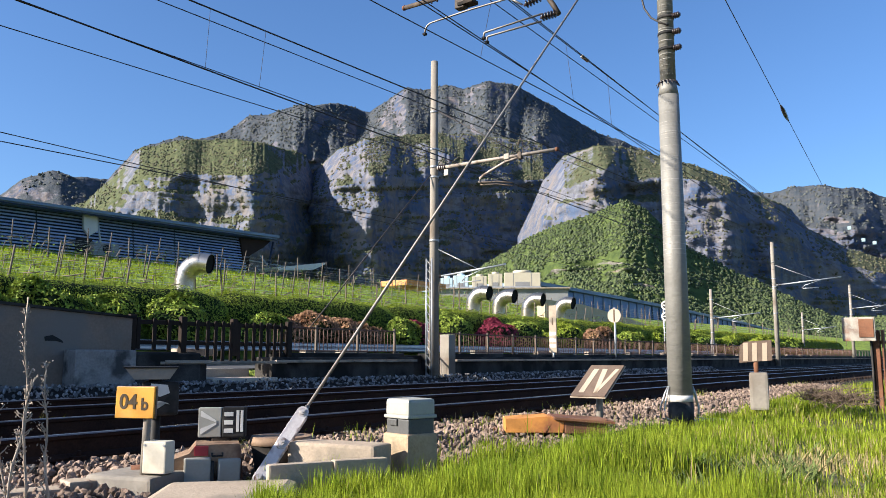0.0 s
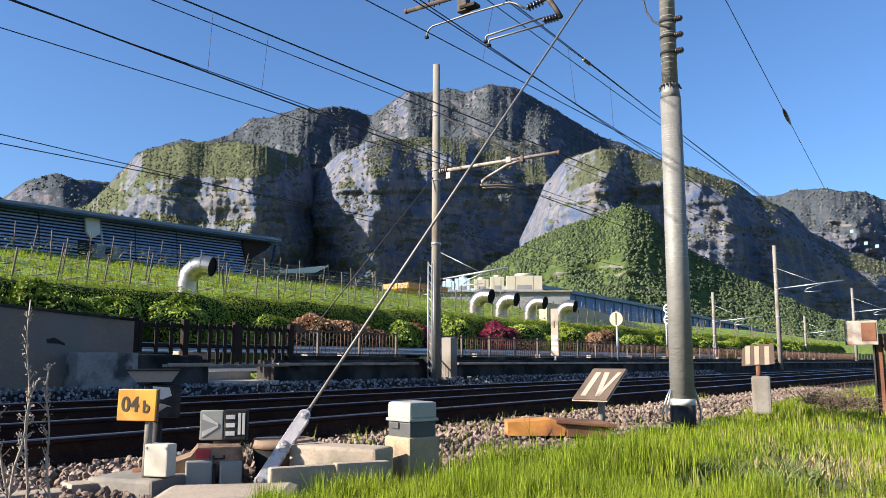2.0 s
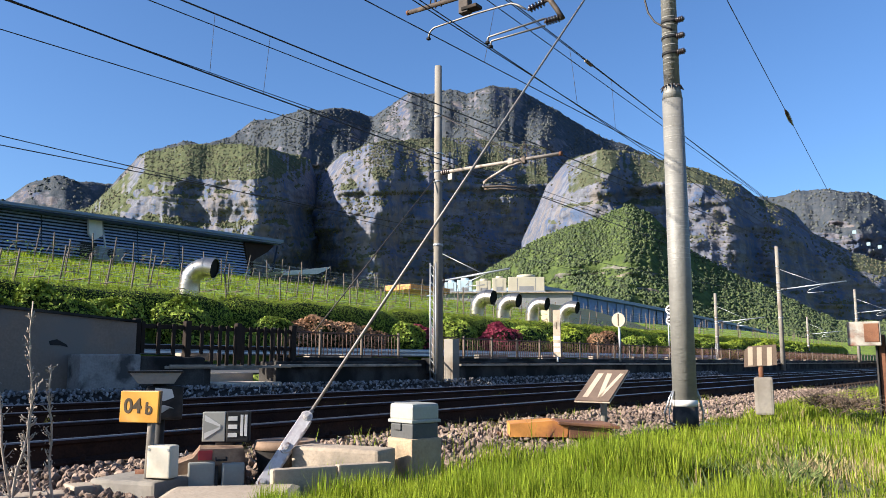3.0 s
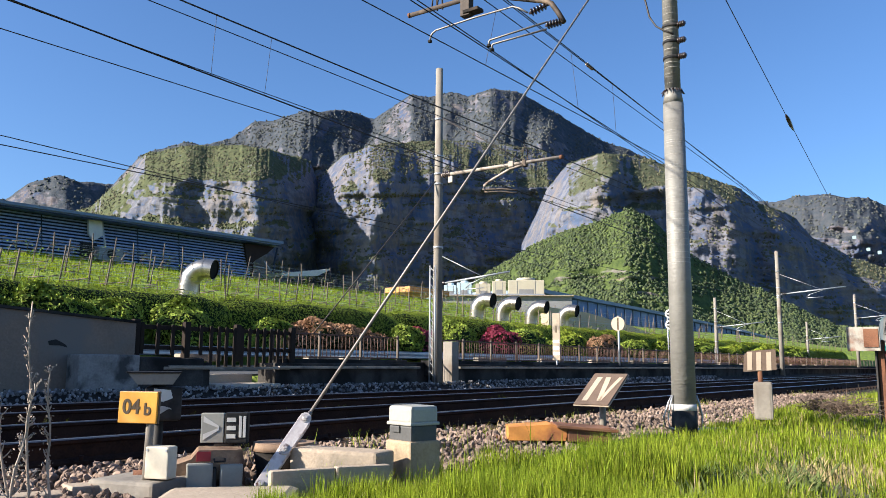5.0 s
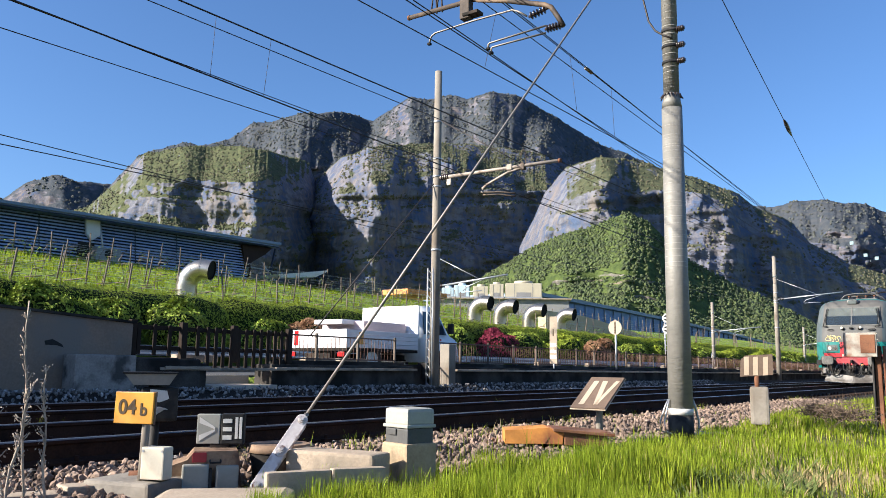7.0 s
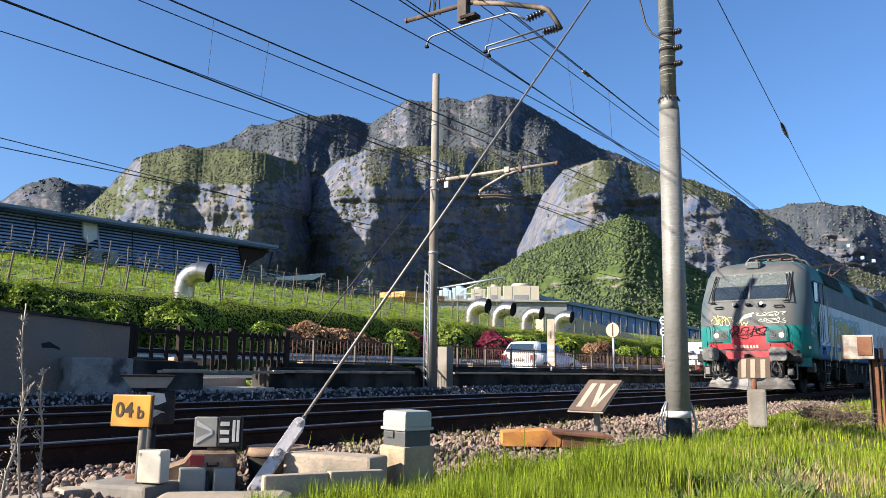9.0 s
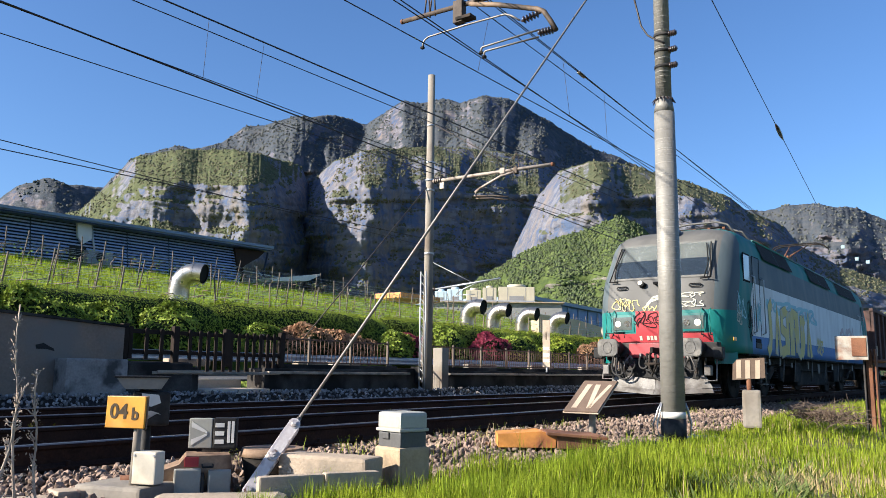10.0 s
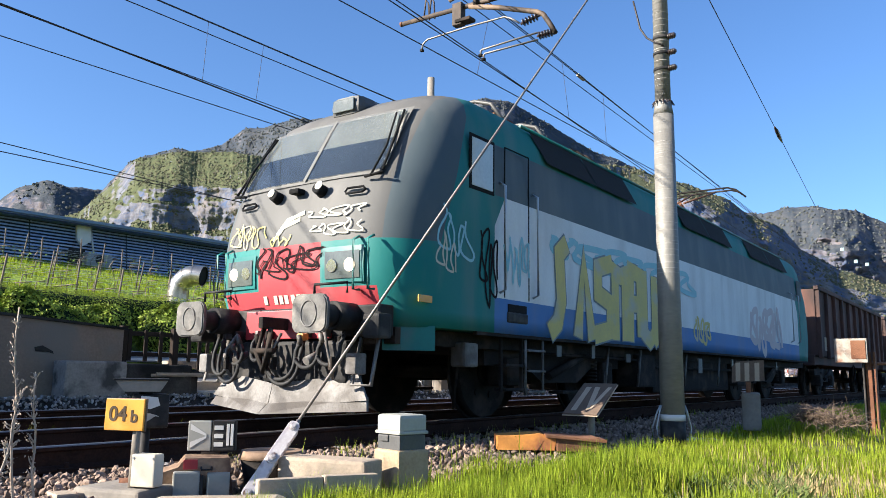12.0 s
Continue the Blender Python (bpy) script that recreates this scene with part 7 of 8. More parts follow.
def long_hall():
    t = thing("long_hall", "long low hall with dark blue cladding on the vineyard slope", "building")
    part("wall", prism(B(), [(79, 5.0), (215, 4.2), (215, 5.0), (194, 5.7), (152, 7.2), (118, 8.05), (101, 8.4), (79, 8.7)], "y", 45, 60), M["cladding"], t, "dark blue cladding")
    part("roof_edge", prism(B(), [(78.5, 8.7), (101, 8.4), (118, 8.05), (152, 7.2), (194, 5.7), (216, 4.95), (216, 5.3), (194, 6.05), (152, 7.62), (118, 8.48), (101, 8.82), (78.5, 9.12)], "y", 44.5, 61), M["roof_grey"], t, "blue-grey roof edge")
    for i in range(40):
        x = 80 + i * 2.8
        z = float(np.interp(x, [79, 101, 118, 152, 194], [8.7, 8.4, 8.05, 7.2, 5.7]))
        lo = z - min(2.4, z - 5.0)
        part("seam", prism(B(), [(x, lo), (x + 0.5, lo), (x + 0.16, z - 0.05), (x, z - 0.05)], "y", 44.9, 45.0), M["roof_grey"] if i < 12 else M["navy"], t)


long_hall()
# the wing that carries the cooling units, turned towards the tracks
WING = pose(66.3, 43.0, 0, 0, 0, -57)


def cooling_wing():
    t = thing("cooling_wing", "low grey rendered wing with a flat roof", "building", "", WING)
    part("wall", block(B(), (1.0, 4.1, 5.6), (13.6, 8, 3.4), bevel=0.03), M["mid_wall"], t, "grey rendered wall")
    part("roof", block(B(), (1.0, 4.0, 7.35), (14.0, 8.5, 0.12), bevel=0.02), M["concrete"], t)


cooling_wing()


def cooling_unit(x, w, h, mat, label):
    t = thing("cooling_unit", label, "cooling unit", "cooling units on the roof", WING @ pose(x, 1.5, 7.41))
    part("case", block(B(), (0, 0, h / 2), (w, 2.2, h), bevel=0.05), mat, t)
    part("fan_ring", tube(B(), (0, 0, h), (0, 0, h + 0.28), w * 0.28, w * 0.25, 18), mat, t)
    part("base_frame", block(B(), (0, 0, 0.1), (w + 0.1, 2.3, 0.14), bevel=0.01), M["galv"], t)
    for k in (-0.25, 0.25):
        part("panel_seam", block(B(), (k * w, -1.105, h / 2), (0.05, 0.02, h * 0.9)), M["mid_wall"], t)
    part("louvre", block(B(), (0, -1.11, h * 0.25), (w * 0.4, 0.03, h * 0.3)), M["mid_wall"], t)


cooling_unit(-4.3, 1.2, 1.05, M["chiller_blue"], "pale blue cooling unit on the grey roof")
cooling_unit(-2.9, 1.5, 1.3, M["chiller_blue"], "pale blue cooling unit on the grey roof")
cooling_unit(-1.0, 1.5, 1.2, M["chiller"], "cream cooling tower with round fan")
cooling_unit(0.6, 1.4, 1.45, M["chiller"], "cream cooling tower with round fan")
cooling_unit(3.3, 3.6, 1.55, M["chiller"], "large cream cooling tower with round fan")
tagged(part("sand_wall", prism(B(), [(55, 2.9), (76, 2.9), (76, 3.7), (71.3, 4.2), (65, 4.75), (61.7, 5.0), (55, 5.05)], "y", 30.5, 31.2), M["sand_wall"]), "sand coloured sloping retaining wall", "wall", kind="structure")
tagged(part("awning", prism(B(), [(37.3, 6.5), (40.6, 6.85), (41.75, 7.35), (41.8, 7.48), (40.2, 7.2), (37.1, 6.72)], "y", 41.5, 43.5), M["white"]), "white stretched canvas awning", "awning")
tagged(part("tiled_roof", block(B(), (58, 46, 7.2), (6, 3, 0.5), bevel=0.05), M["orange"]), "small reddish roof behind the vines", "roof")


def duct(x, y, r, rise, label, ax, ay):
    t = thing("air_duct", label, "duct", "bent metal ducts", pose(x, y, ground_z(x, y) - 0.1))
    pts = [(0, 0, 0), (0, 0, rise)]
    R = r * 1.75
    for i in range(1, 8):
        a = i * math.radians(100) / 7
        q = R - R * math.cos(a)
        pts.append((ax * q, ay * q, rise + R * math.sin(a)))
    d = Vector((ax * math.sin(radians(100)), ay * math.sin(radians(100)), math.cos(radians(100)))).normalized()
    end = Vector(pts[-1]) + d * r * 0.5
    pts.append(tuple(end))
    part("bend", pipe(B(), pts, r, 22, closed_ends=False), M["duct"], t, "shiny segmented metal bend")
    # black disc closes the bend in place of its shaded hollow
    part("mouth", tube(B(), end - d * 0.06, end - d * 0.03, r * 0.985, seg=22), M["cavity_shade"], t, "black disc drawn as the shaded mouth")
    lip = B()
    tube(lip, end - d * 0.03, end + d * 0.03, r * 0.96, r * 0.96, 22, cap=False)
    part("inner_lip", lip, M["cavity_shade"], t)
    for i in (1, 3, 5, 7):
        p, q = Vector(pts[i]), Vector(pts[i + 1])
        e = (q - p).normalized()
        part("seam_ring", tube(B(), p - e * 0.03, p + e * 0.03, r * 1.035, seg=22, cap=False), M["duct"], t)
    part("rim", tube(B(), end - d * 0.02, end + d * 0.03, r * 1.05, r * 1.05, 22, cap=False), M["duct"], t)


duct(18.6, 26.0, 0.38, 1.05, "large bent galvanised air duct among the vines", 0.5, -0.87)
for x in (38.3, 41.1, 44.6, 48.8):
    duct(x, 26.0, 0.42, 1.1, "large bent galvanised air duct beside the hedge", 0.1, -0.99)


# ---- small things on the lines ----
dropper((7.98, 10.78, 6.4), (7.75, 10.54, 5.2))
dropper((9.18, 10.75, 6.4), (8.92, 10.58, 5.2))
dropper((12.88, 6.6, 6.4), (12.75, 6.4, 5.2))
dropper((14.94, 6.7, 6.4), (14.6, 6.49, 5.2))
dropper((10.56, 6.77, 6.4), (10.0, 6.62, 5.2))
wire("thin stay wire with a small insulator", (13.04, 3.68, 6.5), (29.79, 5.42, 6.5), 0.008, 6, 30)
tagged(part("strain_insulator", pipe(B(), [(19.6, 4.36, 6.5), (20.0, 4.4, 6.5), (20.5, 4.46, 6.5), (21.0, 4.51, 6.5)], [0.02, 0.05, 0.05, 0.02], 8), M["insul"]), "dark strain insulator on the stay wire", "insulator")
tagged(part("wire_tag", block(B(), (0, 0, 0), (0.34, 0.06, 0.05), bevel=0.01), M["sign_pale"]), "pale yellow clamp tag on the messenger wire", "tag").matrix_basis = pose(13.87, 6.69, 6.42, 0, 0, 4)
for p in ((40.0, 6.26, 6.41), (40.0, 5.72, 5.81), (40.0, 5.28, 5.64)):
    tagged(part("line_marker", block(B(), p, (0.06, 0.16, 0.16), bevel=0.02), M["marker"]), "pale square marker hanging on the overhead wire", "marker", "markers on the line")


# ---- road vehicles ----
M.update(
    car_white=material("white_car_paint", (0.78, 0.79, 0.8), (0.72, 0.73, 0.74), 0.25, scale=2, fine=20, bump=0),
    car_silver=material("silver_car_paint", (0.6, 0.63, 0.68), (0.55, 0.58, 0.63), 0.22, 0.3, scale=2, fine=20, bump=0),
    car_glass=material("car_glass", (0.02, 0.035, 0.055), (0.03, 0.045, 0.065), 0.08, scale=2, fine=20, bump=0),
    tail_red=material("tail_lamp", (0.5, 0.02, 0.02), (0.4, 0.015, 0.015), 0.2, scale=4, fine=30, bump=0),
    tyre=material("tyre", (0.02, 0.02, 0.02), (0.03, 0.03, 0.03), 0.8, scale=6, fine=50, bump=0.2),
    dry_stalk=material("dry_stalk", (0.42, 0.35, 0.27), (0.28, 0.22, 0.165), 0.9, scale=9, fine=60, bump=0.2),
    dead_twig=material("dead_twig", (0.15, 0.105, 0.07), (0.09, 0.062, 0.045), 0.9, scale=4, fine=30, bump=0.2, random_tint=0.4),
    pink=material("pink_foam", (0.62, 0.5, 0.5), (0.55, 0.43, 0.43), 0.8, scale=2, fine=30, bump=0.1),
    board=material("pale_dropside", (0.68, 0.66, 0.66), (0.6, 0.58, 0.58), 0.5, scale=3, fine=30, bump=0.05),
)


def road_wheel(parent, x, y, r):
    bm = B()
    tube(bm, (0, -0.1, 0), (0, 0.1, 0), r, r, 24)
    w = part("wheel", bm, M["tyre"], parent)
    w.location = (x, y, r)
    rim = B()
    tube(rim, (0, -0.105, 0), (0, 0.105, 0), r * 0.62, r * 0.6, 18)
    for k in range(5):
        a = k * 2 * math.pi / 5
        block(rim, (0.35 * r * math.cos(a), 0, 0.35 * r * math.sin(a)), (0.05, 0.22, 0.05))
    part("rim", rim, M["galv"], w)
    return w


def taper(bm, z0, z1, cut):
    """Draws the sides in towards the top."""
    for v in bm.verts:
        if v.co.z > z0:
            v.co.y -= math.copysign(cut * (v.co.z - z0) / (z1 - z0), v.co.y)
    return bm


def car(name, label, paint, length, height):
    """Rear at x = 0, driving towards +x."""
    t = thing(name, label, "car")
    s, h = length / 4.3, height / 1.5
    lower = [(0.02, 0.3), (4.2, 0.3), (4.28, 0.5), (4.2, 0.72), (3.2, 0.92), (0.1, 0.98), (0.0, 0.6)]
    upper = [(0.1, 0.96), (3.2, 0.9), (2.45, 1.38), (2.0, 1.47), (0.8, 1.5), (0.42, 1.44)]
    bm = prism(B(), [(a * s, b * h) for a, b in lower], "y", -0.86, 0.86)
    bmesh.ops.bevel(bm, geom=bm.edges[:], offset=0.06, segments=3, affect="EDGES")
    part("body", bm, paint, t, smooth=True)
    bm = taper(prism(B(), [(a * s, b * h) for a, b in upper], "y", -0.83, 0.83), 0.9 * h, 1.5 * h, 0.2)
    bmesh.ops.bevel(bm, geom=bm.edges[:], offset=0.04, segments=2, affect="EDGES")
    part("cabin", bm, paint, t, smooth=True)
    for side in (-1, 1):
        for a in ([(0.62, 1.0), (1.45, 0.98), (1.45, 1.38), (0.85, 1.4)], [(1.52, 0.98), (2.35, 0.96), (2.3, 1.36), (1.52, 1.38)], [(2.42, 0.96), (3.0, 0.95), (2.42, 1.33)]):
            bm = prism(B(), [(p * s, q * h) for p, q in a], "y", side * 0.822, side * 0.845)
            part("side_window", taper(bm, 0.9 * h, 1.5 * h, 0.2), M["car_glass"], t)
        part("tail_lamp", block(B(), (0.04 * s, side * 0.7, 0.82 * h), (0.1, 0.2, 0.24), bevel=0.03), M["tail_red"], t)
        part("mirror", block(B(), (2.75 * s, side * 0.93, 1.0 * h), (0.1, 0.16, 0.13), bevel=0.03), paint, t)
        part("roof_rail", tube(B(), (0.7 * s, side * 0.6, 1.51 * h), (2.1 * s, side * 0.6, 1.5 * h), 0.016, seg=6), M["black"], t)
    bm = B()
    f = [bm.verts.new(p) for p in ((0.12 * s, -0.68, 1.03 * h), (0.12 * s, 0.68, 1.03 * h), (0.36 * s, 0.56, 1.38 * h), (0.36 * s, -0.56, 1.38 * h))]
    bm.faces.new(f)
    for v in bm.verts:
        v.co.x -= 0.03
    part("rear_window", bm, M["car_glass"], t)
    bm = B()
    f = [bm.verts.new(p) for p in ((3.16 * s + 0.02, -0.7, 0.95 * h), (3.16 * s + 0.02, 0.7, 0.95 * h), (2.5 * s + 0.02, 0.58, 1.38 * h), (2.5 * s + 0.02, -0.58, 1.38 * h))]
    bm.faces.new(f)
    part("windscreen", bm, M["car_glass"], t)
    part("rear_bumper", block(B(), (0.02, 0, 0.45 * h), (0.14, 1.6, 0.22), bevel=0.05), paint, t)
    part("plate_bar", block(B(), (-0.06, 0, 0.72 * h), (0.015, 0.5, 0.11)), M["sign_pale"], t)
    return t, [road_wheel(t, x * s, y, 0.31) for x in (0.85, 3.45) for y in (-0.78, 0.78)]


def truck():
    """Tail at x = -2.75, headboard at x = 0, nose at x = 2.0."""
    t = thing("flatbed_truck", "white flatbed truck with ladder-like headboard and pale load", "truck")
    part("chassis", block(B(), (-0.6, 0, 0.45), (4.4, 0.9, 0.16), bevel=0.02), M["dark"], t)
    part("bed", block(B(), (-1.4, 0, 0.62), (2.8, 2.0, 0.08), bevel=0.01), M["dark"], t)
    for s in (-1, 1):
        for i in range(4):
            part("dropside_board", block(B(), (-1.4, s * 1.0, 0.72 + i * 0.11), (2.75, 0.03, 0.1), bevel=0.008), M["board"], t)
        part("tail_lamp", block(B(), (-2.82, s * 0.85, 0.5), (0.05, 0.22, 0.12), bevel=0.015), M["tail_red"], t)
    part("tailboard", block(B(), (-2.79, 0, 0.88), (0.04, 2.0, 0.46), bevel=0.01), M["board"], t)
    part("yellow_label", block(B(), (-2.3, -1.02, 0.9), (0.16, 0.01, 0.3)), M["yellow"], t)
    part("red_label", block(B(), (-2.815, 0.75, 0.9), (0.01, 0.14, 0.36)), M["tail_red"], t)
    part("load", block(B(), (-0.95, 0.1, 1.12), (1.7, 1.5, 0.5), bevel=0.02), M["pink"], t, "pale pink foam block")
    part("load_board", block(B(), (-1.6, 0.2, 1.34), (1.3, 1.0, 0.12), bevel=0.02), M["board"], t, "pale board on the load")
    part("headboard", block(B(), (0.0, 0, 1.42), (0.06, 2.05, 0.9), bevel=0.02), M["car_white"], t)
    k = 0
    for i in range(8):
        for j in range(11):
            part("slot", block(B(), (-0.035, -0.85 + j * 0.165 + (0.05 if i % 2 else 0), 1.12 + i * 0.095), (0.012, 0.11, 0.05)), M["blue_slat"], t)
    cabp = [(0.12, 0.35), (1.95, 0.35), (2.02, 0.6), (1.95, 0.98), (1.55, 1.12), (1.05, 1.84), (0.8, 1.9), (0.12, 1.9)]
    bm = prism(B(), cabp, "y", -0.95, 0.95)
    bmesh.ops.bevel(bm, geom=bm.edges[:], offset=0.06, segments=3, affect="EDGES")
    part("cab", taper(bm, 1.1, 1.9, 0.1), M["car_white"], t, smooth=True)
    for s in (-1, 1):
        bm = prism(B(), [(0.35, 1.12), (1.38, 1.12), (1.05, 1.66), (0.9, 1.74), (0.35, 1.74)], "y", s * 0.938, s * 0.962)
        part("side_window", taper(bm, 1.1, 1.9, 0.1), M["car_glass"], t)
        part("mirror", block(B(), (1.35, s * 1.12, 1.3), (0.1, 0.18, 0.3), bevel=0.03), M["black"], t)
        for j in range(7):
            part("door_lettering_bar", block(B(), (0.5 + j * 0.1, s * 0.956, 0.98 + (0.015 if j % 2 else 0)), (0.06, 0.006, 0.05)), M["tail_red"], t)
        part("wheel_arch", block(B(), (1.35, s * 0.93, 0.5), (0.85, 0.06, 0.36), bevel=0.03), M["black"], t)
    bm = B()
    bm.faces.new([bm.verts.new(p) for p in ((1.575, -0.8, 1.12), (1.575, 0.8, 1.12), (1.09, 0.72, 1.82), (1.09, -0.72, 1.82))])
    part("windscreen", bm, M["car_glass"], t)
    return t, [road_wheel(t, x, y, 0.37) for x in (-1.75, 1.35) for y in (-0.8, 0.8)]


TRUCK, CAR_A, CAR_B = truck(), car("white_car", "white estate car with red tail lamps", M["car_white"], 4.2, 1.5), car("silver_car", "silver-blue estate car with dark windows", M["car_silver"], 4.5, 1.5)
LANE, FAR_LANE, ROAD_Z = 14.4, 17.6, 0.302


# ---- grass, weeds, stones ----
def meadow():
    rng = random.Random(3)
    vs, fs, mi = [], [], []

    def blade(x, y, h, w, lean, way, dry):
        z = ground_z(x, y) - 0.02
        dx, dy = math.cos(way), math.sin(way)
        sx, sy = -dy * w, dx * w
        k = len(vs)
        m1, m2 = lean * 0.3, lean
        vs.extend([(x - sx, y - sy, z), (x + sx, y + sy, z), (x - sx * 0.7 + dx * h * m1, y - sy * 0.7 + dy * h * m1, z + h * 0.55), (x + sx * 0.7 + dx * h * m1, y + sy * 0.7 + dy * h * m1, z + h * 0.55), (x + dx * h * m2, y + dy * h * m2, z + h)])
        fs.extend([(k, k + 1, k + 3), (k, k + 3, k + 2), (k + 2, k + 3, k + 4)])
        mi.extend([dry] * 3)

    made = 0
    while made < 150000:
        r = 3.1 + 16 * rng.random() ** 1.9
        a = radians(rng.uniform(3.0, 49.2))
        x, y = r * math.cos(a), r * math.sin(a)
        edge = 3.35 + 0.25 * fbm(x * 0.8, 4, 0, 3) - 0.2 * ease(x, 2.6, 4) + 0.25 * ease(x, 10.5, 13) - 0.3 * ease(x, 4.8, 5.6) * (1 - ease(x, 8, 9))
        if y > edge or (x < 3.3 and y > 3.12):
            if rng.random() > 0.012 or y > 4.9:
                continue
        if (x - 3.89) ** 2 + (y - 3.11) ** 2 < 0.02 or (x - 2.56) ** 2 + (y - 3.22) ** 2 < 0.24 or (x - POLE_X) ** 2 + (y - POLE_Y) ** 2 < 0.06:
            continue
        dryness = 0.05 + 0.9 * ease(x - y * 2.2, 1.2, 2.7) * (1 - 0.8 * ease(x, 5.5, 8)) * min(1, max(0.15, 0.65 + 0.9 * fbm(x * 0.7, y * 0.9, 3, 3)))
        if ((x - 4.9) / 0.9) ** 2 + ((y - 1.25) / 0.5) ** 2 < 1 and rng.random() < 0.93:
            continue
        bare = fbm(x * 0.9 + 7, y * 0.9, 1, 3)
        if bare > 0.42 - 0.35 * ease(x - y * 2.2, 1.4, 3.0) and rng.random() < 0.75:
            continue
        dry = 1 if rng.random() < dryness else 0
        h = rng.uniform(0.07, 0.24) * (1.0 + 0.7 * fbm(x * 1.6, y * 1.6, 5, 3)) * (1 - 0.35 * ease(x, 5, 9)) * (0.8 if dry else 1) * (1 - 0.4 * ease(x - y * 2.2, 1.2, 2.7) * (1 - ease(x, 5.5, 8)))
        blade(x, y, h, rng.uniform(0.0016, 0.0036) * (1 + r * 0.08), 0.02 + 0.45 * rng.random() ** 2, rng.uniform(0, 6.28), dry)
        made += 1
    g = sheet("grass", vs, fs, M["grass"], smooth=False)
    g.data.materials.append(M["straw"])
    g.data.polygons.foreach_set("material_index", mi)
    tagged(g, "tall fresh green spring grass with dry stalks", "grass", kind="stuff")
    # coarse weeds in the damp hollow
    vs, fs, mi = [], [], []
    for _ in range(70):
        cx, cy = rng.gauss(5.1, 0.55), rng.gauss(1.45, 0.28)
        for _ in range(16):
            blade(cx + rng.gauss(0, 0.05), cy + rng.gauss(0, 0.05), rng.uniform(0.06, 0.17), rng.uniform(0.006, 0.012), rng.uniform(0.5, 1.2), rng.uniform(0, 6.28), 1 if rng.random() < 0.12 else 0)
    g = sheet("weed_patch", vs, fs, M["weed"], smooth=False)
    g.data.materials.append(M["straw"])
    g.data.polygons.foreach_set("material_index", mi)
    tagged(g, "dark green broad-leaved weeds in the grass", "weeds", kind="stuff")
    # tufts between the rails
    vs, fs, mi = [], [], []
    for _ in range(60):
        cx, cy = rng.uniform(3, 24), rng.choice((7.6, 7.9, 8.15, 7.75, 5.0, 4.8))
        for _ in range(22):
            blade(cx + rng.gauss(0, 0.08), cy + rng.gauss(0, 0.06), rng.uniform(0.08, 0.24), 0.004, rng.uniform(0.1, 0.6), rng.uniform(0, 6.28), 1 if rng.random() < 0.3 else 0)
    g = sheet("grass", vs, fs, M["grass"], smooth=False)
    g.data.materials.append(M["straw"])
    g.data.polygons.foreach_set("material_index", mi)
    tagged(g, "thin tufts of grass between the tracks", "grass", kind="stuff")


meadow()


def weeds():
    rng = random.Random(21)
    for x, y, h, lean in ((2.06, 4.1, 0.8, -0.06), (2.0, 4.16, 0.72, -0.16), (2.15, 4.06, 0.55, -0.05), (1.95, 4.1, 0.5, 0.1)):
        t = thing("dry_weed", "tall dry leafless weed stalk with withered tips", "weed", "dry weeds")
        bm = B()
        side = Vector((0.8, -0.55, 0))
        pts = [Vector((x, y, -0.26)) + side * (lean * k / 8 + 0.008 * math.sin(k * 1.7)) + Vector((0, 0, h * 1.36 * k / 8)) for k in range(9)]
        pipe(bm, pts, [0.008 - 0.0006 * k for k in range(9)], 6)
        part("stalk", bm, M["dry_stalk"], t)
        bm, spots = B(), []
        for k in range(1, 9):
            for _ in range(5):
                p = pts[k].lerp(pts[k - 1], rng.random())
                d = (side * rng.uniform(-1, 1) + Vector((0, 0, rng.uniform(0.2, 1.2)))).normalized() * rng.uniform(0.015, 0.07 * (1.1 - k / 12))
                pipe(bm, [p, p + d * 0.6, p + d + Vector((0, 0, 0.01))], [0.004, 0.003, 0.002], 4)
                for _ in range(3):
                    spots.append((p + d + Vector((rng.gauss(0, 0.008), rng.gauss(0, 0.008), rng.gauss(0, 0.01))), (0, 0, 1)))
        tagged(part("twig", bm, M["dry_stalk"], t), kind="stuff")
        leaf_sheet("withered_leaves", spots, 0.008, M["dry_stalk"], rng, 1.5).parent = t
    # heap of dead branches
    bm = B()
    for _ in range(420):
        s = 0.1 + 0.75 * rng.random()
        p = Vector((10.7 - 1.2 * s, 2.35 - 0.95 * s, -0.02 + 0.08 * rng.random())) + Vector((rng.gauss(0, 0.16), rng.gauss(0, 0.08), rng.random() * 0.05))
        d = Vector((rng.uniform(-1, 0.4), rng.uniform(-0.9, 0.5), rng.uniform(-0.2, 0.45))).normalized() * rng.uniform(0.1, 0.3)
        pipe(bm, [p, p + d * 0.5 + Vector((rng.gauss(0, 0.03), rng.gauss(0, 0.03), 0.04)), p + d], [0.004, 0.003, 0.0015], 4)
    tagged(part("dead_branches", bm, M["dead_twig"]), "tangled heap of dead brown branches in the grass", "branches", kind="stuff")


weeds()


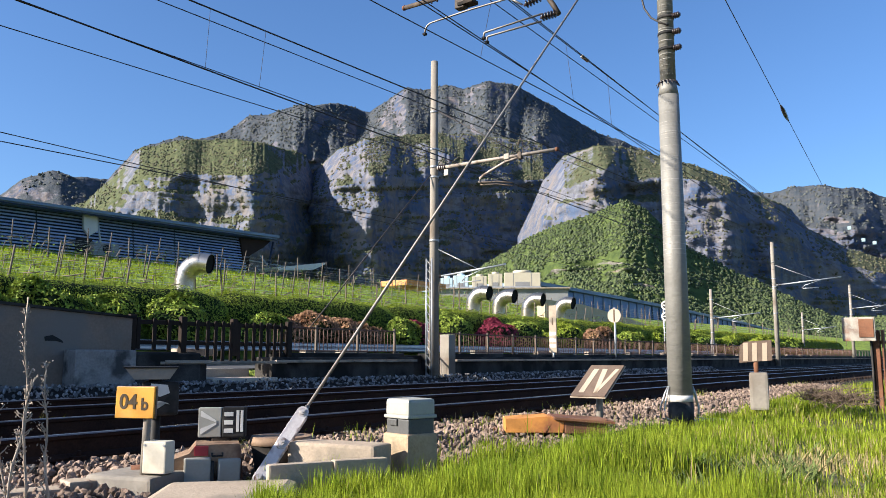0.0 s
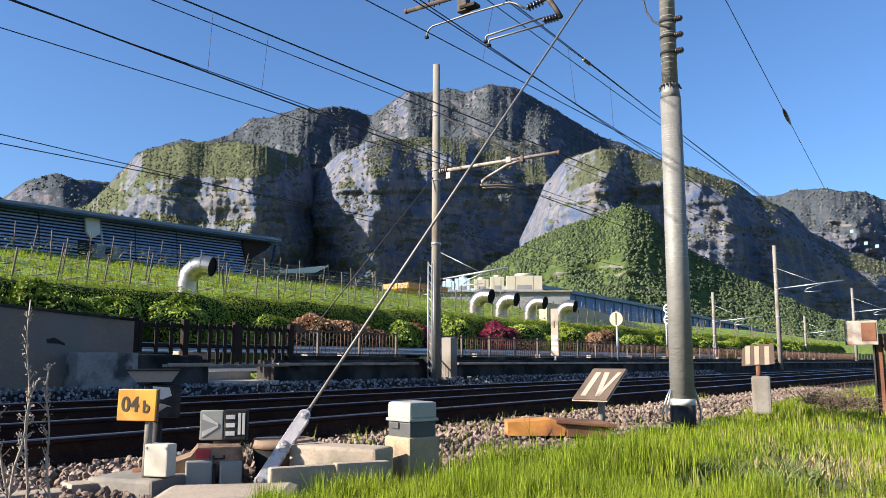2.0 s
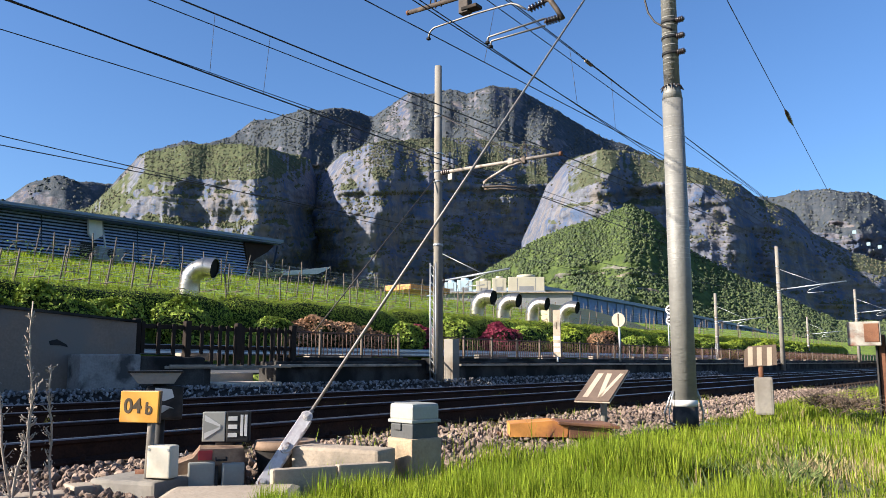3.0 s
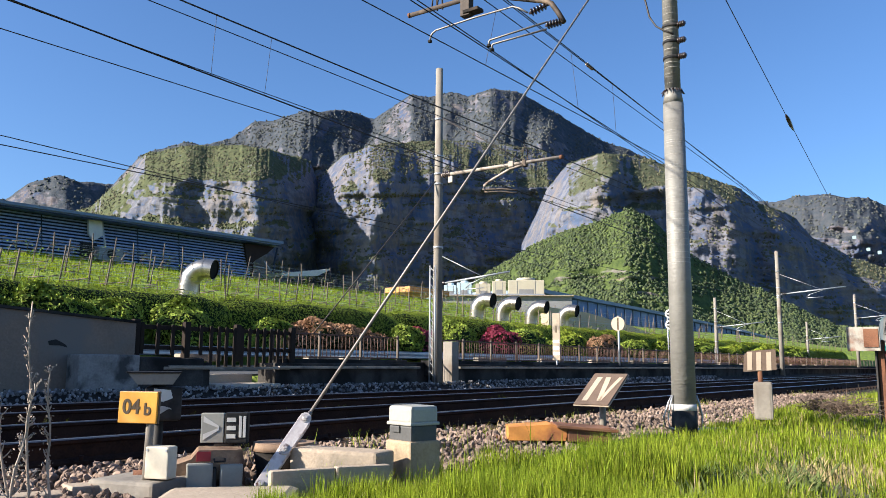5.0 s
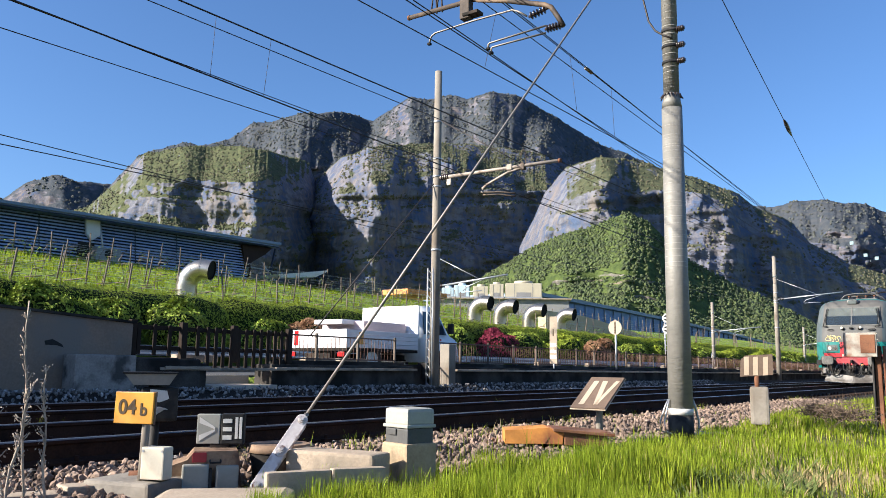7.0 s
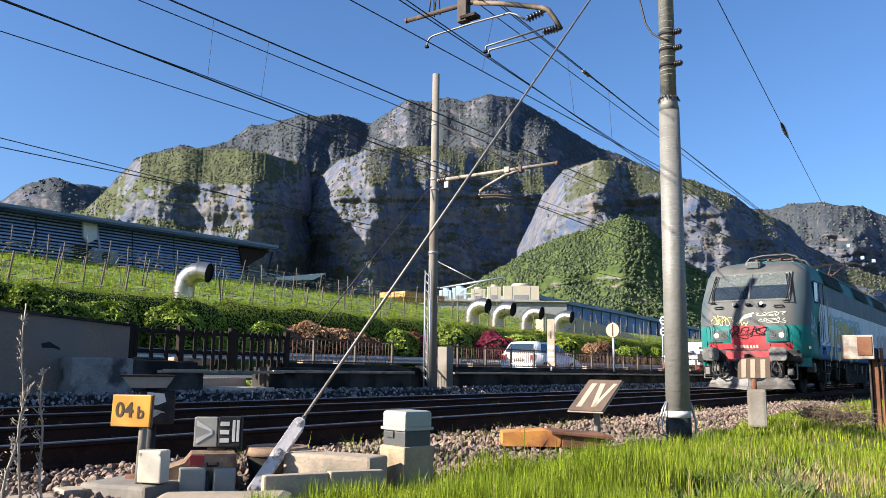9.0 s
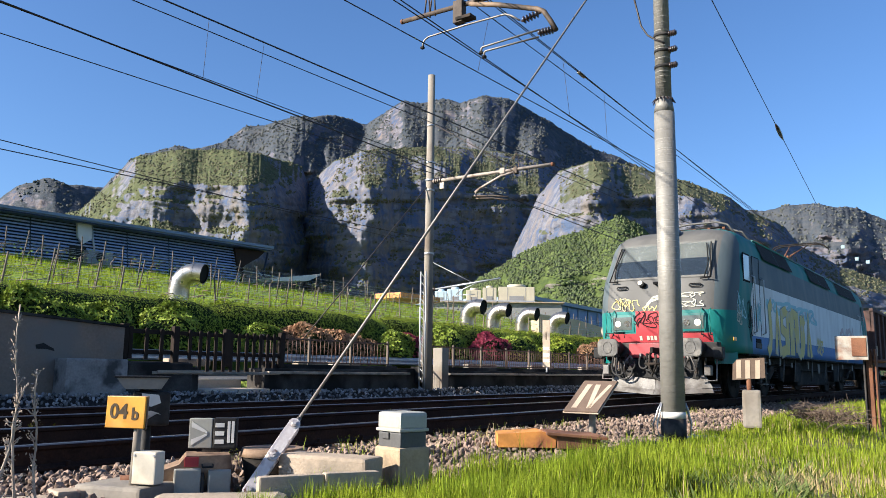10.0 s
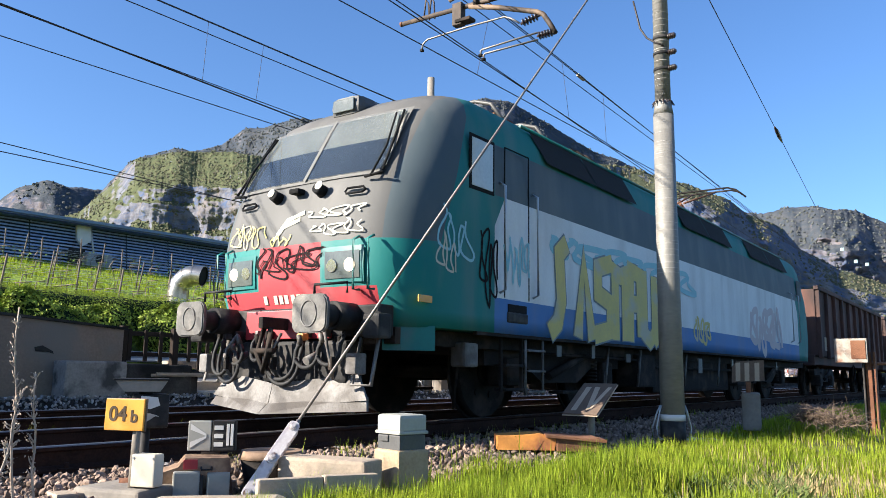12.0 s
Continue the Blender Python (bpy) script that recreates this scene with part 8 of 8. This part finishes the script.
def stones():
    rng = random.Random(9)
    shapes = []
    for k in range(8):
        bm = B()
        bmesh.ops.create_icosphere(bm, subdivisions=1, radius=1.0)
        s = (rng.uniform(0.8, 1.2), rng.uniform(0.6, 0.95), rng.uniform(0.45, 0.75))
        for v in bm.verts:
            v.co = Vector((v.co.x * s[0], v.co.y * s[1], v.co.z * s[2])) * rng.uniform(0.75, 1.2)
        vs = [v.co.copy() for v in bm.verts]
        fs = [tuple(v.index for v in f.verts) for f in bm.faces]
        bm.free()
        shapes.append((vs, fs))
    meshes = []
    for vs, fs in shapes:
        me = bpy.data.meshes.new("stone")
        me.from_pydata([tuple(v) for v in vs], [], fs)
        me.materials.append(M["ballast"])
        meshes.append(me)
    bed = tagged(thing("ballast_bed", "loose pinkish grey crushed stones beside the track", "ballast"), kind="stuff")

    def place(near):
        if near:
            if rng.random() < 0.45:
                return rng.uniform(1.55, 2.5), rng.uniform(3.45, 4.35)
            return rng.uniform(4.6, 8.6), rng.uniform(3.7, 4.7)
        return None

    for i in range(290):
        x, y = place(True)
        o = new("stone", rng.choice(meshes))
        o.parent = bed
        z = rng.uniform(0.024, 0.042)
        o.matrix_basis = pose(x, y, -0.235 + rng.uniform(0.0, 0.05), rng.uniform(0, 360), rng.uniform(0, 360), rng.uniform(0, 360)) @ Matrix.Diagonal((z, z, z, 1))
    for name, mat, count, zone in (("ballast_near", "ballast", 9000, 0), ("ballast_far", "ballast_dark", 19000, 1)):
        V, F = [], []
        for _ in range(count):
            if zone == 0:
                s = 22 * rng.random() ** 1.6
                x, y = 1.2 + s, rng.uniform(3.3 + 0.15 * fbm(s, 0, 0, 2) if s > 1.6 else 3.0, 5.2)
                z = -0.245 + 0.05 * ease(y, 3.6, 4.6)
            else:
                x = 1.5 + 34 * rng.random() ** 1.4
                y = rng.choice((rng.uniform(6.95, 8.45), rng.uniform(10.1, 11.65), rng.uniform(10.1, 11.65), rng.uniform(5.4, 6.8), rng.uniform(8.6, 10.0)))
                z = -0.215 + 0.13 * ease(y, 10.35, 11.0) + 0.17 * ease(y, 11.0, 11.45)
            r = rng.uniform(0.019, 0.042) * (1 + x * 0.012)
            m = pose(x, y, z + rng.uniform(-0.01, 0.03), rng.uniform(0, 360), rng.uniform(0, 360), rng.uniform(0, 360)) @ Matrix.Diagonal((r, r, r, 1))
            vs, fs = rng.choice(shapes)
            k = len(V)
            V += [m @ v for v in vs]
            F += [tuple(k + i for i in f) for f in fs]
        ob = sheet(name, V, F, M[mat], smooth=False)
        if zone == 0:
            ob.parent = bed
            tagged(ob, kind="stuff")
        else:
            tagged(ob, "dark grey crushed stone ballast between the tracks", "ballast", kind="stuff")


stones()


# ---- what moves ----
ENGINE_X = [(0, 99.0), (1.5, 84.6), (3, 70.6), (4.5, 57.6), (5.8, 46.8), (6.4, 42.0), (7.0, 37.1), (8.0, 29.2), (8.8, 23.4), (9.2, 20.6), (9.5, 18.6), (10, 15.58), (10.5, 12.93), (11, 10.3), (11.5, 7.73), (12, 5.18)]


def track_place(rows, t):
    return float(np.interp(t, [a for a, _ in rows], [b for _, b in rows]))


def roll_wheels(wheels, rows, r, home, way, step):
    n = round(12.0 / step)
    for w, spot in zip(wheels, home):
        walk(w, [(i * step, Matrix.Translation(spot) @ Matrix.Rotation(way * (track_place(rows, i * step) - rows[0][1]) / r, 4, "Y")) for i in range(n + 1)])


TRUCK_X = [(0, -90.0), (5.0, -14.0), (6.0, 1.5), (6.4, 8.05), (6.6, 11.3), (7.0, 17.05), (8.0, 29.6), (8.8, 40.3), (10.0, 57.5), (12.0, 86.0)]
CAR_A_X = [(0, -112.0), (7.2, 1.2), (8.9, 27.9), (9.4, 35.8), (12, 76.0)]
CAR_B_X = [(0, -137.0), (10.6, 0.5), (11.2, 8.3), (11.6, 13.4), (12, 18.4)]


def motions():
    rows = [(t, pose(x, NEAR, 0)) for t, x in ENGINE_X]
    walk(ENGINE[0], rows)
    roll_wheels(ENGINE[1], ENGINE_X, 0.55, [Vector(w.location) for w in ENGINE[1]], 1, 0.08)
    for k, (w, wheels) in enumerate(WAGONS):
        walk(w, [(t, pose(x + LEN + k * 14.0, NEAR, 0)) for t, x in ENGINE_X])
        roll_wheels(wheels, ENGINE_X, 0.46, [Vector(q.location) for q in wheels], 1, 0.06)

    for (ob, wheels), xs, r, lane in ((TRUCK, TRUCK_X, 0.37, LANE), (CAR_A, CAR_A_X, 0.31, FAR_LANE), (CAR_B, CAR_B_X, 0.31, LANE)):
        walk(ob, [(i * 0.25, pose(track_place(xs, i * 0.25), lane, ROAD_Z)) for i in range(49)])
        roll_wheels(wheels, xs, r, [Vector(q.location) for q in wheels], 1, 1 / 30)


motions()
